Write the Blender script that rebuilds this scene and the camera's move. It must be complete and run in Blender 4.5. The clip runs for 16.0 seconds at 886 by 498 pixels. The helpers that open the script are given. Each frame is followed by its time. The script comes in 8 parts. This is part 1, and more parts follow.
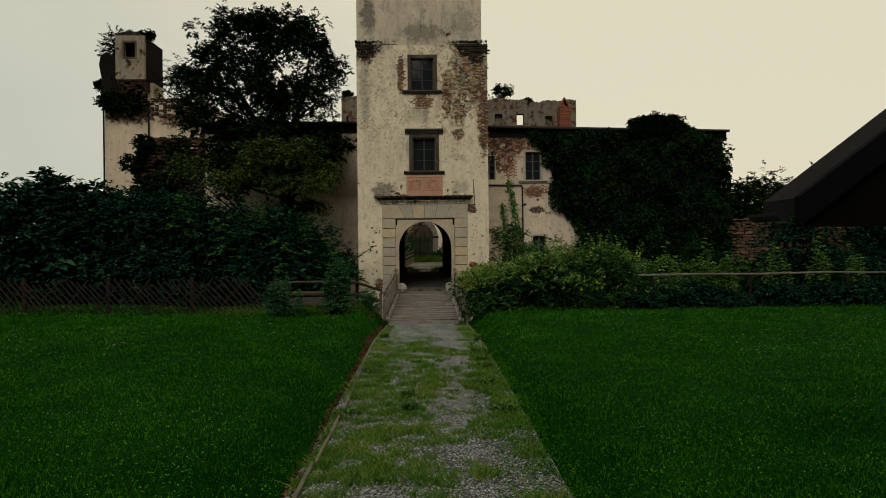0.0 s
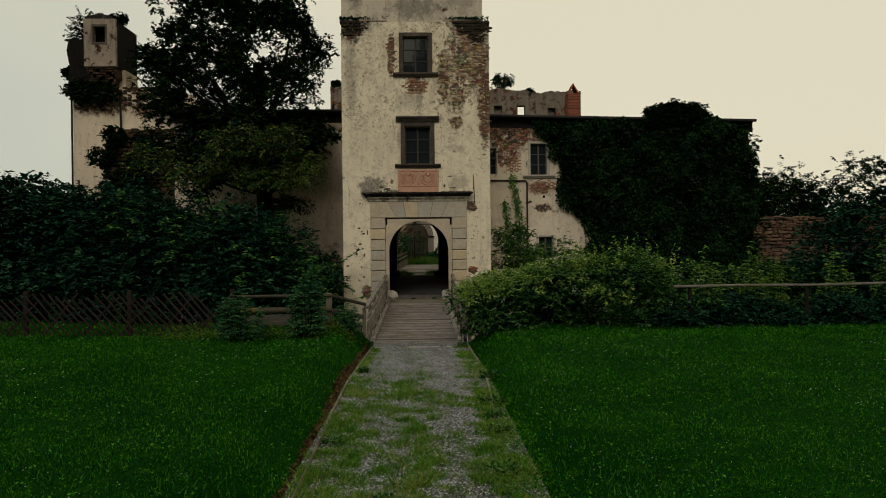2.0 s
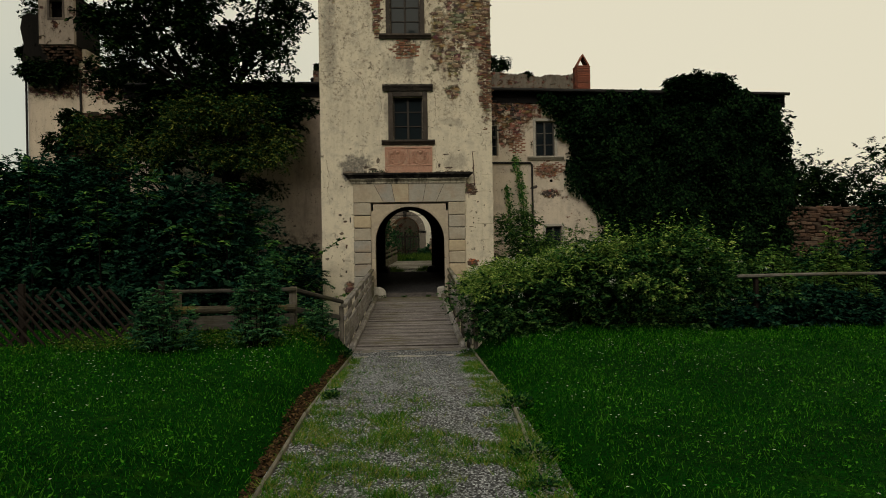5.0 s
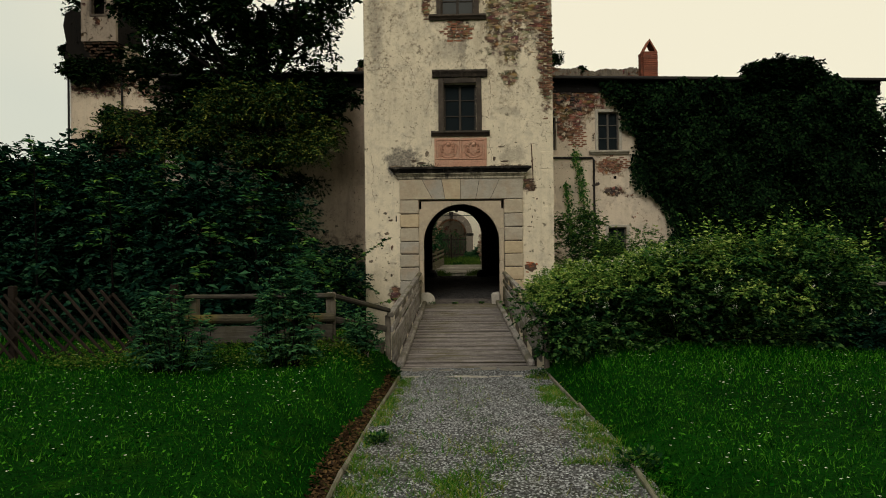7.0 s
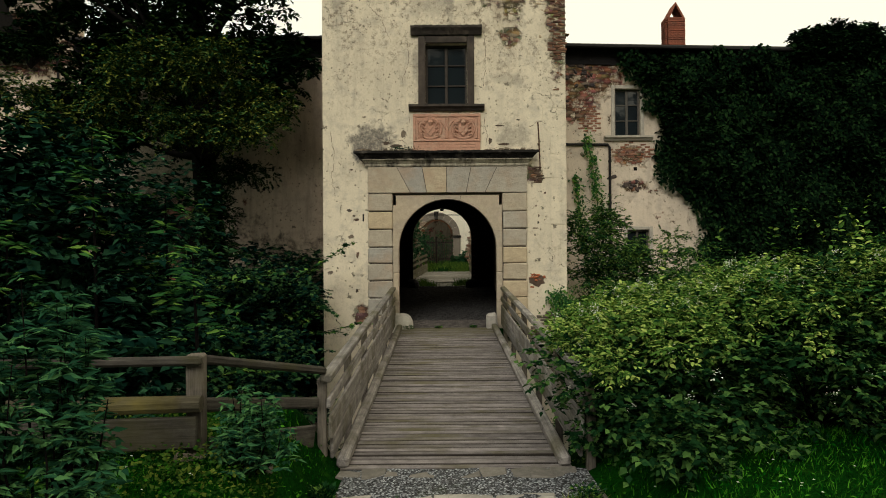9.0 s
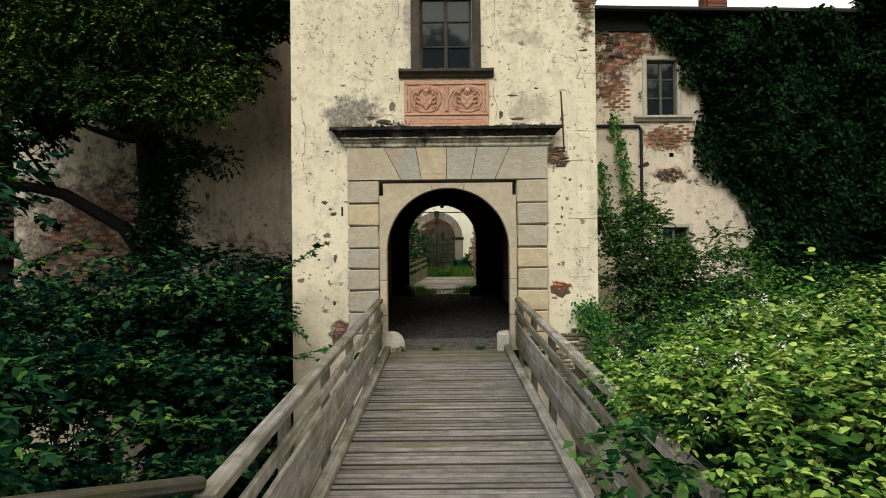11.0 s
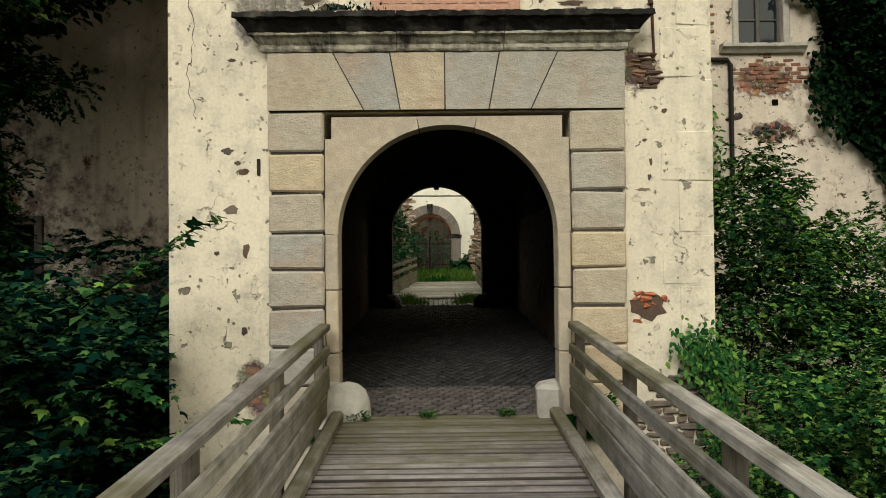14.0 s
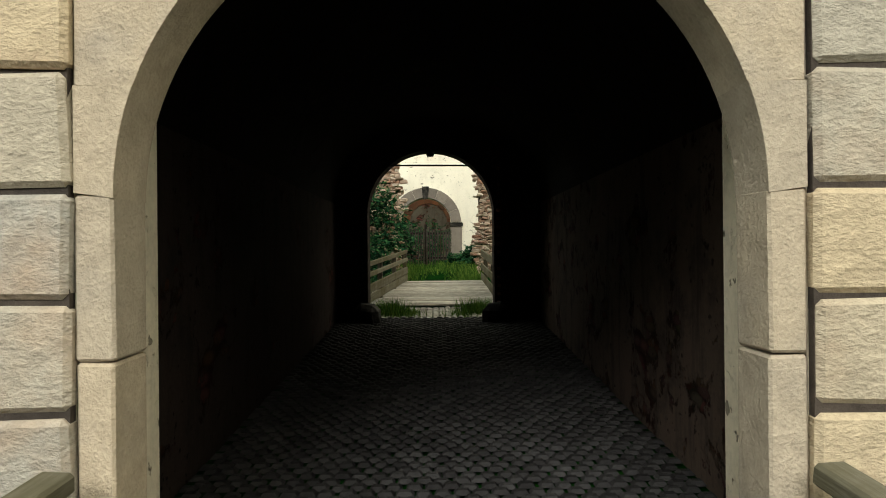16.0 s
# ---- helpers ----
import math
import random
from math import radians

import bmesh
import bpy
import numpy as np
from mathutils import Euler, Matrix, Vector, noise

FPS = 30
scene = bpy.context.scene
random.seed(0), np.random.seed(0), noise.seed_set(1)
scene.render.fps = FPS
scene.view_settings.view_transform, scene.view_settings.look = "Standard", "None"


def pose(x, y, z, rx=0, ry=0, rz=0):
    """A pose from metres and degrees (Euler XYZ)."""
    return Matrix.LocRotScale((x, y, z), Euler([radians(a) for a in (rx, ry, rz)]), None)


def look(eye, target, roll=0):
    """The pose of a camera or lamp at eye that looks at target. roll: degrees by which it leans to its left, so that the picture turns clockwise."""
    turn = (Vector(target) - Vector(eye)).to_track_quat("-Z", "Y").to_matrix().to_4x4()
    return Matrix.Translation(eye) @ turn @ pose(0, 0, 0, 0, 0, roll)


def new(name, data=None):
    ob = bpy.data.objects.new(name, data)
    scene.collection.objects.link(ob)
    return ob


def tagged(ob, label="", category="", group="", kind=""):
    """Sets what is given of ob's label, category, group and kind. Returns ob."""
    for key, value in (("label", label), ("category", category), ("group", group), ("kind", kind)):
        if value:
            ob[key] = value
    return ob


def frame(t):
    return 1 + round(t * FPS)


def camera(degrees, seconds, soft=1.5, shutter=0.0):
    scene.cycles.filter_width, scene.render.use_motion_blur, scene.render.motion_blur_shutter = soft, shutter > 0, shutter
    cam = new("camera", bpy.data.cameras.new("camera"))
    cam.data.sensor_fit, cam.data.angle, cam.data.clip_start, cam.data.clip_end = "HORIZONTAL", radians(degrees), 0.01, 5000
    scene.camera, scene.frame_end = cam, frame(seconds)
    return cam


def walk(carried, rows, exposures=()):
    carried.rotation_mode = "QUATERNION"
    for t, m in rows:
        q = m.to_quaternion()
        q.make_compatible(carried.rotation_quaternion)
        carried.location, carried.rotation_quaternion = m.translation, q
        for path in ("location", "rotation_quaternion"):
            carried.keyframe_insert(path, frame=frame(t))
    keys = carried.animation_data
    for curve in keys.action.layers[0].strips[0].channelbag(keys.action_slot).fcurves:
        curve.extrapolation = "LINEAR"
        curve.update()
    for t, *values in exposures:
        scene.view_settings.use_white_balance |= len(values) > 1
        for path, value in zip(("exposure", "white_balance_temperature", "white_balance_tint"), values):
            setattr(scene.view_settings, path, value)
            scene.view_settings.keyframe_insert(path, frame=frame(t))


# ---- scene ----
cam = camera(66.4, 16.0, 1.0)
PATH = [
    (0, (0.124, -0.145, 2.151), (0.169, 1.854, 2.144), -0.6),
    (0.5, (0.195, 0.883, 2.196), (0.241, 2.883, 2.19), -0.6),
    (1, (0.215, 1.873, 2.263), (0.263, 3.872, 2.254), -0.5),
    (1.5, (0.188, 2.784, 2.32), (0.242, 4.783, 2.31), -0.5),
    (2, (0.211, 3.667, 2.359), (0.268, 5.666, 2.346), -0.6),
    (2.5, (0.193, 4.512, 2.372), (0.256, 6.511, 2.36), -0.6),
    (3, (0.184, 5.293, 2.37), (0.253, 7.292, 2.361), -0.7),
    (3.5, (0.184, 6.02, 2.276), (0.259, 8.018, 2.264), -0.8),
    (4, (0.227, 6.692, 2.118), (0.305, 8.691, 2.107), -0.9),
    (6.5, (-0.127, 9.438, 1.776), (-0.034, 11.436, 1.777), -0.8),
    (7, (-0.188, 10.19, 1.782), (-0.227, 12.19, 1.789), -0.6),
    (7.5, (-0.173, 11.378, 1.829), (-0.211, 13.378, 1.836), -0.6),
    (8, (-0.168, 12.842, 1.878), (-0.17, 14.842, 1.883), -0.6),
    (8.5, (-0.155, 14.219, 1.939), (-0.155, 16.219, 1.945), -0.6),
    (9, (-0.144, 15.438, 1.981), (-0.142, 17.438, 1.991), -0.4),
    (11.5, (-0.074, 19.981, 1.951), (-0.079, 21.981, 1.972), -0.6),
    (12, (-0.128, 20.938, 1.94), (-0.124, 22.937, 1.96), -0.4),
    (12.5, (-0.136, 21.944, 1.894), (-0.129, 23.944, 1.915), -0.5),
    (13, (-0.137, 23.02, 1.888), (-0.127, 25.02, 1.906), -0.4),
    (13.5, (-0.114, 24.158, 1.834), (-0.105, 26.158, 1.859), -0.5),
    (14, (-0.117, 25.415, 1.796), (-0.103, 27.415, 1.828), -0.6),
    (14.5, (-0.101, 26.745, 1.81), (-0.086, 28.745, 1.84), -0.6),
    (15, (-0.072, 28.154, 1.88), (-0.063, 30.154, 1.888), -0.7),
    (15.5, (-0.077, 29.49, 1.888), (-0.061, 31.49, 1.892), -0.6),
    (16, (-0.02, 30.742, 1.88), (-0.004, 32.742, 1.884), -0.55),
]
walk(cam, [(t, look(eye, target, roll)) for t, eye, target, roll in PATH],
     [(0, -0.45, 6500, 10), (4, -0.45, 6500, 10), (7.5, -0.08, 6450, 10), (9, 0.2, 6300, 9), (12, 0.92, 5960, 8), (14, 0.78, 6060, 8), (15.5, 0.52, 6150, 7), (15.8, 0.8, 6020, 7), (16, 1.12, 5980, 7)])

# ---- world, sun ----
SUN_EL, SUN_AZ = 36.0, 195.0
world = bpy.data.worlds.new("overcast_sky")
scene.world = world
world.use_nodes = True
wn = world.node_tree
wn.nodes.clear()
w_out = wn.nodes.new("ShaderNodeOutputWorld")
w_bg = wn.nodes.new("ShaderNodeBackground")
w_sky = wn.nodes.new("ShaderNodeTexSky")
w_sky.sky_type, w_sky.sun_disc = "NISHITA", False
w_sky.sun_elevation, w_sky.sun_rotation = radians(SUN_EL), radians(SUN_AZ)
w_sky.dust_density, w_sky.air_density = 4.0, 1.0
w_scale = wn.nodes.new("ShaderNodeVectorMath")
w_scale.operation = "SCALE"
w_scale.inputs["Scale"].default_value = 0.08
w_geo = wn.nodes.new("ShaderNodeTexCoord")
w_noise = wn.nodes.new("ShaderNodeTexNoise")
w_noise.inputs["Scale"].default_value, w_noise.inputs["Detail"].default_value = 1.6, 3.0
w_sep = wn.nodes.new("ShaderNodeSeparateXYZ")
w_add = wn.nodes.new("ShaderNodeMath")
w_add.operation = "MULTIPLY_ADD"
w_ramp = wn.nodes.new("ShaderNodeValToRGB")
w_ramp.color_ramp.elements[0].position, w_ramp.color_ramp.elements[0].color = 0.18, (0.60, 0.61, 0.50, 1)
w_ramp.color_ramp.elements[1].position, w_ramp.color_ramp.elements[1].color = 0.62, (0.82, 0.755, 0.56, 1)
w_mix = wn.nodes.new("ShaderNodeMixRGB")
w_mix.inputs[0].default_value = 0.9
wn.links.new(w_geo.outputs["Generated"], w_noise.inputs["Vector"])
wn.links.new(w_geo.outputs["Generated"], w_sep.inputs[0])
w_add.inputs[1].default_value = 0.55
wn.links.new(w_sep.outputs["X"], w_add.inputs[0])
wn.links.new(w_noise.outputs["Fac"], w_add.inputs[2])
wn.links.new(w_add.outputs[0], w_ramp.inputs[0])
wn.links.new(w_sky.outputs[0], w_scale.inputs[0])
wn.links.new(w_scale.outputs[0], w_mix.inputs[1])
wn.links.new(w_ramp.outputs[0], w_mix.inputs[2])
wn.links.new(w_mix.outputs[0], w_bg.inputs[0])
w_bg.inputs[1].default_value = 1.33
wn.links.new(w_bg.outputs[0], w_out.inputs[0])

sun = new("sun", bpy.data.lights.new("sun", "SUN"))
sun.data.energy, sun.data.angle, sun.data.color = 1.35, radians(30), (1.0, 0.96, 0.88)
sun.matrix_world = look((-14, -30, 44), (0, 30, 0))

# ---- material tools ----


def shader(name, rough=0.8, spec=0.3):
    m = bpy.data.materials.new(name)
    m.use_nodes = True
    nt = m.node_tree
    b = nt.nodes["Principled BSDF"]
    b.inputs["Roughness"].default_value = rough
    b.inputs["Specular IOR Level"].default_value = spec
    return m, nt, b


def place(nt, sx=1.0, sy=1.0, sz=1.0, kind="Object"):
    tc = nt.nodes.new("ShaderNodeTexCoord")
    mp = nt.nodes.new("ShaderNodeMapping")
    mp.inputs["Scale"].default_value = (sx, sy, sz)
    nt.links.new(tc.outputs[kind], mp.inputs["Vector"])
    return mp.outputs[0]


def nz(nt, vec, scale, detail=4.0, rough=0.55, dist=0.0):
    n = nt.nodes.new("ShaderNodeTexNoise")
    n.inputs["Scale"].default_value, n.inputs["Detail"].default_value = scale, detail
    n.inputs["Roughness"].default_value, n.inputs["Distortion"].default_value = rough, dist
    nt.links.new(vec, n.inputs["Vector"])
    return n.outputs["Fac"]


def ramp(nt, fac, *stops):
    r = nt.nodes.new("ShaderNodeValToRGB")
    e = r.color_ramp.elements
    while len(e) < len(stops):
        e.new(0.5)
    for el, (p, c) in zip(e, stops):
        el.position = p
        el.color = (c, c, c, 1) if isinstance(c, (int, float)) else (*c, 1)
    nt.links.new(fac, r.inputs[0])
    return r.outputs[0]


def mixc(nt, fac, a, b, mode="MIX"):
    n = nt.nodes.new("ShaderNodeMixRGB")
    n.blend_type = mode
    for k, v in enumerate((fac, a, b)):
        sock = n.inputs[k]
        if isinstance(v, (int, float)):
            sock.default_value = v if k == 0 else (v, v, v, 1)
        elif isinstance(v, tuple):
            sock.default_value = (*v, 1)
        else:
            nt.links.new(v, sock)
    return n.outputs[0]


def calc(nt, op, a, b=0.0):
    n = nt.nodes.new("ShaderNodeMath")
    n.operation = op
    for sock, v in ((n.inputs[0], a), (n.inputs[1], b)):
        if isinstance(v, (int, float)):
            sock.default_value = v
        else:
            nt.links.new(v, sock)
    return n.outputs[0]


def bump(nt, b, height, strength=0.5, distance=0.02):
    n = nt.nodes.new("ShaderNodeBump")
    n.inputs["Strength"].default_value, n.inputs["Distance"].default_value = strength, distance
    nt.links.new(height, n.inputs["Height"])
    nt.links.new(n.outputs[0], b.inputs["Normal"])


def patch(nt, cx, cz, rx, rz, wobble=0.5, scale=3.0, soft_to=0.3):
    """A ragged patch on a wall round x, z: 1 inside, 0 outside."""
    tc = nt.nodes.new("ShaderNodeTexCoord")
    mp = nt.nodes.new("ShaderNodeMapping")
    mp.inputs["Location"].default_value = (-cx / rx, 0, -cz / rz)
    mp.inputs["Scale"].default_value = (1 / rx, 0, 1 / rz)
    nt.links.new(tc.outputs["Object"], mp.inputs["Vector"])
    ln = nt.nodes.new("ShaderNodeVectorMath")
    ln.operation = "LENGTH"
    nt.links.new(mp.outputs[0], ln.inputs[0])
    n = nz(nt, tc.outputs["Object"], scale, 5, 0.65)
    d = calc(nt, "SUBTRACT", 1.0, ln.outputs["Value"])
    d = calc(nt, "ADD", d, calc(nt, "MULTIPLY", calc(nt, "SUBTRACT", n, 0.5), 2.4 * wobble))
    return ramp(nt, d, (0.02, 0.0), (soft_to, 1.0))


def per_piece(nt, kind="object"):
    if kind == "object":
        return nt.nodes.new("ShaderNodeObjectInfo").outputs["Random"]
    return nt.nodes.new("ShaderNodeNewGeometry").outputs["Random Per Island"]


# ---- materials ----
def plaster(name, base, grey, dark, loss, patches=(), streak=0.5, loss_at=0.66, lost=(), weather=None):
    m, nt, b = shader(name, 0.95, 0.04)
    v = place(nt)
    vs = place(nt, 1.6, 1.6, 0.22)
    big, mid, fine = nz(nt, v, 0.55, 6, 0.6), nz(nt, v, 2.3, 7, 0.68), nz(nt, v, 26, 4, 0.6)
    run = nz(nt, vs, 2.2, 5, 0.65)
    c = mixc(nt, ramp(nt, big, (0.35, 0.0), (0.7, 1.0)), base, tuple(k * 0.84 for k in base))
    c = mixc(nt, ramp(nt, mid, (0.5, 0.0), (0.68, 0.7)), c, grey)
    c = mixc(nt, calc(nt, "MULTIPLY", ramp(nt, run, (0.5, 0.0), (0.75, 1.0)), streak), c, dark)
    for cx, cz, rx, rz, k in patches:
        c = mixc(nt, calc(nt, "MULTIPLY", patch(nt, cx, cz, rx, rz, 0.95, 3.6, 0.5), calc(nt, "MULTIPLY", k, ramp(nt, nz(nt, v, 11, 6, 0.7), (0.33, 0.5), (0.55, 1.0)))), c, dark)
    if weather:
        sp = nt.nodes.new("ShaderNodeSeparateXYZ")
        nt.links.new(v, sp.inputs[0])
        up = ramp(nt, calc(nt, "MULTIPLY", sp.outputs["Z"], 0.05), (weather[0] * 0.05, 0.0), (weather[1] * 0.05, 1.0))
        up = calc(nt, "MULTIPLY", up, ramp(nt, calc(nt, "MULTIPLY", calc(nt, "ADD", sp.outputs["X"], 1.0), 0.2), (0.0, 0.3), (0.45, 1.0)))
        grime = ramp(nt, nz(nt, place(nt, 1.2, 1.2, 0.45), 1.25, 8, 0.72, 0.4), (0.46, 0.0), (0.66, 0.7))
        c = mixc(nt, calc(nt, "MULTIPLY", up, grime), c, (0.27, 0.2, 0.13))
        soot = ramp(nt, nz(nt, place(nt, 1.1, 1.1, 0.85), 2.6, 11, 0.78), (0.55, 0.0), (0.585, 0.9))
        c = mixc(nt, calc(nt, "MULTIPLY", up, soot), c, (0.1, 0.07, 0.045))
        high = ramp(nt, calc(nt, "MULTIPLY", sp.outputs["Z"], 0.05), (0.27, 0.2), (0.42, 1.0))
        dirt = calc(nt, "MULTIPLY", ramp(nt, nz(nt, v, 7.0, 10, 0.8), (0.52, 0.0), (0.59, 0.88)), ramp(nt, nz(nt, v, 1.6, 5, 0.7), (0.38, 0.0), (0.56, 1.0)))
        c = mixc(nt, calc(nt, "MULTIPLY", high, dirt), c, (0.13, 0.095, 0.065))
    hole = ramp(nt, nz(nt, v, 1.7, 9, 0.7, 0.3), (loss_at, 0.0), (loss_at + 0.02, 1.0))
    for cx, cz, rx, rz in lost:
        rag = ramp(nt, nz(nt, v, 4.2, 8, 0.7), (0.4, 0.0), (0.46, 1.0))
        hole = calc(nt, "MAXIMUM", hole, calc(nt, "MULTIPLY", patch(nt, cx, cz, rx, rz, 0.7, 3.5), rag))
    rub = nt.nodes.new("ShaderNodeTexVoronoi")
    rub.inputs["Scale"].default_value = 6.5
    vz = place(nt, 0.55, 0.55, 1.3)
    nt.links.new(vz, rub.inputs["Vector"])
    stone = mixc(nt, ramp(nt, rub.outputs["Distance"], (0.3, 0.0), (0.6, 0.8)), loss, tuple(k * 0.16 for k in loss))
    stone = mixc(nt, 0.6, stone, mixc(nt, 0.75, stone, rub.outputs["Color"], "MULTIPLY"))
    c = mixc(nt, hole, c, stone)
    c = mixc(nt, 0.2, c, ramp(nt, fine, (0.3, 0.45), (0.6, 1.0)), "MULTIPLY")
    pit = ramp(nt, nz(nt, v, 9, 3, 0.5), (0.68, 0.0), (0.71, 1.0))
    crk = nt.nodes.new("ShaderNodeTexVoronoi")
    crk.feature = "DISTANCE_TO_EDGE"
    crk.inputs["Scale"].default_value = 1.5
    wob = nt.nodes.new("ShaderNodeVectorMath")
    wob.operation = "ADD"
    wn3 = nt.nodes.new("ShaderNodeTexNoise")
    wn3.inputs["Scale"].default_value, wn3.inputs["Detail"].default_value = 3.0, 6.0
    nt.links.new(v, wn3.inputs["Vector"])
    nt.links.new(v, wob.inputs[0])
    nt.links.new(wn3.outputs["Color"], wob.inputs[1])
    nt.links.new(wob.outputs[0], crk.inputs["Vector"])
    line = calc(nt, "MULTIPLY", ramp(nt, crk.outputs["Distance"], (0.0, 1.0), (0.018, 0.0)), ramp(nt, nz(nt, v, 0.9, 3), (0.6, 0.0), (0.66, 1.0)))
    speck = ramp(nt, nz(nt, v, 14, 6, 0.75), (0.6, 0.0), (0.68, 0.6))
    c = mixc(nt, calc(nt, "MULTIPLY", speck, ramp(nt, big, (0.42, 0.15), (0.6, 1.0))), c, grey)
    chip = ramp(nt, nz(nt, v, 5.4, 4, 0.6), (0.672, 0.0), (0.684, 1.0))
    c = mixc(nt, chip, c, tuple(k * 0.55 for k in loss))
    pit = calc(nt, "MAXIMUM", pit, chip)
    pock = nt.nodes.new("ShaderNodeTexVoronoi")
    pock.inputs["Scale"].default_value = 6.0
    nt.links.new(v, pock.inputs["Vector"])
    pocks = calc(nt, "MULTIPLY", ramp(nt, pock.outputs["Distance"], (0.09, 1.0), (0.13, 0.0)), ramp(nt, nz(nt, v, 1.1, 3), (0.5, 0.0), (0.53, 1.0)))
    pit = calc(nt, "MAXIMUM", pit, pocks)
    flake = ramp(nt, nz(nt, v, 5.5, 8, 0.72), (0.6, 0.0), (0.615, 1.0))
    c = mixc(nt, calc(nt, "MULTIPLY", flake, 0.55), c, tuple(k * 0.8 for k in base))
    c = mixc(nt, line, c, dark)
    c = mixc(nt, pit, c, tuple(k * 0.32 for k in base))
    nt.links.new(c, b.inputs["Base Color"])
    h = calc(nt, "ADD", calc(nt, "MULTIPLY", mid, 0.6), calc(nt, "MULTIPLY", fine, 0.25))
    h = calc(nt, "SUBTRACT", h, calc(nt, "MULTIPLY", hole, calc(nt, "ADD", 0.8, rub.outputs["Distance"])))
    h = calc(nt, "SUBTRACT", h, calc(nt, "MULTIPLY", calc(nt, "ADD", pit, line), 0.8))
    h = calc(nt, "SUBTRACT", h, calc(nt, "MULTIPLY", flake, 0.35))
    bump(nt, b, h, 0.8, 0.03)
    return m


def stone_mat(name, light, dark, stain, var=0.3, scale=1.0, kind="object", rough=0.85, bumpy=0.02, tooled=1.0):
    m, nt, b = shader(name, rough, 0.07)
    v = place(nt)
    rnd = per_piece(nt, kind)
    off = nt.nodes.new("ShaderNodeVectorMath")
    off.operation = "ADD"
    cm = nt.nodes.new("ShaderNodeCombineXYZ")
    nt.links.new(calc(nt, "MULTIPLY", rnd, 37.0), cm.inputs[0])
    nt.links.new(calc(nt, "MULTIPLY", rnd, 17.0), cm.inputs[2])
    nt.links.new(v, off.inputs[0])
    nt.links.new(cm.outputs[0], off.inputs[1])
    v = off.outputs[0]
    flat = nt.nodes.new("ShaderNodeMapping")
    flat.inputs["Scale"].default_value = (1.0, 1.0, tooled)
    nt.links.new(v, flat.inputs["Vector"])
    lie = flat.outputs[0]
    big, mid, fine = nz(nt, v, 1.4 * scale, 5, 0.6), nz(nt, lie, 7 * scale, 6, 0.65), nz(nt, lie, 60 * scale / tooled, 3, 0.6)
    c = mixc(nt, ramp(nt, rnd, (0.0, 0.0), (1.0, 1.0)), light, dark)
    c = mixc(nt, ramp(nt, big, (0.5, 0.0), (0.75, 0.8)), c, stain)
    c = mixc(nt, var, c, ramp(nt, mid, (0.3, 0.35), (0.65, 1.0)), "MULTIPLY")
    c = mixc(nt, 0.3, c, ramp(nt, fine, (0.3, 0.5), (0.6, 1.0)), "MULTIPLY")
    nt.links.new(c, b.inputs["Base Color"])
    bump(nt, b, calc(nt, "ADD", mid, calc(nt, "MULTIPLY", fine, 0.4)), 0.7, bumpy)
    return m


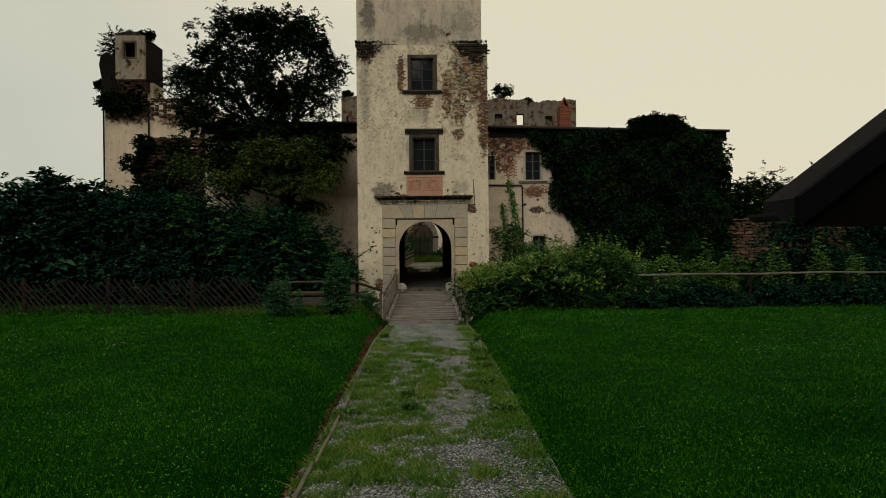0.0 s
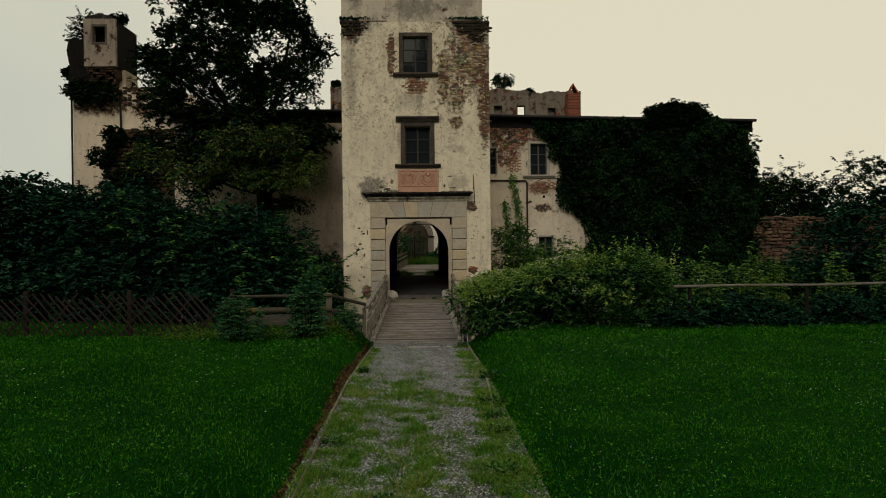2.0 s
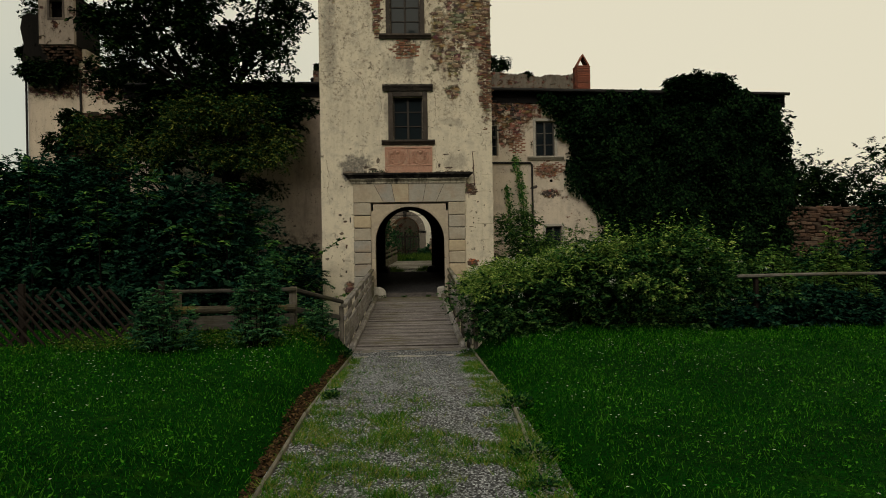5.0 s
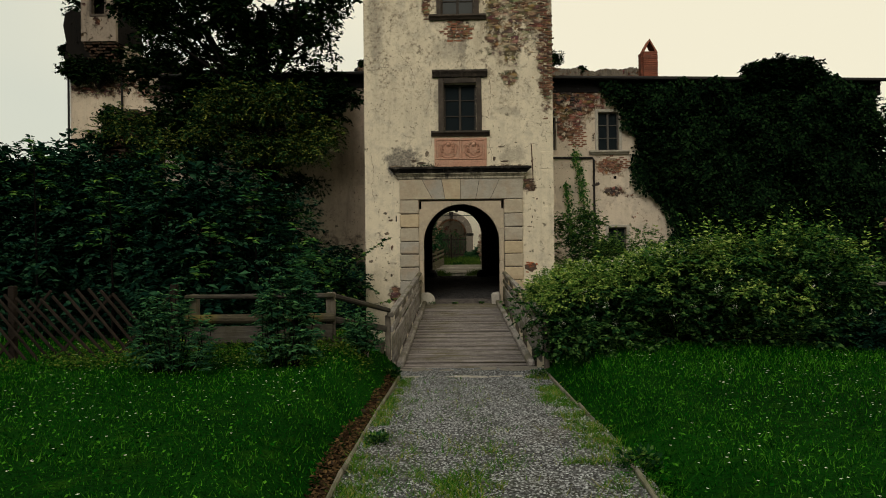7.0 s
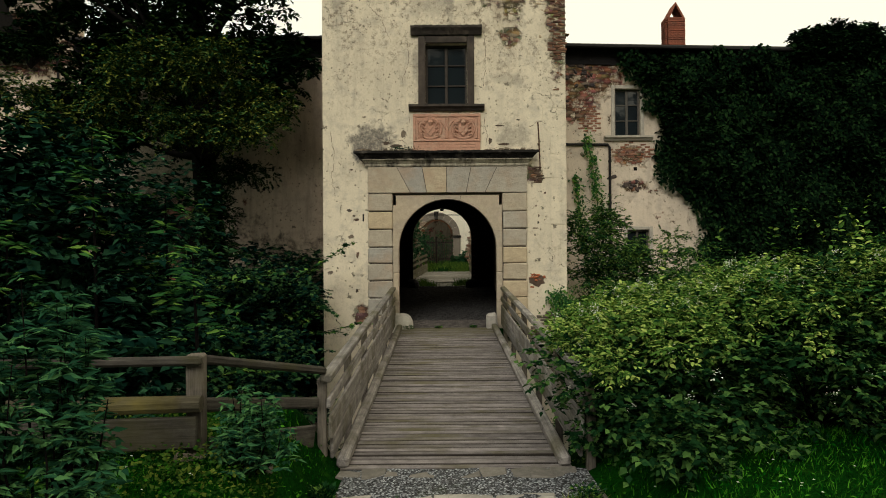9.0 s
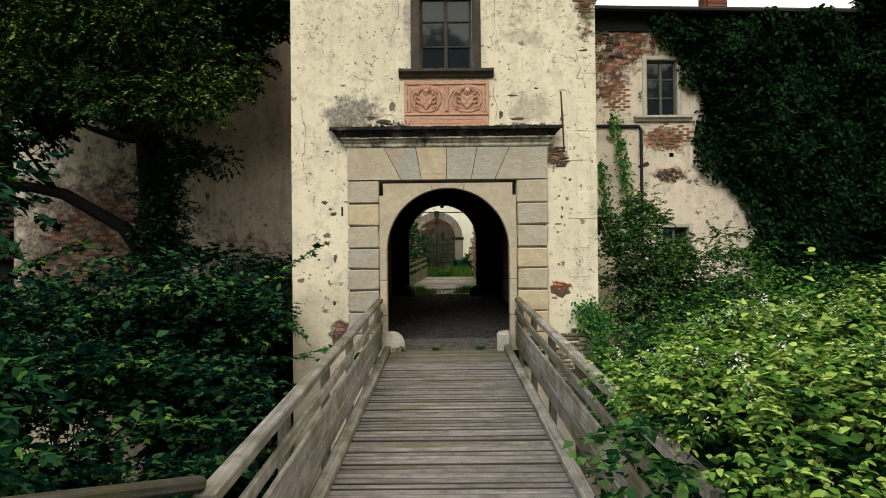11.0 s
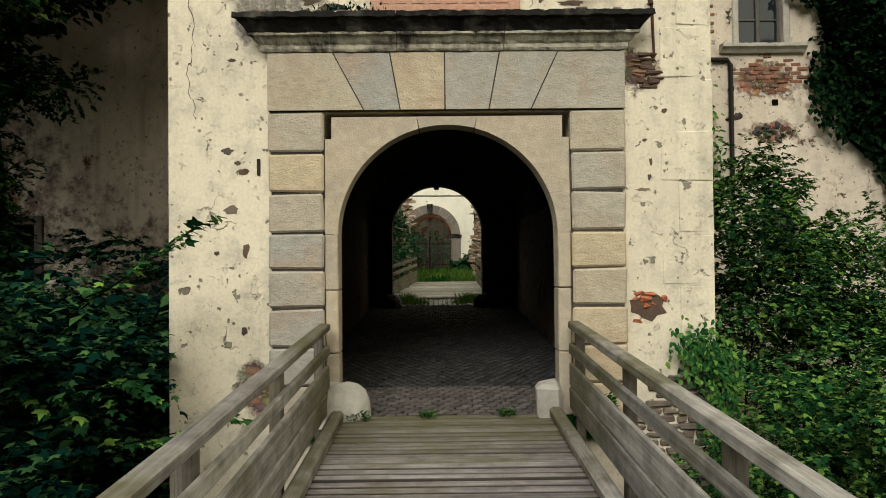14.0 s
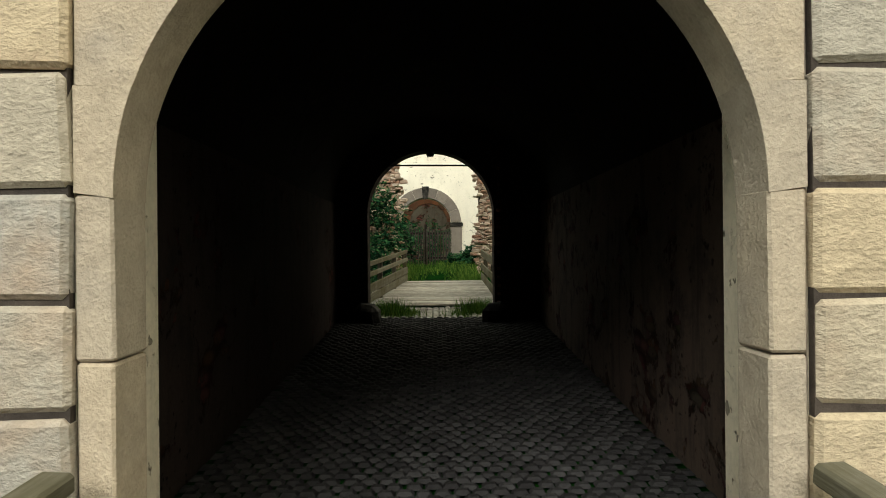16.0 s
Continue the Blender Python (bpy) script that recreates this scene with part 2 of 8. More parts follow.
def wood_mat(name, light, dark, moss=None, axis="x", kind="object", grain=1.0, fine=0.35, mossy_from=None, rims=False):
    m, nt, b = shader(name, 0.88, 0.06)
    s = {"x": (0.9, 24, 24), "y": (24, 0.9, 24), "z": (24, 24, 0.9)}[axis]
    v = place(nt, *[k * grain for k in s])
    rnd = per_piece(nt, kind)
    off = nt.nodes.new("ShaderNodeVectorMath")
    off.operation = "ADD"
    cm = nt.nodes.new("ShaderNodeCombineXYZ")
    for i in range(3):
        nt.links.new(calc(nt, "MULTIPLY", rnd, 31.0 + 7 * i), cm.inputs[i])
    nt.links.new(v, off.inputs[0])
    nt.links.new(cm.outputs[0], off.inputs[1])
    g1, g2 = nz(nt, off.outputs[0], 1.3, 6, 0.7, 0.5), nz(nt, off.outputs[0], 5.0, 4, 0.6)
    off2 = nt.nodes.new("ShaderNodeVectorMath")
    off2.operation = "ADD"
    nt.links.new(place(nt), off2.inputs[0])
    nt.links.new(cm.outputs[0], off2.inputs[1])
    big, blot = nz(nt, off2.outputs[0], 1.1, 4), nz(nt, off2.outputs[0], 4.5, 5, 0.65)
    c = mixc(nt, ramp(nt, g1, (0.3, 0.15), (0.62, 1.0)), dark, light)
    c = mixc(nt, fine, c, ramp(nt, g2, (0.38, 0.3), (0.6, 1.0)), "MULTIPLY")
    c = mixc(nt, 0.6, c, ramp(nt, blot, (0.35, 0.35), (0.6, 1.0)), "MULTIPLY")
    c = mixc(nt, 0.5, c, ramp(nt, rnd, (0.0, 0.3), (0.5, 0.75), (1.0, 1.0)), "MULTIPLY")
    if moss:
        c = mixc(nt, ramp(nt, big, (0.5, 0.0), (0.68, 0.75)), c, moss)
    if rims:
        lp = nt.nodes.new("ShaderNodeSeparateXYZ")
        nt.links.new(place(nt), lp.inputs[0])
        rim = calc(nt, "ADD", calc(nt, "ABSOLUTE", lp.outputs["Y"]), calc(nt, "MULTIPLY", blot, 0.012))
        c = mixc(nt, ramp(nt, calc(nt, "MULTIPLY", rim, 10.0), (0.5, 0.0), (0.6, 0.9)), c, (0.02, 0.016, 0.013))
    if mossy_from:
        geo = nt.nodes.new("ShaderNodeNewGeometry")
        sp = nt.nodes.new("ShaderNodeSeparateXYZ")
        nt.links.new(geo.outputs["Position"], sp.inputs[0])
        yy = calc(nt, "ADD", calc(nt, "MULTIPLY", calc(nt, "SUBTRACT", sp.outputs["Y"], mossy_from), 0.4), calc(nt, "MULTIPLY", calc(nt, "SUBTRACT", nz(nt, geo.outputs["Position"], 3.0, 5, 0.7), 0.5), 1.2))
        c = mixc(nt, ramp(nt, yy, (0.0, 0.0), (0.7, 0.7)), c, moss)
    nt.links.new(c, b.inputs["Base Color"])
    bump(nt, b, calc(nt, "ADD", g1, g2), 0.6, 0.008)
    return m


def leaf_mat(name, dark, mid, light, rough=0.85, spec=0.0):
    m, nt, b = shader(name, rough, spec)
    rnd = per_piece(nt, "island")
    big = nz(nt, place(nt), 0.9, 3)
    f = calc(nt, "ADD", calc(nt, "MULTIPLY", rnd, 0.65), calc(nt, "MULTIPLY", big, 0.45))
    c = ramp(nt, f, (0.15, dark), (0.55, mid), (0.92, light))
    nt.links.new(c, b.inputs["Base Color"])
    return m


def flat_mat(name, col, rough=0.7, metal=0.0, var=0.35, scale=8.0, spec=0.1):
    m, nt, b = shader(name, rough, spec)
    v = place(nt)
    n1, n2 = nz(nt, v, scale, 5, 0.6), nz(nt, v, scale * 7, 3, 0.6)
    c = mixc(nt, var, col, ramp(nt, n1, (0.3, 0.25), (0.7, 1.0)), "MULTIPLY")
    c = mixc(nt, var * 0.7, c, ramp(nt, n2, (0.3, 0.4), (0.6, 1.0)), "MULTIPLY")
    b.inputs["Metallic"].default_value = metal
    nt.links.new(c, b.inputs["Base Color"])
    bump(nt, b, calc(nt, "ADD", n1, n2), 0.4, 0.01)
    return m


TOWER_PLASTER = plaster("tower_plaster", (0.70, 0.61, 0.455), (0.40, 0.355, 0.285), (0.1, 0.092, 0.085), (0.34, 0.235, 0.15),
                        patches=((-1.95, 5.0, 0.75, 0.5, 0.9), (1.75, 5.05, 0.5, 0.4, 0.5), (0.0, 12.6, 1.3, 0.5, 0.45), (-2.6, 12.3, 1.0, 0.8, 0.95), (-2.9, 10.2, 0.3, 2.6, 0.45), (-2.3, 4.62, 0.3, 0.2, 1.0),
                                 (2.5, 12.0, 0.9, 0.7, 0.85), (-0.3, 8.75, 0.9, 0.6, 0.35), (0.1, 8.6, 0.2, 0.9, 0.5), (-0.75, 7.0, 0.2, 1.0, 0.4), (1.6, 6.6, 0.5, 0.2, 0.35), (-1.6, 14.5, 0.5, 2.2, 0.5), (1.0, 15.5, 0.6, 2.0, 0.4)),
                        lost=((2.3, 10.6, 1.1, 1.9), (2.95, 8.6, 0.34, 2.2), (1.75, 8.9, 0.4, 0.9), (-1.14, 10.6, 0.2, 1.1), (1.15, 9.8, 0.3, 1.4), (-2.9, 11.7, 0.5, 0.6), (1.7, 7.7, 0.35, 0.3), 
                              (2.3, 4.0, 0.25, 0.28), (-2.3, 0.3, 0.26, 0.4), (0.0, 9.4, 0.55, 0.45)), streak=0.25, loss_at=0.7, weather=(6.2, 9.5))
UPPER_PLASTER = plaster("upper_tower_plaster", (0.5, 0.43, 0.335), (0.3, 0.27, 0.23), (0.1, 0.09, 0.08), (0.26, 0.17, 0.11), patches=((-2.7, 13.6, 0.5, 1.2, 0.9), (0.0, 12.8, 1.3, 0.6, 0.7), (2.0, 13.2, 0.8, 0.9, 0.5)), streak=0.6, loss_at=0.64)
WING_PLASTER = plaster("wing_plaster", (0.64, 0.54, 0.42), (0.4, 0.34, 0.28), (0.18, 0.15, 0.12), (0.34, 0.19, 0.12), streak=0.3, loss_at=0.65,
                       lost=((4.6, 8.2, 1.7, 1.2), (4.4, 7.0, 0.9, 0.8), (6.4, 4.2, 0.5, 0.25), (6.3, 5.2, 0.7, 0.4)))
# Broad patches: dirt, and the shade low on the wall put into colour.
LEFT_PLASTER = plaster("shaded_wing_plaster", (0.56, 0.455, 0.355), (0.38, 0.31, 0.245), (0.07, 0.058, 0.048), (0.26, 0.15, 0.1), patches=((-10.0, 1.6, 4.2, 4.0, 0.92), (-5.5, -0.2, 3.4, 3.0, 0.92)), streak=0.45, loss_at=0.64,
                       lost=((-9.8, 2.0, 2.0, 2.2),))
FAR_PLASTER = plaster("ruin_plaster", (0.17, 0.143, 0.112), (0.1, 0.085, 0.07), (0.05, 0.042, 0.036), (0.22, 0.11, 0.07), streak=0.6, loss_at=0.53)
CORNER_PLASTER = plaster("corner_tower_plaster", (0.60, 0.49, 0.37), (0.48, 0.4, 0.31), (0.14, 0.12, 0.1), (0.25, 0.16, 0.11), streak=0.35, loss_at=0.67,
                         lost=((-23.0, 12.6, 2.6, 0.7), (-19.5, 12.2, 1.5, 0.6)))
# Near-black plaster; on the turret sides it stands for their shade.
DARK_WALL = plaster("near_black_wall", (0.012, 0.0105, 0.009), (0.008, 0.0075, 0.007), (0.005, 0.005, 0.005), (0.012, 0.008, 0.006), streak=0.8, loss_at=0.6)
COURT_PLASTER = plaster("courtyard_plaster", (0.84, 0.77, 0.62), (0.7, 0.64, 0.52), (0.35, 0.3, 0.24), (0.4, 0.26, 0.18), streak=0.15, loss_at=0.74)
# Passage gloom put into colour: vault darkest, right wall paler where daylight reaches.
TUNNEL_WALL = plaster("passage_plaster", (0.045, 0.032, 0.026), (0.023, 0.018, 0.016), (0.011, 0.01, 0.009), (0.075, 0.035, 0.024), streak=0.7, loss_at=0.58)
SHADED_VAULT = plaster("shaded_passage_vault", (0.02, 0.015, 0.013), (0.012, 0.01, 0.009), (0.008, 0.007, 0.007), (0.04, 0.022, 0.016), streak=0.7, loss_at=0.6)
LIT_WALL = plaster("lit_passage_plaster", (0.11, 0.08, 0.062), (0.035, 0.028, 0.024), (0.013, 0.011, 0.01), (0.1, 0.05, 0.035), streak=0.8, loss_at=0.56)
RUBBLE = stone_mat("rubble_stone", (0.055, 0.042, 0.03), (0.022, 0.018, 0.014), (0.02, 0.022, 0.013), 0.6, 1.0, "island")
OCHRE_RUBBLE = stone_mat("ochre_rubble", (0.6, 0.48, 0.32), (0.27, 0.17, 0.1), (0.55, 0.46, 0.33), 0.75, 1.5, "island")
BROWN_RUBBLE = stone_mat("brown_brick_ends", (0.33, 0.165, 0.09), (0.1, 0.06, 0.042), (0.24, 0.18, 0.12), 0.6, 1.5, "island")
JAMB_STONE = stone_mat("lime_rubble", (0.66, 0.55, 0.42), (0.36, 0.2, 0.13), (0.6, 0.5, 0.39), 0.55, 1.0, "island")
STUB_STONE = stone_mat("mossy_stub_stone", (0.1, 0.055, 0.035), (0.03, 0.024, 0.018), (0.035, 0.035, 0.018), 0.7, 1.0, "island")
RAMPART = stone_mat("rampart_stone", (0.14, 0.078, 0.05), (0.065, 0.043, 0.032), (0.16, 0.13, 0.09), 0.65, 1.0, "island")
FIELD = stone_mat("dark_field_stone", (0.07, 0.06, 0.06), (0.12, 0.09, 0.075), (0.05, 0.045, 0.045), 0.5)
SANDSTONE = stone_mat("portal_sandstone", (0.53, 0.42, 0.27), (0.37, 0.345, 0.295), (0.42, 0.3, 0.2), 0.3, 1.0, "object", 0.85, 0.04, 1.5)
INNER_STONE = stone_mat("arch_sandstone", (0.49, 0.40, 0.285), (0.43, 0.36, 0.27), (0.33, 0.29, 0.24), 0.35, 1.0, "object", 0.85, 0.03)
DARK_STONE = stone_mat("sooty_cornice_stone", (0.02, 0.018, 0.016), (0.013, 0.012, 0.011), (0.16, 0.14, 0.115), 0.7, 1.9)


def streaked_mat(name, pale, dark, at=0.5):
    """Stone with soot run down it in streaks."""
    m, nt, b = shader(name, 0.88, 0.07)
    v = place(nt)
    run, blot, fine = nz(nt, place(nt, 2.2, 0.4, 0.8), 1.3, 7, 0.7), nz(nt, v, 3.2, 6, 0.7), nz(nt, v, 40, 4, 0.6)
    k = ramp(nt, calc(nt, "ADD", calc(nt, "MULTIPLY", run, 0.6), calc(nt, "MULTIPLY", blot, 0.4)), (at - 0.08, 0.0), (at + 0.06, 1.0))
    c = mixc(nt, k, pale, dark)
    c = mixc(nt, 0.4, c, ramp(nt, fine, (0.3, 0.45), (0.6, 1.0)), "MULTIPLY")
    nt.links.new(c, b.inputs["Base Color"])
    bump(nt, b, calc(nt, "ADD", blot, calc(nt, "MULTIPLY", fine, 0.4)), 0.7, 0.025)
    return m


STREAKED = streaked_mat("streaked_cornice_stone", (0.45, 0.4, 0.3), (0.045, 0.04, 0.034), 0.54)
PALE_STONE = stone_mat("pale_guard_stone", (0.54, 0.5, 0.42), (0.42, 0.385, 0.33), (0.3, 0.275, 0.235), 0.4)
PLAQUE = stone_mat("plaque_terracotta", (0.52, 0.29, 0.2), (0.52, 0.29, 0.2), (0.48, 0.36, 0.26), 0.4, 2.0)
LEDGE_DUST = stone_mat("dusty_mortar", (0.26, 0.235, 0.2), (0.17, 0.155, 0.135), (0.22, 0.195, 0.16), 0.5, 2.0, "island")
LEDGE = stone_mat("ledge_rubble", (0.22, 0.17, 0.12), (0.10, 0.085, 0.07), (0.3, 0.25, 0.19), 0.5)
POCKET = stone_mat("plaster_pocket_stone", (0.09, 0.07, 0.052), (0.16, 0.1, 0.07), (0.05, 0.042, 0.035), 0.6)
FRAME_STONE = stone_mat("window_surround_stone", (0.075, 0.06, 0.049), (0.05, 0.042, 0.036), (0.14, 0.11, 0.085), 0.5)
COURT_STONE = stone_mat("courtyard_arch_stone", (0.25, 0.21, 0.17), (0.17, 0.145, 0.12), (0.3, 0.25, 0.2), 0.4)
BRICK = stone_mat("red_brick", (0.34, 0.14, 0.08), (0.19, 0.095, 0.065), (0.30, 0.21, 0.15), 0.45, 2.5)
DARK_BRICK = stone_mat("weathered_brick", (0.2, 0.095, 0.058), (0.09, 0.055, 0.04), (0.06, 0.05, 0.04), 0.5, 2.5)
CHIMNEY_BRICK = stone_mat("chimney_brick", (0.30, 0.10, 0.06), (0.2, 0.075, 0.05), (0.12, 0.07, 0.05), 0.5, 2.5)
# Same cobbles twice: dark inside, lighter at the mouth, the passage's light in colour.
COBBLE_SHADED = stone_mat("shaded_cobble_stone", (0.058, 0.055, 0.052), (0.024, 0.022, 0.021), (0.04, 0.037, 0.035), 0.45, 3.0, "island", 0.6)
COBBLE_LIT = stone_mat("lit_cobble_stone", (0.12, 0.104, 0.092), (0.06, 0.052, 0.047), (0.1, 0.085, 0.075), 0.4, 3.0, "object", 0.6)
GRAVEL = stone_mat("gravel_stone", (0.56, 0.57, 0.58), (0.13, 0.135, 0.14), (0.3, 0.3, 0.3), 0.3, 8.0, "island")
DECK = wood_mat("weathered_deck_wood", (0.35, 0.31, 0.292), (0.125, 0.108, 0.105), (0.09, 0.08, 0.036), "x", "object", 0.5, 0.3, 31.6, True)
PALE_DECK = wood_mat("pale_deck_wood", (0.72, 0.66, 0.56), (0.5, 0.45, 0.38), None, "x", "object", 0.5, 0.2)
FENCE = wood_mat("grey_fence_wood", (0.12, 0.108, 0.092), (0.034, 0.03, 0.025), (0.05, 0.047, 0.018), "x")
FENCE_MOSSY = wood_mat("mossy_log_wood", (0.12, 0.105, 0.07), (0.04, 0.034, 0.025), (0.16, 0.13, 0.025), "x")
FENCE_WORN = wood_mat("worn_board_wood", (0.3, 0.25, 0.19), (0.13, 0.105, 0.08), None, "x")
FENCE_OLD = wood_mat("dark_lattice_wood", (0.04, 0.03, 0.023), (0.018, 0.014, 0.012), None, "x")
POST = wood_mat("grey_post_wood", (0.22, 0.19, 0.155), (0.09, 0.075, 0.062), (0.1, 0.09, 0.04), "z")
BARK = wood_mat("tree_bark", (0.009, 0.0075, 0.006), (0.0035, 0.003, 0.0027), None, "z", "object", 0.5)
PIPE = flat_mat("dark_iron", (0.03, 0.028, 0.027), 0.55, 0.6)
RUST = flat_mat("rusted_iron", (0.09, 0.045, 0.03), 0.8, 0.3)
ROOF = flat_mat("dark_roof_sheet", (0.02, 0.019, 0.019), 0.9, 0.0, 0.5, 3.0, 0.02)
SHELTER = flat_mat("dark_shelter_board", (0.006, 0.006, 0.007), 0.9, 0.0, 0.4, 6.0, 0.02)
# Near-black colour standing for the darkness inside rooms, doorway and vent.
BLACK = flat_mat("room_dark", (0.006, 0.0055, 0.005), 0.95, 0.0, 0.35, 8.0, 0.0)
SASH = flat_mat("old_window_sash", (0.055, 0.046, 0.038), 0.7, 0.0, 0.4, 20.0)
SASH_PALE = flat_mat("pale_window_sash", (0.11, 0.1, 0.085), 0.7, 0.0, 0.35, 20.0)
CAP_STONE = flat_mat("limestone_cill", (0.46, 0.42, 0.35), 0.85, 0.0, 0.4, 5.0)

gm, gnt, gb = shader("old_window_glass", 0.04, 0.5)
gb.inputs["Base Color"].default_value = (0.012, 0.016, 0.018, 1)
gb.inputs["IOR"].default_value = 1.5
bump(gnt, gb, nz(gnt, place(gnt), 2.5, 2), 0.05, 0.02)
GLASS = gm

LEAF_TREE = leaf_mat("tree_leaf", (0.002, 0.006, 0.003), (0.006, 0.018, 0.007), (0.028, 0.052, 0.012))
LEAF_ELDER = leaf_mat("elder_leaf", (0.001, 0.006, 0.004), (0.006, 0.027, 0.017), (0.032, 0.09, 0.04))
LEAF_MAPLE = leaf_mat("maple_leaf", (0.0008, 0.005, 0.004), (0.0032, 0.018, 0.013), (0.06, 0.13, 0.038))
LEAF_BRAMBLE = leaf_mat("bramble_leaf", (0.002, 0.01, 0.004), (0.011, 0.04, 0.012), (0.085, 0.165, 0.038))
# Paler bramble leaf for the hedge top: young growth, plus skylight put into colour.
LEAF_TOP = leaf_mat("lit_young_bramble_leaf", (0.018, 0.06, 0.012), (0.08, 0.16, 0.027), (0.38, 0.46, 0.11))
COURT_GRASS = leaf_mat("courtyard_grass_blade", (0.02, 0.06, 0.008), (0.06, 0.13, 0.02), (0.22, 0.3, 0.055))
LEAF_MOAT = leaf_mat("moat_shrub_leaf", (0.0025, 0.013, 0.005), (0.016, 0.058, 0.018), (0.15, 0.25, 0.043))
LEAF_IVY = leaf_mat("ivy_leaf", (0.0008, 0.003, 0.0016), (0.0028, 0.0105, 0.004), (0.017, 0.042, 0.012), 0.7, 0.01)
LEAF_YOUNG = leaf_mat("young_shrub_leaf", (0.006, 0.026, 0.014), (0.022, 0.08, 0.036), (0.085, 0.19, 0.06))
# Lit copy of the tree leaf; daylight on low boughs is in its colour.
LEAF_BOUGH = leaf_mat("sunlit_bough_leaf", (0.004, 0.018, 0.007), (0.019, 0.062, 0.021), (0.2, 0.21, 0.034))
LEAF_SAPLING = leaf_mat("sapling_leaf", (0.007, 0.030, 0.010), (0.026, 0.088, 0.022), (0.12, 0.21, 0.035))
LEAF_SPROUT = leaf_mat("sprout_leaf", (0.02, 0.06, 0.014), (0.07, 0.15, 0.03), (0.2, 0.3, 0.06))
LEAF_COVER = leaf_mat("ground_cover_leaf", (0.007, 0.028, 0.005), (0.026, 0.07, 0.010), (0.11, 0.14, 0.022))
DEAD_LEAF = leaf_mat("dead_leaf", (0.014, 0.011, 0.007), (0.045, 0.027, 0.014), (0.13, 0.08, 0.035))
PETAL = flat_mat("white_petal", (0.62, 0.62, 0.52), 0.7, 0.0, 0.15)
GRASS = leaf_mat("grass_blade", (0.0008, 0.014, 0.001), (0.0045, 0.056, 0.003), (0.07, 0.22, 0.016), 0.9, 0.0)
GRASS_PATH = leaf_mat("path_grass_blade", (0.01, 0.05, 0.003), (0.045, 0.155, 0.01), (0.24, 0.22, 0.055), 0.8, 0.05)


def soil_mat():
    m, nt, b = shader("lawn_turf", 0.95, 0.02)
    v = place(nt)
    n1, n2, n3 = nz(nt, v, 0.35, 4), nz(nt, v, 2.6, 5, 0.65), nz(nt, v, 30, 3)
    c = mixc(nt, ramp(nt, n1, (0.4, 0.0), (0.65, 1.0)), (0.002, 0.024, 0.001), (0.0045, 0.042, 0.0022))
    c = mixc(nt, ramp(nt, n2, (0.55, 0.0), (0.75, 0.7)), c, (0.02, 0.075, 0.004))
    c = mixc(nt, 0.6, c, ramp(nt, n3, (0.35, 0.2), (0.62, 1.15)), "MULTIPLY")
    nt.links.new(c, b.inputs["Base Color"])
    bump(nt, b, calc(nt, "ADD", n2, n3), 0.8, 0.04)
    return m


def path_mat():
    m, nt, b = shader("gravel_path", 0.95, 0.15)
    v = place(nt)
    grit = nt.nodes.new("ShaderNodeTexVoronoi")
    grit.inputs["Scale"].default_value = 48.0
    nt.links.new(v, grit.inputs["Vector"])
    n1, n2 = nz(nt, v, 0.8, 5, 0.65), nz(nt, v, 70, 3)
    bw = nt.nodes.new("ShaderNodeRGBToBW")
    nt.links.new(grit.outputs["Color"], bw.inputs[0])
    c = ramp(nt, bw.outputs[0], (0.15, (0.022, 0.023, 0.025)), (0.55, (0.13, 0.134, 0.142)), (0.9, (0.62, 0.64, 0.66)))
    c = mixc(nt, ramp(nt, grit.outputs["Distance"], (0.4, 0.0), (0.75, 0.8)), c, (0.035, 0.032, 0.028))
    c = mixc(nt, ramp(nt, n1, (0.55, 0.0), (0.75, 0.4)), c, (0.11, 0.085, 0.06))
    sepa = nt.nodes.new("ShaderNodeSeparateXYZ")
    nt.links.new(v, sepa.inputs[0])
    far = ramp(nt, calc(nt, "MULTIPLY", sepa.outputs["Y"], 1 / 22.0), (0.68, 0.07), (0.9, -0.3))
    moss = calc(nt, "ADD", nz(nt, place(nt, 1.0, 0.6, 1.0), 1.7, 7, 0.7), far)
    moss = calc(nt, "MULTIPLY", ramp(nt, moss, (0.56, 0.0), (0.66, 0.35)), ramp(nt, n2, (0.3, 0.5), (0.6, 1.0)))
    c = mixc(nt, moss, c, mixc(nt, nz(nt, v, 5, 4), (0.014, 0.05, 0.004), (0.075, 0.08, 0.02)))
    nt.links.new(c, b.inputs["Base Color"])
    bump(nt, b, calc(nt, "SUBTRACT", n2, grit.outputs["Distance"]), 0.9, 0.02)
    return m


TURF, PATH_GROUND = soil_mat(), path_mat()

# ---- geometry tools ----


def fast_mesh(name, V, F, smooth=False):
    V, F = np.asarray(V, dtype=np.float32), np.asarray(F, dtype=np.int32)
    n, k = F.shape
    me = bpy.data.meshes.new(name)
    me.vertices.add(len(V))
    me.vertices.foreach_set("co", V.ravel())
    me.loops.add(n * k)
    me.loops.foreach_set("vertex_index", F.ravel())
    me.polygons.add(n)
    me.polygons.foreach_set("loop_start", np.arange(0, n * k, k, dtype=np.int32))
    me.polygons.foreach_set("use_smooth", np.full(n, smooth))
    me.update(calc_edges=True)
    return me


def to_mesh(name, geo, smooth=False):
    V, F = geo
    if isinstance(F, np.ndarray):
        return fast_mesh(name, V, F, smooth)
    me = bpy.data.meshes.new(name)
    me.from_pydata([tuple(v) for v in V], [], [tuple(f) for f in F])
    if smooth:
        me.polygons.foreach_set("use_smooth", [True] * len(me.polygons))
    me.update()
    return me


def join(*geos):
    V, F = [], []
    for v, f in geos:
        o = len(V)
        V += [tuple(p) for p in v]
        F += [tuple(i + o for i in q) for q in f]
    return V, F


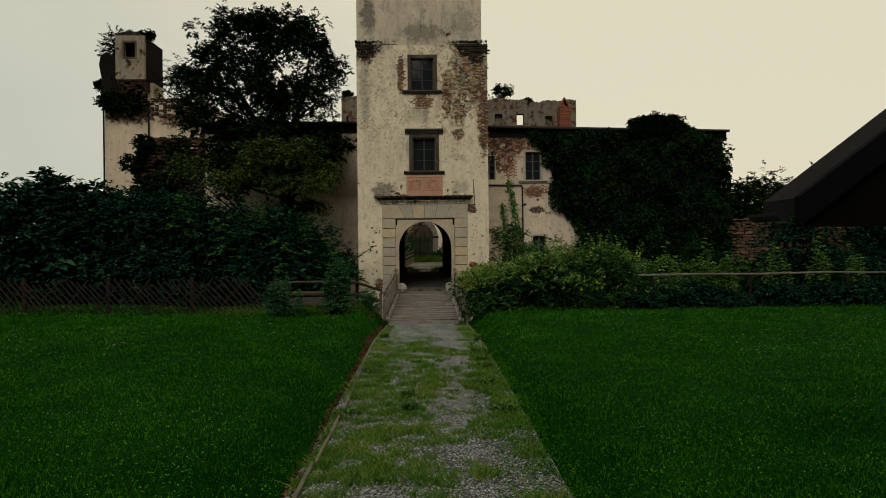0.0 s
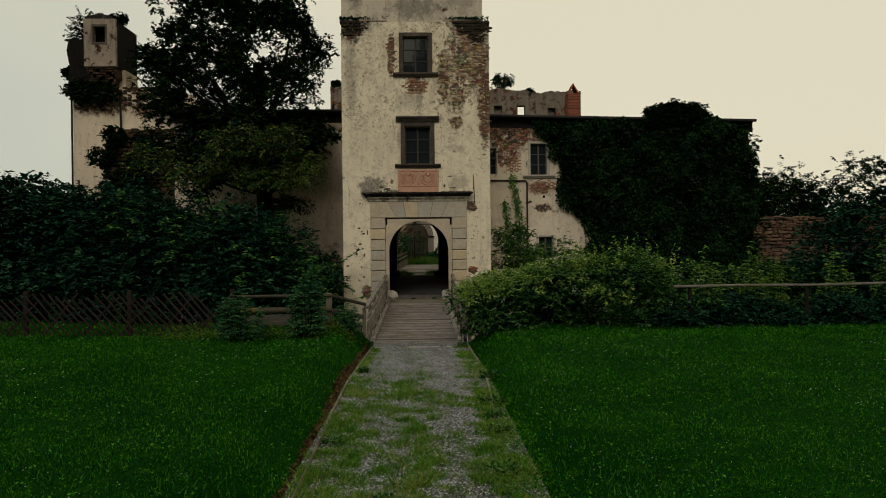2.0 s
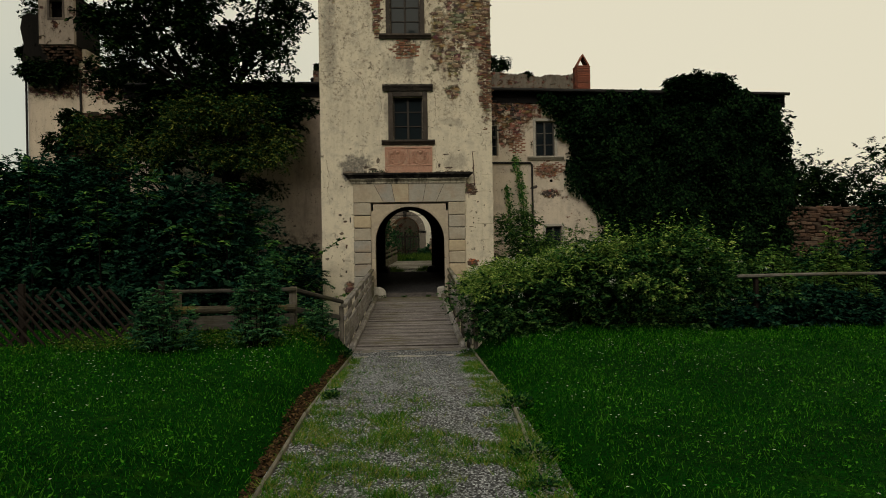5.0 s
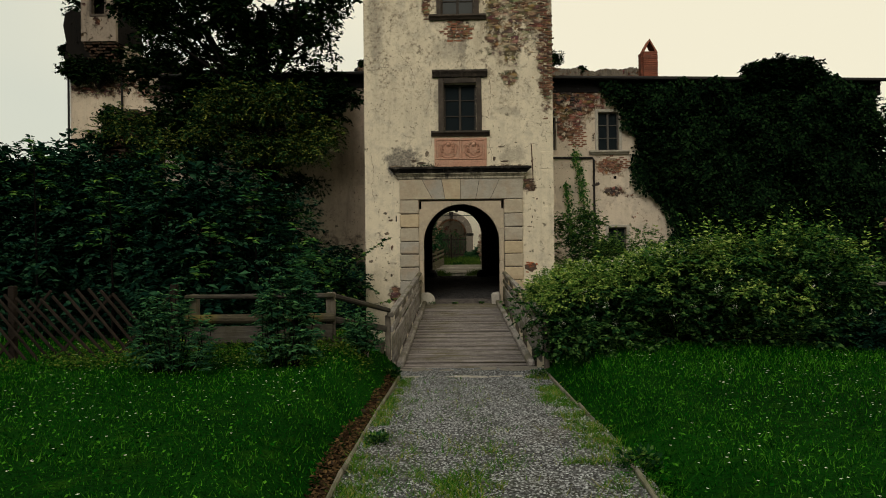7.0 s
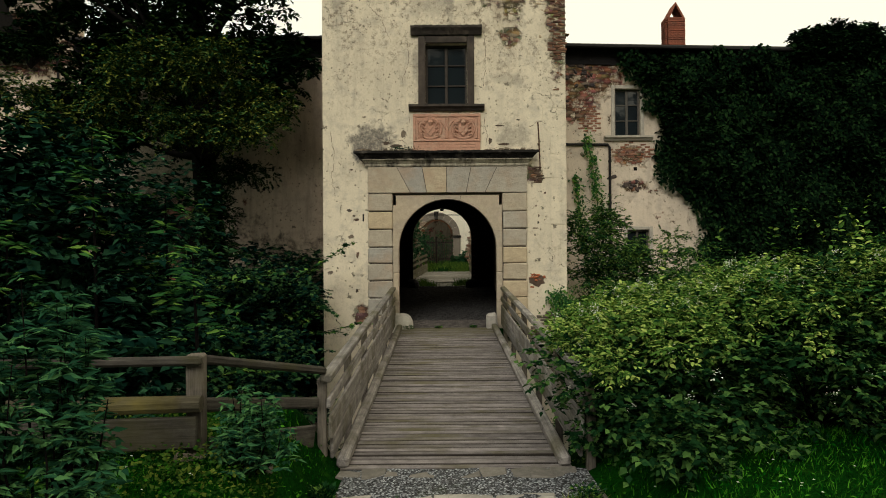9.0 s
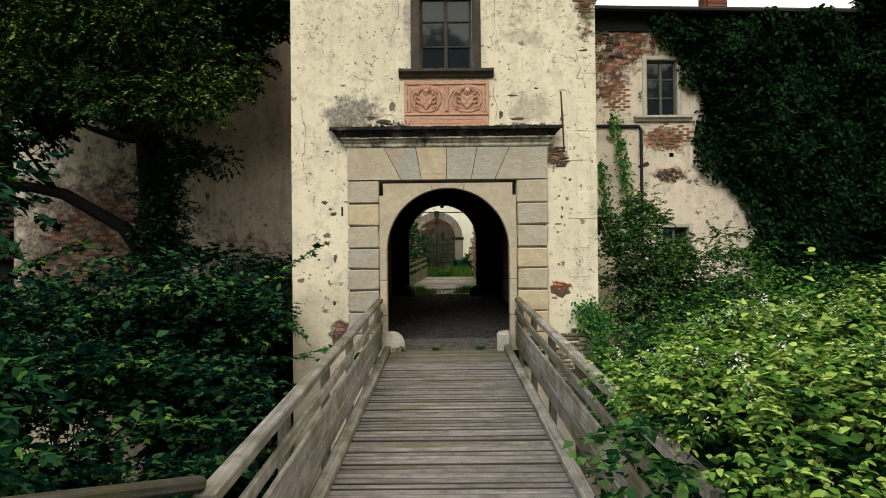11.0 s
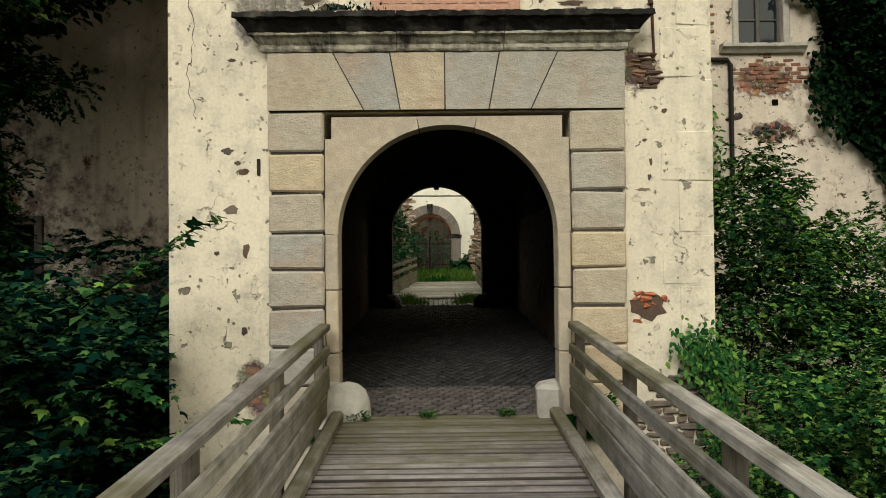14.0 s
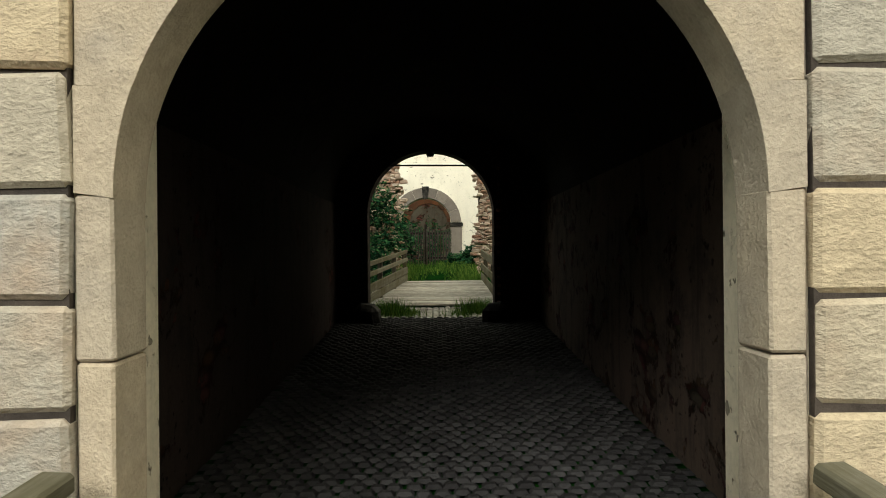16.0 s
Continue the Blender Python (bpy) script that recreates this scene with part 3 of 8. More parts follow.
def thing(name, at, label, category, group="", kind=""):
    ob = new(name)
    ob.empty_display_size = 0.3
    ob.location = at
    return tagged(ob, label, category, group, kind)


def part(name, geo, material, parent=None, label="", smooth=False, m=None):
    me = geo if isinstance(geo, bpy.types.Mesh) else to_mesh(name, geo, smooth)
    if material is not None and not me.materials:
        me.materials.append(material)
    ob = new(name, me)
    if parent is not None:
        ob.parent = parent
        if parent.parent is None:
            ob.matrix_parent_inverse = Matrix.Translation(-parent.location)
    if m is not None:
        ob.matrix_basis = m
    return tagged(ob, label)


def setting(name, geo, material, label, category="", smooth=False):
    return tagged(part(name, geo, material, None, label, smooth), "", category, "", "structure")


def box(x0, x1, y0, y1, z0, z1):
    V = [(x, y, z) for x in (x0, x1) for y in (y0, y1) for z in (z0, z1)]
    return V, [(0, 1, 3, 2), (4, 6, 7, 5), (0, 4, 5, 1), (2, 3, 7, 6), (0, 2, 6, 4), (1, 5, 7, 3)]


def cbox(x0, x1, y0, y1, z0, z1, c=0.012, rag=0.0, rng=None):
    """A box with chamfered edges, its corners a little uneven by rag."""
    lo, hi = (x0, y0, z0), (x1, y1, z1)
    V, F, idx = [], [], {}
    for sx in (0, 1):
        for sy in (0, 1):
            for sz in (0, 1):
                s = (sx, sy, sz)
                j = [0.0] * 3 if rng is None else list(rng.uniform(-rag, rag, 3))
                for a in range(3):
                    p = [(hi[i] if s[i] else lo[i]) + j[i] for i in range(3)]
                    for i in range(3):
                        if i != a:
                            p[i] += -c if s[i] else c
                    idx[s, a] = len(V)
                    V.append(tuple(p))
    for a in range(3):
        u, w = (a + 1) % 3, (a + 2) % 3
        for e in (0, 1):
            q = []
            for su, sw in ((0, 0), (1, 0), (1, 1), (0, 1)):
                s = [0, 0, 0]
                s[a], s[u], s[w] = e, su, sw
                q.append(idx[tuple(s), a])
            F.append(tuple(q if e else q[::-1]))
    for a in range(3):
        u, w = (a + 1) % 3, (a + 2) % 3
        for su in (0, 1):
            for sw in (0, 1):
                s0, s1 = [0, 0, 0], [0, 0, 0]
                s0[u] = s1[u] = su
                s0[w] = s1[w] = sw
                s0[a], s1[a] = 0, 1
                s0, s1 = tuple(s0), tuple(s1)
                q = (idx[s0, u], idx[s1, u], idx[s1, w], idx[s0, w])
                F.append(q if su != sw else q[::-1])
    for sx in (0, 1):
        for sy in (0, 1):
            for sz in (0, 1):
                s = (sx, sy, sz)
                q = (idx[s, 0], idx[s, 1], idx[s, 2])
                F.append(q if (sx + sy + sz) % 2 else q[::-1])
    return V, F


def prism(poly, y0, y1):
    """A polygon in x, z drawn out along y."""
    n = len(poly)
    V = [(x, y0, z) for x, z in poly] + [(x, y1, z) for x, z in poly]
    F = [tuple(range(n)), tuple(range(2 * n - 1, n - 1, -1))] + [(i, i + n, (i + 1) % n + n, (i + 1) % n) for i in range(n)]
    return V, F


def moulding(profile, x0, x1, worn=0.0, seed=1):
    """A profile of (y, z) drawn out along x, its edges worn unevenly."""
    n = len(profile)
    rng = np.random.default_rng(seed + int(abs(x0) * 91))
    back = max(y for y, z in profile)
    m = max(2, int((x1 - x0) / 0.06)) if worn else 2
    V = []
    for i in range(m):
        x = x0 + (x1 - x0) * i / (m - 1)
        bite = worn * 2.2 * max(0.0, rng.normal(-0.6, 0.8))
        for y, z in profile:
            e = 0.0 if y > back - 0.01 else 1.0
            V.append((x, min(back, y + e * (bite + rng.normal(0, worn * 0.5))), z + e * rng.normal(0, worn * 0.6)))
    F = [tuple(range(n - 1, -1, -1)), tuple(range((m - 1) * n, m * n))]
    F += [(j * n + i, j * n + (i + 1) % n, (j + 1) * n + (i + 1) % n, (j + 1) * n + i) for j in range(m - 1) for i in range(n)]
    return V, F


def tube(points, radii, sides=8, caps=True):
    P = [Vector(p) for p in points]
    V, F = [], []
    up = Vector((0.13, 0.31, 0.94))
    for i, p in enumerate(P):
        d = (P[min(i + 1, len(P) - 1)] - P[max(i - 1, 0)]).normalized()
        a = d.cross(up if abs(d.dot(up)) < 0.95 else Vector((1, 0, 0))).normalized()
        b = d.cross(a)
        r = float(radii[i] if hasattr(radii, "__len__") else radii)
        for k in range(sides):
            t = 2 * math.pi * k / sides
            V.append(tuple(p + r * (math.cos(t) * a + math.sin(t) * b)))
    for i in range(len(P) - 1):
        for k in range(sides):
            F.append((i * sides + k, (i + 1) * sides + k, (i + 1) * sides + (k + 1) % sides, i * sides + (k + 1) % sides))
    if caps:
        F += [tuple(range(sides)), tuple(range((len(P) - 1) * sides, len(P) * sides))[::-1]]
    return V, F


def wall(x0, x1, y0, y1, z0, z1, holes=(), along="x"):
    """A wall with rectangular openings (a0, a1, z0, z1) cut right through; along y the first two pairs change places."""
    A0, A1, D0, D1 = (x0, x1, y0, y1) if along == "x" else (y0, y1, x0, x1)
    As = sorted({A0, A1, *(h[0] for h in holes), *(h[1] for h in holes)})
    Zs = sorted({z0, z1, *(h[2] for h in holes), *(h[3] for h in holes)})
    As, Zs = [a for a in As if A0 <= a <= A1], [z for z in Zs if z0 <= z <= z1]

    def solid(i, j):
        if not (0 <= i < len(As) - 1 and 0 <= j < len(Zs) - 1):
            return False
        a, z = (As[i] + As[i + 1]) / 2, (Zs[j] + Zs[j + 1]) / 2
        return not any(h[0] < a < h[1] and h[2] < z < h[3] for h in holes)

    V, F = [], []

    def quad(*pts):
        o = len(V)
        V.extend(p if along == "x" else (p[1], p[0], p[2]) for p in pts)
        q = (o, o + 1, o + 2, o + 3)
        F.append(q if along == "x" else q[::-1])

    for i in range(len(As) - 1):
        for j in range(len(Zs) - 1):
            if not solid(i, j):
                continue
            a, b, c, d = As[i], As[i + 1], Zs[j], Zs[j + 1]
            quad((a, D0, c), (b, D0, c), (b, D0, d), (a, D0, d))
            quad((b, D1, c), (a, D1, c), (a, D1, d), (b, D1, d))
            if not solid(i - 1, j):
                quad((a, D1, c), (a, D0, c), (a, D0, d), (a, D1, d))
            if not solid(i + 1, j):
                quad((b, D0, c), (b, D1, c), (b, D1, d), (b, D0, d))
            if not solid(i, j - 1):
                quad((a, D1, c), (b, D1, c), (b, D0, c), (a, D0, c))
            if not solid(i, j + 1):
                quad((a, D0, d), (b, D0, d), (b, D1, d), (a, D1, d))
    return V, F


def arch_points(cx, cz, r, n=28, a0=0.0, a1=180.0):
    return [(cx + r * math.cos(radians(a0 + (a1 - a0) * i / n)), cz + r * math.sin(radians(a0 + (a1 - a0) * i / n))) for i in range(n + 1)]


def arch_wall(x0, x1, z0, z1, cx, cz, r, y0, y1, floor=None):
    """A wall panel with a round-headed opening down to its foot."""
    floor = z0 if floor is None else floor
    right = [(cx + r, floor)] + [p for p in arch_points(cx, cz, r, 28, 0, 90)] + [(cx, z1), (x1, z1), (x1, floor)]
    left = [(x0, floor), (x0, z1), (cx, z1)] + [p for p in arch_points(cx, cz, r, 28, 90, 180)] + [(cx - r, floor)]
    return join(prism(right[::-1], y0, y1), prism(left[::-1], y0, y1))


def ring_piece(cx, cz, r0, r1, a0, a1, y0, y1, n=6):
    outer, inner = arch_points(cx, cz, r1, n, a0, a1), arch_points(cx, cz, r0, n, a0, a1)
    return prism((inner + outer[::-1]), y0, y1)


# ---- leaves and plants ----
DIAMOND = np.array([(0, 0, 0), (0.42, 0.3, 0.07), (1, 0, -0.06), (0.42, -0.3, 0.07)])
OVAL = np.array([(0, 0, 0), (0.28, 0.27, 0.07), (0.68, 0.21, 0.04), (1, 0, -0.1), (0.68, -0.21, 0.04), (0.28, -0.27, 0.07)])
BROAD = np.array([(0, 0, 0), (0.38, 0.36, 0.09), (1, 0, -0.08), (0.38, -0.36, 0.09)])
LANCE = np.array([(0, 0, 0), (0.35, 0.17, 0.04), (1, 0, -0.1), (0.35, -0.17, 0.04)])
MAPLE = np.array([(0, 0, 0), (0.1, 0.3, 0.01), (0.48, 0.5, -0.03), (0.52, 0.18, 0.03), (1.0, 0, -0.08), (0.52, -0.18, 0.03), (0.48, -0.5, -0.03), (0.1, -0.3, 0.01)])


def unit(a):
    return a / np.maximum(np.linalg.norm(a, axis=-1, keepdims=True), 1e-9)


def leaf_cloud(P, D, N, S, shape=DIAMOND):
    """Leaves at P, pointing along D, facing N, S long."""
    D = unit(D)
    W = unit(np.cross(N, D))
    N = np.cross(D, W)
    k = len(shape)
    V = P[:, None] + S[:, None, None] * (shape[None, :, :1] * D[:, None] + shape[None, :, 1:2] * W[:, None] + shape[None, :, 2:] * N[:, None])
    return V.reshape(-1, 3), np.arange(len(P) * k, dtype=np.int32).reshape(-1, k)


def sprays(rng, B, D, L, leaves, size, droop=0.3, shape=DIAMOND, spread=0.9):
    """Leaves set in pairs along twigs that start at B, run along D and are L long."""
    T = len(B)
    D = unit(D)
    s = np.linspace(0.15, 1.0, leaves)[None, :] + rng.uniform(-0.05, 0.05, (T, leaves))
    P = B[:, None] + D[:, None] * (L[:, None] * s)[..., None]
    P[..., 2] -= droop * L[:, None] * s ** 2
    side = unit(np.cross(D, np.array([0.05, 0.03, 1.0])))
    sg = np.where(np.arange(leaves) % 2 == 0, 1.0, -1.0)[None, :, None]
    out = D[:, None] * 0.55 + side[:, None] * sg * spread + rng.normal(0, 0.25, (T, leaves, 3))
    out[..., 2] -= 0.25
    N = np.array([0, -0.15, 1.0]) + rng.normal(0, 0.35, (T, leaves, 3))
    S = size * rng.uniform(0.6, 1.25, (T, leaves))
    return leaf_cloud(P.reshape(-1, 3), out.reshape(-1, 3), N.reshape(-1, 3), S.ravel(), shape)


def clumps(rng, C, R, twigs, leaves, size, droop=0.3, shape=DIAMOND, squash=0.8):
    """Sprays round the clump centres C of radius R."""
    K = len(C)
    o = unit(rng.normal(0, 1, (K, twigs, 3)))
    o[..., 2] = o[..., 2] * squash + 0.15
    r = R[:, None, None] * rng.uniform(0.1, 0.85, (K, twigs, 1)) ** 0.6
    B = (C[:, None] + o * r).reshape(-1, 3)
    D = (o + rng.normal(0, 0.35, o.shape) + np.array([0, 0, 0.15])).reshape(-1, 3)
    L = np.repeat(R, twigs) * rng.uniform(0.35, 0.7, K * twigs)
    return sprays(rng, B, D, L, leaves, size, droop, shape)


def inside(rng, n, lobes):
    """n points spread in a set of ellipsoids (cx, cy, cz, rx, ry, rz), more of them towards the skin."""
    w = np.array([l[3] * l[4] * l[5] for l in lobes]) ** 0.7
    k = rng.choice(len(lobes), n, p=w / w.sum())
    A = np.array(lobes)[k]
    o = unit(rng.normal(0, 1, (n, 3))) * rng.uniform(0.15, 1.0, (n, 1)) ** 0.45
    return A[:, :3] + o * A[:, 3:]


def branchwork(rng, root, tips, r0=0.05, fork=0.4):
    """Curved stems from the root to each tip."""
    geos = []
    for t in tips:
        mid = np.array(root) * (1 - fork) + np.array(t) * fork
        mid = mid + rng.normal(0, 0.12, 3) * np.linalg.norm(np.array(t) - np.array(root)) * 0.6
        mid[2] += 0.1 * abs(t[2] - root[2])
        pts = [tuple((1 - s) ** 2 * np.array(root) + 2 * s * (1 - s) * mid + s * s * np.array(t)) for s in np.linspace(0, 1, 6)]
        geos.append(tube(pts, [r0 * (1 - 0.85 * s) for s in np.linspace(0, 1, 6)], 5, False))
    return join(*geos)


def shrub(name, root, lobes, clump_n, clump_r, twigs, leaves, size, material, label, seed, category="shrub", group="", shape=DIAMOND, droop=0.3, stems=10, r0=0.03, squash=0.8, inner=0):
    rng = np.random.default_rng(seed)
    C = inside(rng, clump_n, lobes)
    ob = thing(name, root, label, category, group)
    part("leaves", clumps(rng, C, clump_r * rng.uniform(0.7, 1.3, clump_n), twigs, leaves, size, droop, shape, squash), material, ob)
    if inner:
        part("inner_leaves", clumps(rng, inside(rng, inner, [(l[0], l[1], l[2], l[3] * 0.75, l[4] * 0.7, l[5] * 0.75) for l in lobes]), np.full(inner, clump_r * 1.1), 14, 7, size * 1.8, droop, DIAMOND), material, ob)
    part("stem", branchwork(rng, root, C[:: max(1, clump_n // stems)], r0), BARK, ob)
    return ob


# ---- ground ----
def step(a, b, x):
    t = np.clip((x - a) / (b - a), 0, 1)
    return t * t * (3 - 2 * t)


def speckle(x, y, size, seed):
    """Smooth random patches of the given size, 0 to 1."""
    g = np.random.default_rng(seed).uniform(0, 1, (257, 257))
    u, v = (x / size) % 256, (y / size) % 256
    i, j = np.floor(u).astype(int), np.floor(v).astype(int)
    a, b = u - i, v - j
    a, b = a * a * (3 - 2 * a), b * b * (3 - 2 * b)
    return (g[i, j] * (1 - a) + g[i + 1, j] * a) * (1 - b) + (g[i, j + 1] * (1 - a) + g[i + 1, j + 1] * a) * b


def path_z(y):
    return -0.15 - 0.28 * step(16.5, 22.2, y)


def ground_z(x, y):
    x, y = np.asarray(x, float), np.asarray(y, float)
    left, right = 0.22 + 0.06 * np.sin(x * 0.7) * np.sin(y * 0.5), 0.03 + 0.05 * np.sin(x * 0.5 + 1) * np.sin(y * 0.6)
    pz = path_z(y)
    z = np.where(x < 0, pz - 0.03 + (left - pz + 0.03) * step(1.22, 1.95, -x), pz - 0.03 + (right - pz + 0.03) * step(1.44, 2.1, x))
    z = z - step(18, 60, -y) * 0.2
    moat = step(23.1, 26.5, y) * (1 - step(38.0, 46.0, y) * step(17.5, 19.0, np.abs(x + 1.0))) * (1 - step(43.5, 44.4, y))
    z = z * (1 - moat) + (-4.6 + 0.5 * np.sin(x * 0.8) * np.sin(y)) * moat
    court = step(43.5, 44.4, y)
    z = z * (1 - court) + (0.45 + np.clip(y - 44.5, 0, 18) * 0.048) * court
    return z


gx = np.unique(np.round(np.concatenate([np.arange(-3, 3.01, 0.12), np.arange(-20, 20.1, 0.6), np.arange(-60, 61, 4), [-120, -250, -600, 120, 250, 600]]), 3))
gy = np.unique(np.round(np.concatenate([np.arange(-4, 28, 0.3), np.arange(28, 66, 0.8), np.arange(-60, 120, 6), [-150, -400, 180, 320, 700]]), 3))
GX, GY = np.meshgrid(gx, gy, indexing="ij")
GV = np.stack([GX, GY, ground_z(GX, GY)], -1).reshape(-1, 3)
ia = (np.arange(len(gx) - 1)[:, None] * len(gy) + np.arange(len(gy) - 1)[None, :]).ravel()
setting("ground", (GV, np.stack([ia, ia + len(gy), ia + len(gy) + 1, ia + 1], 1)), TURF, "dark green mown lawn falling into an overgrown dry moat", "ground", True)

px, py = np.linspace(-1.22, 1.43, 13), np.arange(-3, 23.05, 0.22)
PX, PY = np.meshgrid(px, py, indexing="ij")
PV = np.stack([PX, PY, path_z(PY) + 0.012 * np.sin(PX * 7 + PY * 3) * np.sin(PY * 2.3) + 0.01], -1).reshape(-1, 3)
ib = (np.arange(12)[:, None] * len(py) + np.arange(len(py) - 1)[None, :]).ravel()
setting("path", (PV, np.stack([ib, ib + len(py), ib + len(py) + 1, ib + 1], 1)), PATH_GROUND, "grey gravel path with grass growing through it", "path", True)

# ---- gate tower ----
TF, TL, TR = 33.46, -3.31, 3.17
GATE_R, GATE_C = 1.3, 2.1
front = wall(TL, TR, TF, TF + 0.8, -6.0, 12.15, [(-1.47, 1.47, -0.4, 3.56), (-0.56, 0.55, 5.91, 7.55), (-0.62, 0.5, 9.9, 11.5)])
setting("wall_tower_front", front, TOWER_PLASTER, "tall gate tower wall of stained cream plaster flaking off brick", "wall")
setting("wall_tower_left", box(TL, TL + 0.8, TF + 0.803, 44.5, -6, 12.15), TOWER_PLASTER, "side wall of the plastered gate tower", "wall")
setting("wall_tower_right", box(TR - 0.8, TR, TF + 0.803, 44.5, -6, 12.15), TOWER_PLASTER, "side wall of the plastered gate tower", "wall")
setting("wall_tower_upper", join(wall(TL + 0.04, 2.87, TF + 0.06, 38.4, 12.15, 19.0), box(TL + 0.02, -1.35, TF + 0.0, TF + 0.057, 12.2, 19.0), box(1.15, 2.89, TF + 0.0, TF + 0.057, 12.2, 19.0)),
        UPPER_PLASTER, "set-back upper storey of the plastered gate tower", "wall")
setting("wall_tower_back", wall(TL + 0.8, TR - 0.8, 44.0, 44.5, 4.2, 12.15), TUNNEL_WALL, "rear wall of the gate tower", "wall")
rag = np.random.default_rng(3)
for n, (x0, x1) in enumerate(((TL - 0.03, -2.45), (1.55, TR + 0.04))):
    ledge = [cbox(x0 + (x1 - x0) * (i + 0.5 * (j % 2)) / 7, x0 + (x1 - x0) * min(i + 1 + 0.5 * (j % 2), 7) / 7 - 0.012, TF - 0.1 + 0.05 * j / 4 + rag.uniform(-0.025, 0.025), TF + 0.1, 12.06 - j * 0.13, 12.18 - j * 0.13, 0.02, 0.022, rag)
             for j in range(5) for i in range(7) if j < 2 or rag.uniform() < 0.9 - 0.18 * j]
    setting("ledge_%d" % (n + 1), join(*ledge), RUBBLE, "broken masonry ledge with moss where the tower steps back", "ledge")

# quoin blocks in shallow relief on the right corner
for i in range(9):
    w = 0.62 if i % 2 else 0.42
    z0 = 0.85 + i * 0.62
    tagged(part("quoin", cbox(TR - w, TR + 0.004, TF - 0.009, TF + 0.2, z0, z0 + 0.6, 0.014, 0.012, rag), TOWER_PLASTER, bpy.data.objects["wall_tower_front"]))


def brickwork(owner, cx, cz, rx, rz, y, seed, material=BRICK, limit=80, half=0.13):
    """Single bricks laid bare in a ragged patch of a wall."""
    rng = np.random.default_rng(seed)
    me = to_mesh("brick", cbox(-half, half, -0.05, 0.05, -0.034, 0.034, 0.008, 0.006, rng))
    me.materials.append(material)
    count = 0
    rows = int(rz / 0.082)
    for j in range(-rows, rows + 1):
        for i in range(-int(rx / (2 * half)) - 1, int(rx / (2 * half)) + 2):
            x, z = cx + (i + 0.5 * (j % 2)) * (2 * half + 0.018), cz + j * 0.082
            d = ((x - cx) / rx) ** 2 + ((z - cz) / rz) ** 2
            if d + rng.uniform(-0.45, 0.35) < 0.9 and count < limit and rng.uniform() < 0.88:
                part("brick", me, None, owner, m=pose(x, y + rng.uniform(0.0, 0.025), z, 0, rng.uniform(-3, 3), rng.uniform(-3, 3)) @ Matrix.Diagonal((rng.uniform(0.55, 1.0), 1.0, rng.uniform(0.8, 1.05), 1.0)))
                count += 1


def rubble_patch(owner, spots, y, seed, material, label, big=0.1, avoid=()):
    """Uneven stones and brick ends showing where the plaster has dropped off."""
    rng = np.random.default_rng(seed)
    geos = []
    for cx, cz, rx, rz, dens in spots:
        z = cz - rz
        while z < cz + rz:
            hz = rng.uniform(0.05, big)
            x = cx - rx + rng.uniform(0, 0.1)
            while x < cx + rx:
                w = rng.uniform(0.08, 2.6 * big)
                d = math.hypot((x + w / 2 - cx) / rx, (z - cz) / rz)
                if d < 0.75 + rng.uniform(-0.3, 0.3) and rng.uniform() < dens and not any(a < x + w and x < b and c < z + hz and z < e for a, b, c, e in avoid):
                    geos.append(cbox(x, x + w - 0.012, y - rng.uniform(0.0, 0.03), y + 0.08, z, z + hz - 0.012, 0.016, 0.018, rng))
                x += w
            z += hz
    tagged(part("bare_rubble", join(*geos), material, owner, label), "", "", "", "stuff")


HOLES = ((-0.95, 0.9, 5.6, 8.1), (-0.9, 0.8, 9.6, 11.8))
FRONT = bpy.data.objects["wall_tower_front"]
rubble_patch(FRONT, ((2.1, 10.4, 0.95, 1.5, 0.42), (1.2, 10.3, 0.3, 1.2, 0.4), (1.8, 8.9, 0.35, 0.8, 0.4), (2.5, 8.6, 0.5, 0.9, 0.35), (1.75, 7.7, 0.3, 0.25, 0.5), (-2.7, 10.6, 0.4, 1.0, 0.16), (-2.0, 10.9, 0.2, 0.7, 0.15)), TF + 0.012, 911, OCHRE_RUBBLE, "ochre rubble and brick ends laid bare", 0.11, HOLES)
rubble_patch(FRONT, ((2.98, 8.3, 0.24, 2.3, 0.6), (2.92, 11.0, 0.26, 0.9, 0.7), (0.0, 9.28, 0.46, 0.36, 0.9), (-1.13, 10.6, 0.16, 1.05, 0.55), (1.35, 10.2, 0.25, 0.7, 0.3), (2.2, 9.9, 0.5, 0.5, 0.3), (2.3, 4.02, 0.16, 0.2, 0.9), (2.19, 1.9, 0.05, 0.45, 0.5), (2.19, 3.2, 0.05, 0.3, 0.5)), TF + 0.006, 912, BROWN_RUBBLE, "dark red-brown bricks laid bare", 0.08, HOLES)
rubble_patch(FRONT, ((-2.85, 11.78, 0.5, 0.42, 0.95), (-2.5, 11.95, 0.45, 0.3, 0.9), (2.35, 11.8, 1.0, 0.42, 0.95), (2.7, 11.5, 0.5, 0.5, 0.8)), TF - 0.012, 913, RUBBLE, "dark mossy bricks under the ledge", 0.085, HOLES)


def plaster_hole(x, z, rx, rz, seed, material):
    """A ragged pocket where a flake of plaster has dropped out, its stone bed bare."""
    rng = np.random.default_rng(seed)
    t = np.linspace(0, 2 * math.pi, 15)[:-1]
    r = 1 + rng.uniform(-0.35, 0.3, 14)
    part("plaster_hole", prism([(x + rx * k * math.cos(a), z + rz * k * math.sin(a)) for a, k in zip(t, r)][::-1], TF - 0.004, TF + 0.05), material, FRONT)


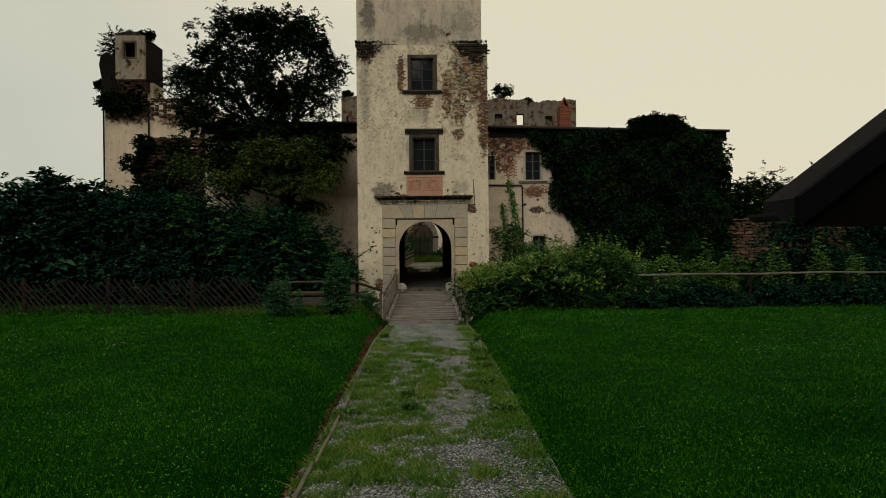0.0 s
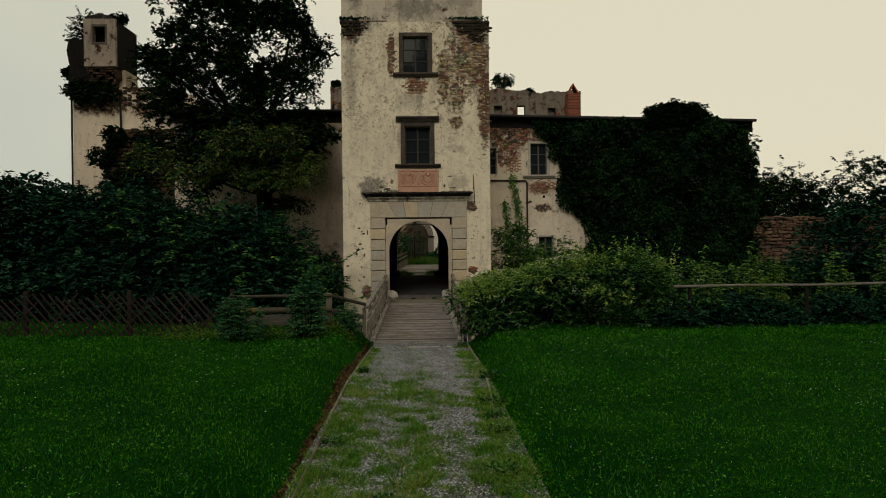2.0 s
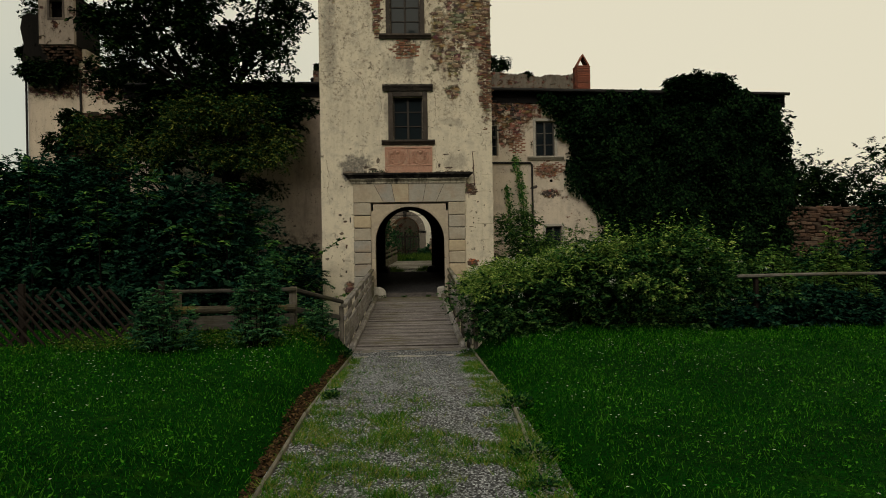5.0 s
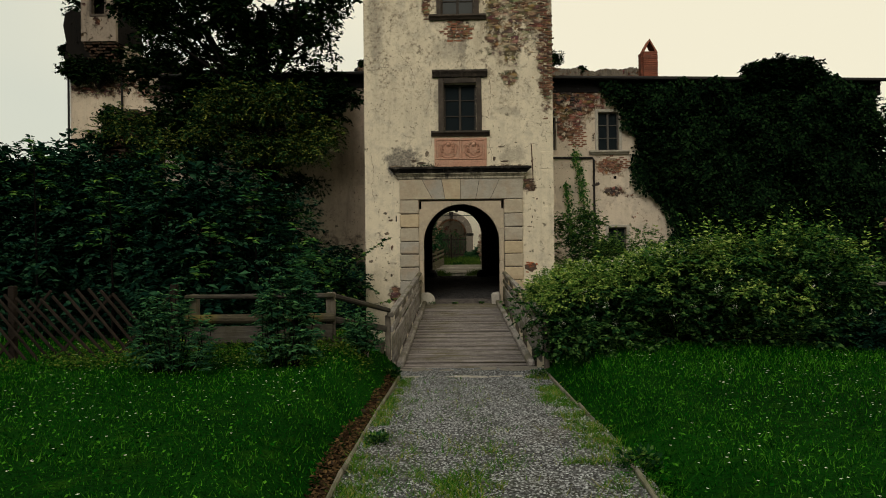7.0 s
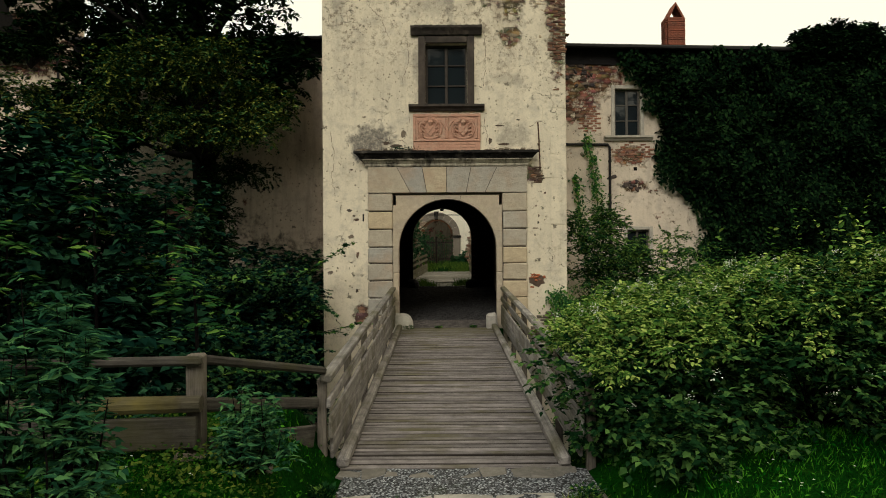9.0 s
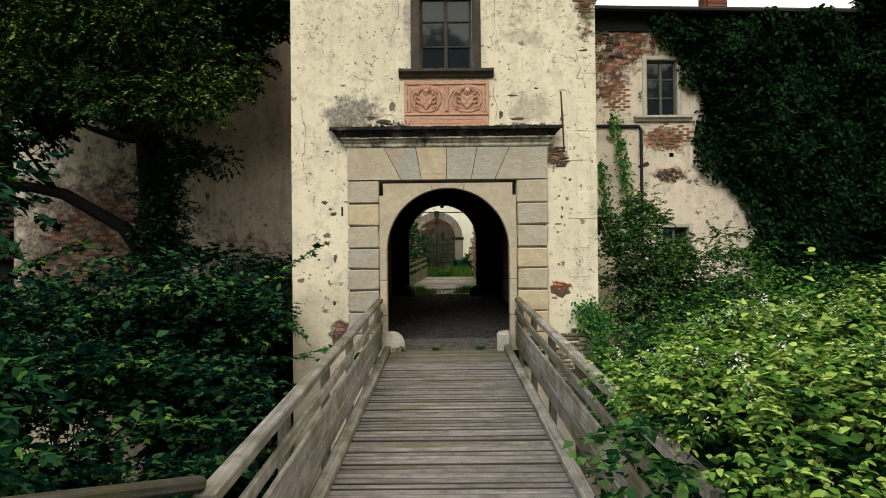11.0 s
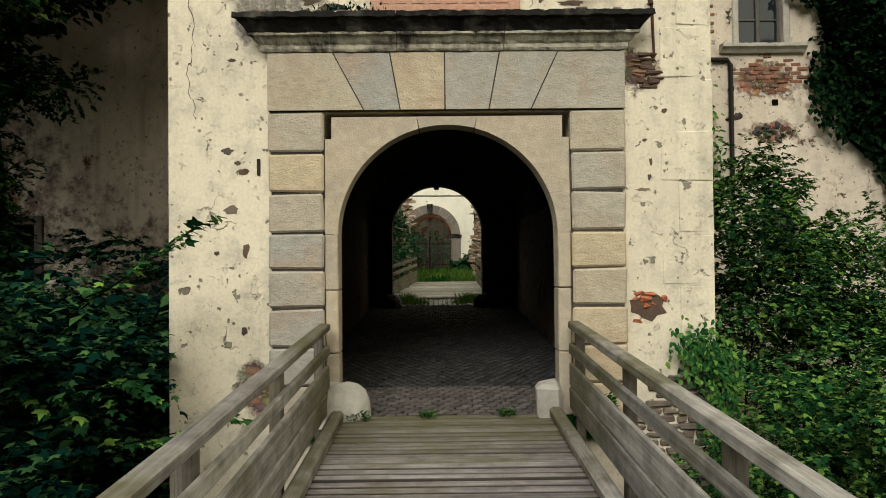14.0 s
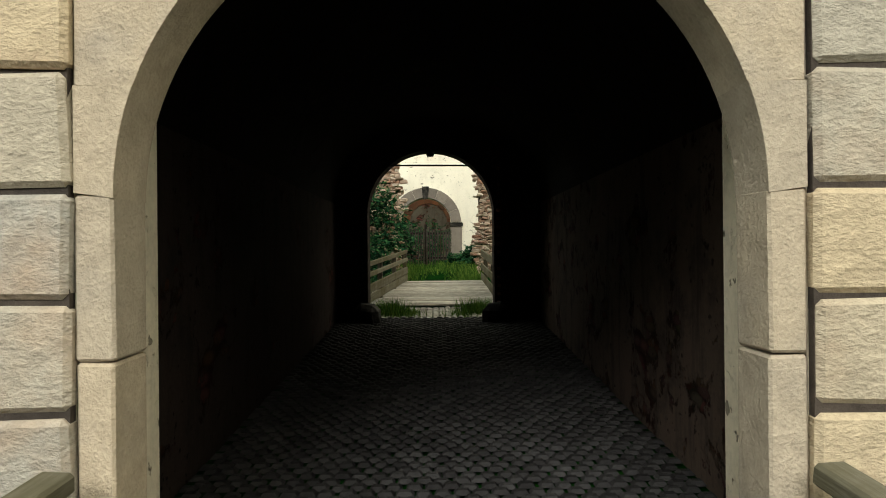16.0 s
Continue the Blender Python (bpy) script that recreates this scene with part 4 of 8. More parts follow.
for k, (x, z, rx, rz) in enumerate(((-2.61, 3.11, 0.075, 0.04), (-2.42, 2.87, 0.075, 0.035), (-2.49, 2.97, 0.035, 0.025), (-2.56, 2.41, 0.09, 0.055), (-2.4, 1.93, 0.045, 0.08), (-2.42, 0.98, 0.04, 0.05), (-3.12, 1.46, 0.07, 0.05), (-2.74, 1.9, 0.03, 0.025), (2.43, 2.94, 0.02, 0.045), (2.41, 2.76, 0.022, 0.035), (2.36, 3.2, 0.03, 0.02), (2.6, 3.55, 0.03, 0.03), (2.34, 2.61, 0.08, 0.02),
                                   (-1.62, 4.9, 0.1, 0.05), (-1.35, 4.82, 0.16, 0.04), (-1.15, 5.15, 0.06, 0.12), (1.15, 4.95, 0.05, 0.1), (1.5, 4.85, 0.16, 0.035), (-2.3, 4.7, 0.14, 0.07), (1.4, 5.35, 0.12, 0.025), (-2.55, 4.2, 0.05, 0.02), (-2.2, 5.6, 0.05, 0.02), (1.9, 5.5, 0.06, 0.02))):
    plaster_hole(x, z, rx, rz, 930 + k, POCKET if k % 3 else LEDGE)


FRESH_BRICK = stone_mat("fresh_brick", (0.46, 0.15, 0.07), (0.3, 0.09, 0.05), (0.42, 0.26, 0.17), 0.5, 2.5, "island")
plaster_hole(2.36, 1.22, 0.23, 0.17, 955, POCKET)
rubble_patch(FRONT, ((2.35, 1.29, 0.22, 0.15, 1.0), (2.28, 1.02, 0.14, 0.07, 0.8)), TF - 0.004, 914, FRESH_BRICK, "broken red bricks in a hole of the plaster", 0.075)


def crack(pts, seed, r=0.0045):
    """A jagged crack running through the plaster."""
    rng = np.random.default_rng(seed)
    P = []
    for (xa, za), (xb, zb) in zip(pts[:-1], pts[1:]):
        n = max(2, int(math.hypot(xb - xa, zb - za) / 0.045))
        P += [(xa + (xb - xa) * i / n + rng.normal(0, 0.014), TF - 0.001, za + (zb - za) * i / n + rng.normal(0, 0.014)) for i in range(n)]
    P.append((pts[-1][0], TF - 0.001, pts[-1][1]))
    part("crack", tube(P, [r * rng.uniform(0.4, 1.5) for _ in P], 5), POCKET, FRONT)


for k, pts in enumerate((((-2.05, 4.7), (-2.0, 4.95), (-1.75, 5.05), (-1.55, 4.9)), ((-1.55, 4.9), (-1.5, 5.15), (-1.35, 5.2)), ((-1.55, 4.9), (-1.2, 4.98), (-1.0, 4.8)), ((-1.25, 4.68), (-1.3, 4.9), (-1.1, 5.05), (-1.02, 5.4), (-1.0, 5.62)), ((0.98, 5.6), (1.02, 5.3), (1.1, 5.05), (1.0, 4.8)),
                         ((1.2, 5.3), (1.45, 5.42), (1.62, 5.36), (1.6, 5.2)), ((1.1, 4.74), (1.5, 4.78), (1.9, 4.7), (2.3, 4.76)), ((2.2, 5.3), (2.42, 5.46), (2.65, 5.4)), ((-3.1, 5.2), (-3.0, 4.6), (-3.08, 4.0), (-2.98, 3.5)), ((-1.2, 6.5), (-1.0, 7.1), (-1.05, 7.7)), ((1.0, 7.9), (1.05, 7.2), (0.98, 6.4)), ((-2.1, 8.6), (-1.7, 8.2), (-1.5, 7.6)))):
    crack(pts, 960 + k)


# portal: rusticated blocks, lintel stones, arch
portal = thing("portal", (0, TF, 0), "rusticated sandstone portal round the arched castle gate", "portal")
Z = [3.56, 3.07, 2.60, 2.13, 1.69, 1.24, 0.78, 0.33, -0.12]
for s in (-1, 1):
    for j in range(8):
        a, b = sorted((s * 1.465, s * 2.11))
        part("stone_block", cbox(a, b, TF - 0.075, TF + 0.25, Z[j + 1] + 0.013, Z[j] - 0.013, 0.024, 0.01, rag), SANDSTONE, portal)
    part("joint_backing", box(*sorted((s * 1.47, s * 2.08)), TF - 0.045, TF - 0.003, -0.1, 3.55), FRAME_STONE, portal)
bot, top = [-2.12, -0.98, -0.55, -0.02, 0.5, 1.0, 2.12], [-2.12, -1.34, -0.67, -0.02, 0.63, 1.32, 2.12]
for i in range(6):
    g = 0.008
    part("lintel_stone", prism([(bot[i] + g, 3.575), (bot[i + 1] - g, 3.575), (top[i + 1] - g, 4.25), (top[i] + g, 4.25)], TF - 0.085 + 0.006 * (i % 2), TF + 0.3), SANDSTONE, portal)
part("lintel_backing", box(-2.1, 2.1, TF - 0.06, TF - 0.004, 3.57, 4.25), FRAME_STONE, portal)
GY0 = TF - 0.03
for s in (-1, 1):
    a, b = sorted((s * GATE_R, s * 1.455))
    for z0, z1 in ((-0.05, 0.7), (0.705, 1.45), (1.455, 2.12)):
        part("jamb_stone", cbox(a, b, GY0, TF + 0.27, z0, z1 - 0.004, 0.012, 0.004, rag), INNER_STONE, portal)
    a0, a1 = (0, 20) if s > 0 else (160, 180)
    poly = arch_points(0, GATE_C, GATE_R, 8, a0, a1)
    zt = GATE_C + GATE_R * math.sin(radians(20))
    part("impost_stone", prism((poly + [(1.455, zt), (1.455, GATE_C + 0.021)]) if s > 0 else ([(-1.455, GATE_C + 0.021), (-1.455, zt)] + poly), GY0 - 0.006, TF + 0.27), INNER_STONE, portal)
    a0, a1 = (20, 75) if s > 0 else (105, 160)
    poly = arch_points(0, GATE_C, GATE_R, 16, a0, a1)
    xk = GATE_R * math.cos(radians(75))
    cap = [(0.36, 3.5), (1.37, 3.5), (1.37, 3.24), (1.45, 3.24), (1.45, zt + 0.004)]
    part("spandrel_stone", prism(poly + cap if s > 0 else [(-x, z) for x, z in (arch_points(0, GATE_C, GATE_R, 16, 20, 75) + cap)][::-1], GY0, TF + 0.27), INNER_STONE, portal)
part("key_stone", prism(arch_points(0, GATE_C, GATE_R, 8, 75.5, 104.5) + [(-0.355, 3.5), (0.355, 3.5)], GY0 - 0.004, TF + 0.27), INNER_STONE, portal)
prof_hi = [(TF, 4.66), (TF - 0.36, 4.65), (TF - 0.37, 4.585), (TF - 0.33, 4.575), (TF - 0.31, 4.55), (TF - 0.26, 4.5), (TF - 0.23, 4.455), (TF, 4.455)]
prof_lo = [(TF, 4.452), (TF - 0.23, 4.452), (TF - 0.23, 4.425), (TF - 0.19, 4.41), (TF - 0.15, 4.36), (TF - 0.12, 4.335), (TF - 0.12, 4.29), (TF - 0.1, 4.262), (TF, 4.262)]


def mitre(geo, left, right):
    """Cuts the ends of a moulding back to a return, by how far each edge stands out."""
    V, F = geo
    x0, x1 = min(p[0] for p in V), max(p[0] for p in V)
    out = []
    for x, y, z in V:
        d = 0.37 - (TF - y)
        if left and x - x0 < 0.4:
            x = max(x, x0 + d)
        if right and x1 - x < 0.4:
            x = min(x, x1 - d)
        out.append((x, y, z))
    return out, F


xs = [-2.45, -0.58, 0.68, 2.4]
for i in range(3):
    part("cornice_top", mitre(moulding(prof_hi, xs[i] + 0.004, xs[i + 1] - 0.004, 0.009, i), i == 0, i == 2), DARK_STONE, portal, "soot-blackened cornice moulding")
    part("cornice_base", mitre(moulding(prof_lo, xs[i] + 0.004, xs[i + 1] - 0.004, 0.007, i), i == 0, i == 2), STREAKED, portal, "pale cornice moulding streaked with soot")
led = np.random.default_rng(71)
for i in range(34):
    x = -2.38 + i * 0.139
    if not -0.95 < x < 0.86:
        hh = led.uniform(0.02, 0.07)
        part("ledge_stone", cbox(x, x + led.uniform(0.1, 0.145), TF - 0.3 + led.uniform(0, 0.12), TF - 0.003, 4.655, 4.665 + hh, 0.02, 0.018, led), LEDGE, portal)

# guard stones
prof = [(0.0, 0.36), (0.08, 0.36), (0.17, 0.33), (0.25, 0.26), (0.29, 0.16), (0.3, 0.0), (0.3, -0.1)]
for name, x, m, label in (("guard_stone", -1.33, 1, "rounded pale guard stone at the foot of the gate jamb"), ("guard_stone", 1.12, 0, "pale squared guard stone at the foot of the gate jamb")):
    if m:
        V, F = [], []
        for i, (r, z) in enumerate(prof):
            for k in range(16):
                t = 2 * math.pi * k / 16
                V.append((x + 0.06 + (r + 0.02) * math.cos(t) * 1.1, 33.35 + (r + 0.02) * math.sin(t), z + 0.02 * math.sin(3 * t)))
        F = [(i * 16 + k, i * 16 + (k + 1) % 16, (i + 1) * 16 + (k + 1) % 16, (i + 1) * 16 + k) for i in range(len(prof) - 1) for k in range(16)] + [tuple(range(16))[::-1]]
        tagged(part(name, (V, F), PALE_STONE, None, label, True), "", "guard stone", "stones at the gate")
    else:
        tagged(part(name, cbox(x - 0.13, x + 0.17, 33.12, 33.44, -0.1, 0.37, 0.05, 0.02, rag), PALE_STONE, None, label), "", "guard stone", "stones at the gate")


def window(n, x0, x1, z0, z1, y, depth, cols, rows, sash, surround=None, sur_w=0.2, cap=False, sill=True, sur_mat=None, label=""):
    ob = thing("window_%d" % n, ((x0 + x1) / 2, y, z0), label, "window", "", "structure")
    d = y + depth
    # thin black sheet in place of an unlit room
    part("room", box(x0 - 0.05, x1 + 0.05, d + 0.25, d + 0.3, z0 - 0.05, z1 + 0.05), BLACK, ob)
    w = 0.055
    frame_part = part("sash_frame", join(box(x0, x1, d, d + 0.07, z1 - w, z1), box(x0, x1, d, d + 0.07, z0, z0 + w), box(x0, x0 + w, d + 0.002, d + 0.068, z0 + w, z1 - w), box(x1 - w, x1, d + 0.002, d + 0.068, z0 + w, z1 - w)), sash, ob)
    for i in range(1, cols):
        x = x0 + (x1 - x0) * i / cols
        part("mullion", cbox(x - 0.04, x + 0.04, d - 0.012, d + 0.06, z0 + w, z1 - w, 0.01), sash, frame_part)
    for j in range(1, rows):
        z = z0 + (z1 - z0) * j / rows
        part("glazing_bar", cbox(x0 + w, x1 - w, d + 0.004, d + 0.05, z - 0.017, z + 0.017, 0.005), sash, frame_part)
    for i in range(cols):
        for j in range(rows):
            a, b = x0 + (x1 - x0) * i / cols, x0 + (x1 - x0) * (i + 1) / cols
            c, e = z0 + (z1 - z0) * j / rows, z0 + (z1 - z0) * (j + 1) / rows
            q = rag.uniform(-0.003, 0.003, 2)
            part("pane", ([(a, d + 0.04 + q[0] + q[1], c), (b, d + 0.04 - q[0] + q[1], c), (b, d + 0.04 - q[0] - q[1], e), (a, d + 0.04 + q[0] - q[1], e), (a, d + 0.048, c), (b, d + 0.048, c), (b, d + 0.048, e), (a, d + 0.048, e)],
                          [(0, 1, 2, 3), (7, 6, 5, 4), (0, 4, 5, 1), (1, 5, 6, 2), (2, 6, 7, 3), (3, 7, 4, 0)]), GLASS, frame_part)
    if surround:
        s = surround
        for a, b, c, e in ((x0 - sur_w, x0 - 0.003, z0, z1 + sur_w), (x1 + 0.003, x1 + sur_w, z0, z1 + sur_w), (x0, x1, z1 + 0.003, z1 + sur_w)):
            part("surround", cbox(a, b, y - s, y + 0.15, c, e, 0.018, 0.006, rag), sur_mat, ob)
    if sill:
        part("sill", moulding([(y, z0), (y - 0.19, z0 - 0.01), (y - 0.19, z0 - 0.07), (y - 0.12, z0 - 0.12), (y - 0.08, z0 - 0.17), (y, z0 - 0.17)], x0 - sur_w - 0.26, x1 + sur_w + 0.26, 0.004, n), sur_mat, ob)
    if cap:
        zc = z1 + sur_w
        part("hood", moulding([(y, zc + 0.26), (y - 0.22, zc + 0.24), (y - 0.22, zc + 0.18), (y - 0.15, zc + 0.1), (y - 0.1, zc + 0.02), (y, zc + 0.02)], x0 - sur_w - 0.2, x1 + sur_w + 0.2, 0.01, n), sur_mat, ob)
    return ob


w1 = window(1, -0.56, 0.55, 5.91, 7.55, TF, 0.18, 2, 3, SASH, 0.06, 0.19, True, True, FRAME_STONE, "tall casement window in a dark stone surround with hood and sill")
window(2, -0.62, 0.5, 9.9, 11.5, TF, 0.14, 2, 3, SASH, 0.05, 0.17, False, True, FRAME_STONE, "upper casement window in a dark stone surround")

# carved plaque with two roundels
plaque = thing("carved_plaque", (0, TF, 4.75), "pinkish terracotta plaque with two carved coats of arms above the gate", "plaque")
part("slab", cbox(-0.9, 0.89, TF - 0.06, TF + 0.02, 4.67, 5.66, 0.015, 0.008, rag), PLAQUE, plaque)
part("border", join(*[cbox(a, b, TF - 0.085, TF - 0.055, c, e, 0.008) for a, b, c, e in ((-0.9, 0.89, 5.58, 5.66), (-0.9, -0.83, 4.98, 5.58), (0.82, 0.89, 4.98, 5.58), (-0.9, 0.89, 4.93, 4.98))]), PLAQUE, plaque)
for cx in (-0.44, 0.43):
    part("roundel", tube([(cx + 0.3 * math.cos(t), TF - 0.065, 5.27 + 0.27 * math.sin(t)) for t in np.linspace(0, 2 * math.pi, 25)], 0.028, 6, False), PLAQUE, plaque)
    shield = part("shield", prism([(cx - 0.13, 5.36), (cx - 0.12, 5.2), (cx, 5.06), (cx + 0.12, 5.2), (cx + 0.13, 5.36)], TF - 0.1, TF - 0.055), PLAQUE, plaque)
    for k in range(9):
        t = radians(20 + k * 17.5)
        part("scroll", tube([(cx + 0.16 * math.cos(t), TF - 0.07, 5.36 + 0.13 * math.sin(t)), (cx + 0.22 * math.cos(t + 0.2), TF - 0.085, 5.36 + 0.17 * math.sin(t + 0.2)), (cx + 0.2 * math.cos(t + 0.5), TF - 0.065, 5.34 + 0.18 * math.sin(t + 0.5))], [0.03, 0.026, 0.012], 6), PLAQUE, plaque)
    part("arch_band", tube([(cx + 0.4 * math.cos(t), TF - 0.068, 5.2 + 0.36 * math.sin(t)) for t in np.linspace(0.15, math.pi - 0.15, 17)], 0.022, 6), PLAQUE, plaque)
    part("helmet", tube([(cx, TF - 0.07, 5.36), (cx + 0.01, TF - 0.1, 5.43), (cx, TF - 0.07, 5.5)], [0.05, 0.07, 0.03], 8), PLAQUE, plaque)
    for s in (-1, 1):
        part("charge", tube([(cx - s * 0.07, TF - 0.103, 5.32), (cx + s * 0.07, TF - 0.103, 5.14)], 0.014, 6), PLAQUE, shield)
        for k in range(4):
            z = 5.08 + k * 0.1
            part("mantling", tube([(cx + s * 0.15, TF - 0.07, z), (cx + s * 0.21, TF - 0.092, z + 0.05), (cx + s * (0.25 - 0.015 * k), TF - 0.07, z - 0.01), (cx + s * 0.2, TF - 0.062, z - 0.04)], [0.028, 0.026, 0.022, 0.01], 6), PLAQUE, plaque)
for x in (-0.79, 0.78):
    part("pilaster", tube([(x, TF - 0.062, 5.0), (x, TF - 0.07, 5.25), (x, TF - 0.062, 5.5)], [0.035, 0.024, 0.04], 8), PLAQUE, plaque)
part("column", tube([(0, TF - 0.065, 5.02), (0, TF - 0.075, 5.3), (0, TF - 0.065, 5.55)], [0.045, 0.03, 0.05], 8), PLAQUE, plaque)
for i in range(8):
    for z in (4.76, 4.84):
        part("inscription_bar", cbox(-0.8 + i * 0.2, -0.66 + i * 0.2, TF - 0.066, TF - 0.058, z, z + 0.05, 0.003), PLAQUE, plaque)

# iron bracket and slit
tagged(part("wall_bracket", join(tube([(2.42, TF - 0.05, 5.42), (2.44, TF - 0.07, 4.9), (2.47, TF - 0.06, 4.2)], [0.016, 0.02, 0.015], 8), tube([(2.42, TF + 0.05, 5.4), (2.42, TF - 0.06, 5.41)], 0.018, 6), tube([(2.43, TF - 0.07, 4.86), (2.435, TF - 0.08, 4.8)], 0.032, 8), tube([(2.47, TF + 0.1, 4.22), (2.47, TF - 0.06, 4.2)], 0.024, 6)), RUST, None, "rusted iron bracket hanging on the plaster beside the portal"), "", "bracket")
tagged(part("iron_slit", cbox(-2.26, -2.22, TF - 0.02, TF + 0.05, 2.82, 3.02, 0.006), PIPE, None, "small iron anchor set in the plaster beside the gate"), "", "anchor")
rub = np.random.default_rng(12)
pieces = []
for i in range(8):
    cx, cz, w = 2.42 + rub.normal(0, 0.07), 3.82 + 0.055 * i, rub.uniform(0.05, 0.11)
    pieces.append(cbox(cx - w, cx + w, TF - 0.02 - rub.uniform(0, 0.02), TF + 0.1, cz, cz + rub.uniform(0.03, 0.055), 0.012, 0.014, rub))
tagged(part("exposed_stone", join(*pieces), POCKET, bpy.data.objects["wall_tower_front"]))

# ---- passage through the tower ----
def floor_z(y):
    return 0.05 * (y - 33.5)


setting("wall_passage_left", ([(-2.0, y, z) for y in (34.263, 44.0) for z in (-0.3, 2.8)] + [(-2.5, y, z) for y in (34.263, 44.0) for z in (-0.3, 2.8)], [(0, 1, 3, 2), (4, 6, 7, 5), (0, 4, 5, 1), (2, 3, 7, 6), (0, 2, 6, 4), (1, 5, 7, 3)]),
        TUNNEL_WALL, "dark side wall of the gate passage", "wall")
setting("wall_passage_right", box(2.0, 2.36, 34.263, 44.0, -0.3, 2.8), LIT_WALL, "dark side wall of the gate passage", "wall")
VV, VF = [], []
for i, y in enumerate(np.linspace(34.27, 44.0, 12)):
    for a in np.linspace(0, math.pi, 17):
        VV.append((2.02 * math.cos(a), y, 2.75 + 1.65 * math.sin(a) + 0.02 * math.sin(7 * a + y)))
for i in range(11):
    for k in range(16):
        VF.append((i * 17 + k, i * 17 + k + 1, (i + 1) * 17 + k + 1, (i + 1) * 17 + k))
nv = len(VV)
VV += [(x * 1.06, y, z + 0.12) for x, y, z in VV]
VF += [(d + nv, c + nv, b + nv, a + nv) for a, b, c, d in VF]
setting("ceiling", (VV, VF), SHADED_VAULT, "dark barrel vault over the gate passage", "vault", True)
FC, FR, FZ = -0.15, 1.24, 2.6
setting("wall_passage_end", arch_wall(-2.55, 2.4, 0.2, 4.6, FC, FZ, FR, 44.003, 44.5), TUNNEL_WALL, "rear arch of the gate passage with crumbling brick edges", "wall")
setting("floor", ([(-2.0, 33.32, -0.06), (2.0, 33.32, -0.06), (2.0, 44.5, 0.48), (-2.0, 44.5, 0.48), (-2.0, 33.32, -0.3), (2.0, 33.32, -0.3), (2.0, 44.5, 0.2), (-2.0, 44.5, 0.2)],
                  [(0, 1, 2, 3), (7, 6, 5, 4), (0, 4, 5, 1), (1, 5, 6, 2), (2, 6, 7, 3), (3, 7, 4, 0)]), TURF, "earth bed of the cobbled gate passage", "floor")
tagged(part("tie_rod", tube([(FC - 1.3, 44.2, 3.58), (FC + 1.3, 44.2, 3.56)], 0.018, 6), PIPE, None, "thin iron tie rod across the rear arch"), "", "rod")
tagged(part("passage_lamp", join(tube([(FC, 44.1, 3.86), (FC, 44.1, 3.8)], 0.012, 6), tube([(FC, 44.1, 3.82), (FC, 44.1, 3.79), (FC, 44.1, 3.73)], [0.05, 0.09, 0.06], 10)), PIPE, None, "small dark lamp hanging in the rear arch"), "", "lamp")
for x in (FC - 1.22, FC + 1.24):
    tagged(part("guard_stone", cbox(x - 0.25, x + 0.22, 43.6, 44.05, 0.3, 0.86, 0.12, 0.03, rag), DARK_STONE, None, "dark worn guard stone at the rear arch"), "", "guard stone", "stones at the gate")

# ---- wings ----
WF = 38.45
setting("wall_wing_right", wall(TR, 17.05, WF, WF + 0.6, -6, 8.5, [(5.76, 6.62, 5.9, 7.5), (3.4, 4.0, 5.95, 7.3), (6.15, 6.9, 1.6, 2.7)]), WING_PLASTER, "castle wing wall of peeling cream plaster over brick and stone", "wall")
# End and rear walls left near-black, unlike the cream front.
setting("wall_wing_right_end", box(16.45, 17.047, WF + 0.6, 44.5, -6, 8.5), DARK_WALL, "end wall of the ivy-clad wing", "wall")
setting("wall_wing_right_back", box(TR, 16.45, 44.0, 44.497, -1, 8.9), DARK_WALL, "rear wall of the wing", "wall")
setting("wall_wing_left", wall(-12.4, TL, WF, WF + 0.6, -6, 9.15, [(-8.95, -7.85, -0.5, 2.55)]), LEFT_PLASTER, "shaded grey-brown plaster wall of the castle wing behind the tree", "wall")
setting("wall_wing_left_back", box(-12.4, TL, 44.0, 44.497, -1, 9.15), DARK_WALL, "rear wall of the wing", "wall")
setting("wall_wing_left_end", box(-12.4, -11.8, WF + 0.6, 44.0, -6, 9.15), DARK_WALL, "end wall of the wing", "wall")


def roof_slab(name, x0, x1, za, zb, label):
    prof = [(WF - 0.4, 0.0), (WF - 0.42, 0.1), (44.7, 0.5), (44.7, 0.38)]
    V = [(x, y, z + zz) for x, zz in ((x0, za), (x1, zb)) for y, z in prof]
    ob = setting(name, (V, [(0, 1, 2, 3), (7, 6, 5, 4), (0, 4, 5, 1), (1, 5, 6, 2), (2, 6, 7, 3), (3, 7, 4, 0)]), ROOF, label, "roof")
    part("gutter", tube([(x0, WF - 0.44, za + 0.02), ((x0 + x1) / 2, WF - 0.45, (za + zb) / 2), (x1, WF - 0.44, zb + 0.02)], 0.075, 8), PIPE, ob, "dark gutter along the eaves")
    part("eaves_board", ([(x, y, zz + dz) for x, zz in ((x0, za), (x1, zb)) for y, dz in ((WF - 0.05, -0.5), (WF - 0.05, 0.02), (WF - 0.003, 0.02), (WF - 0.003, -0.5))], [(0, 1, 2, 3), (7, 6, 5, 4), (0, 4, 5, 1), (1, 5, 6, 2), (2, 6, 7, 3), (3, 7, 4, 0)]), ROOF, ob)


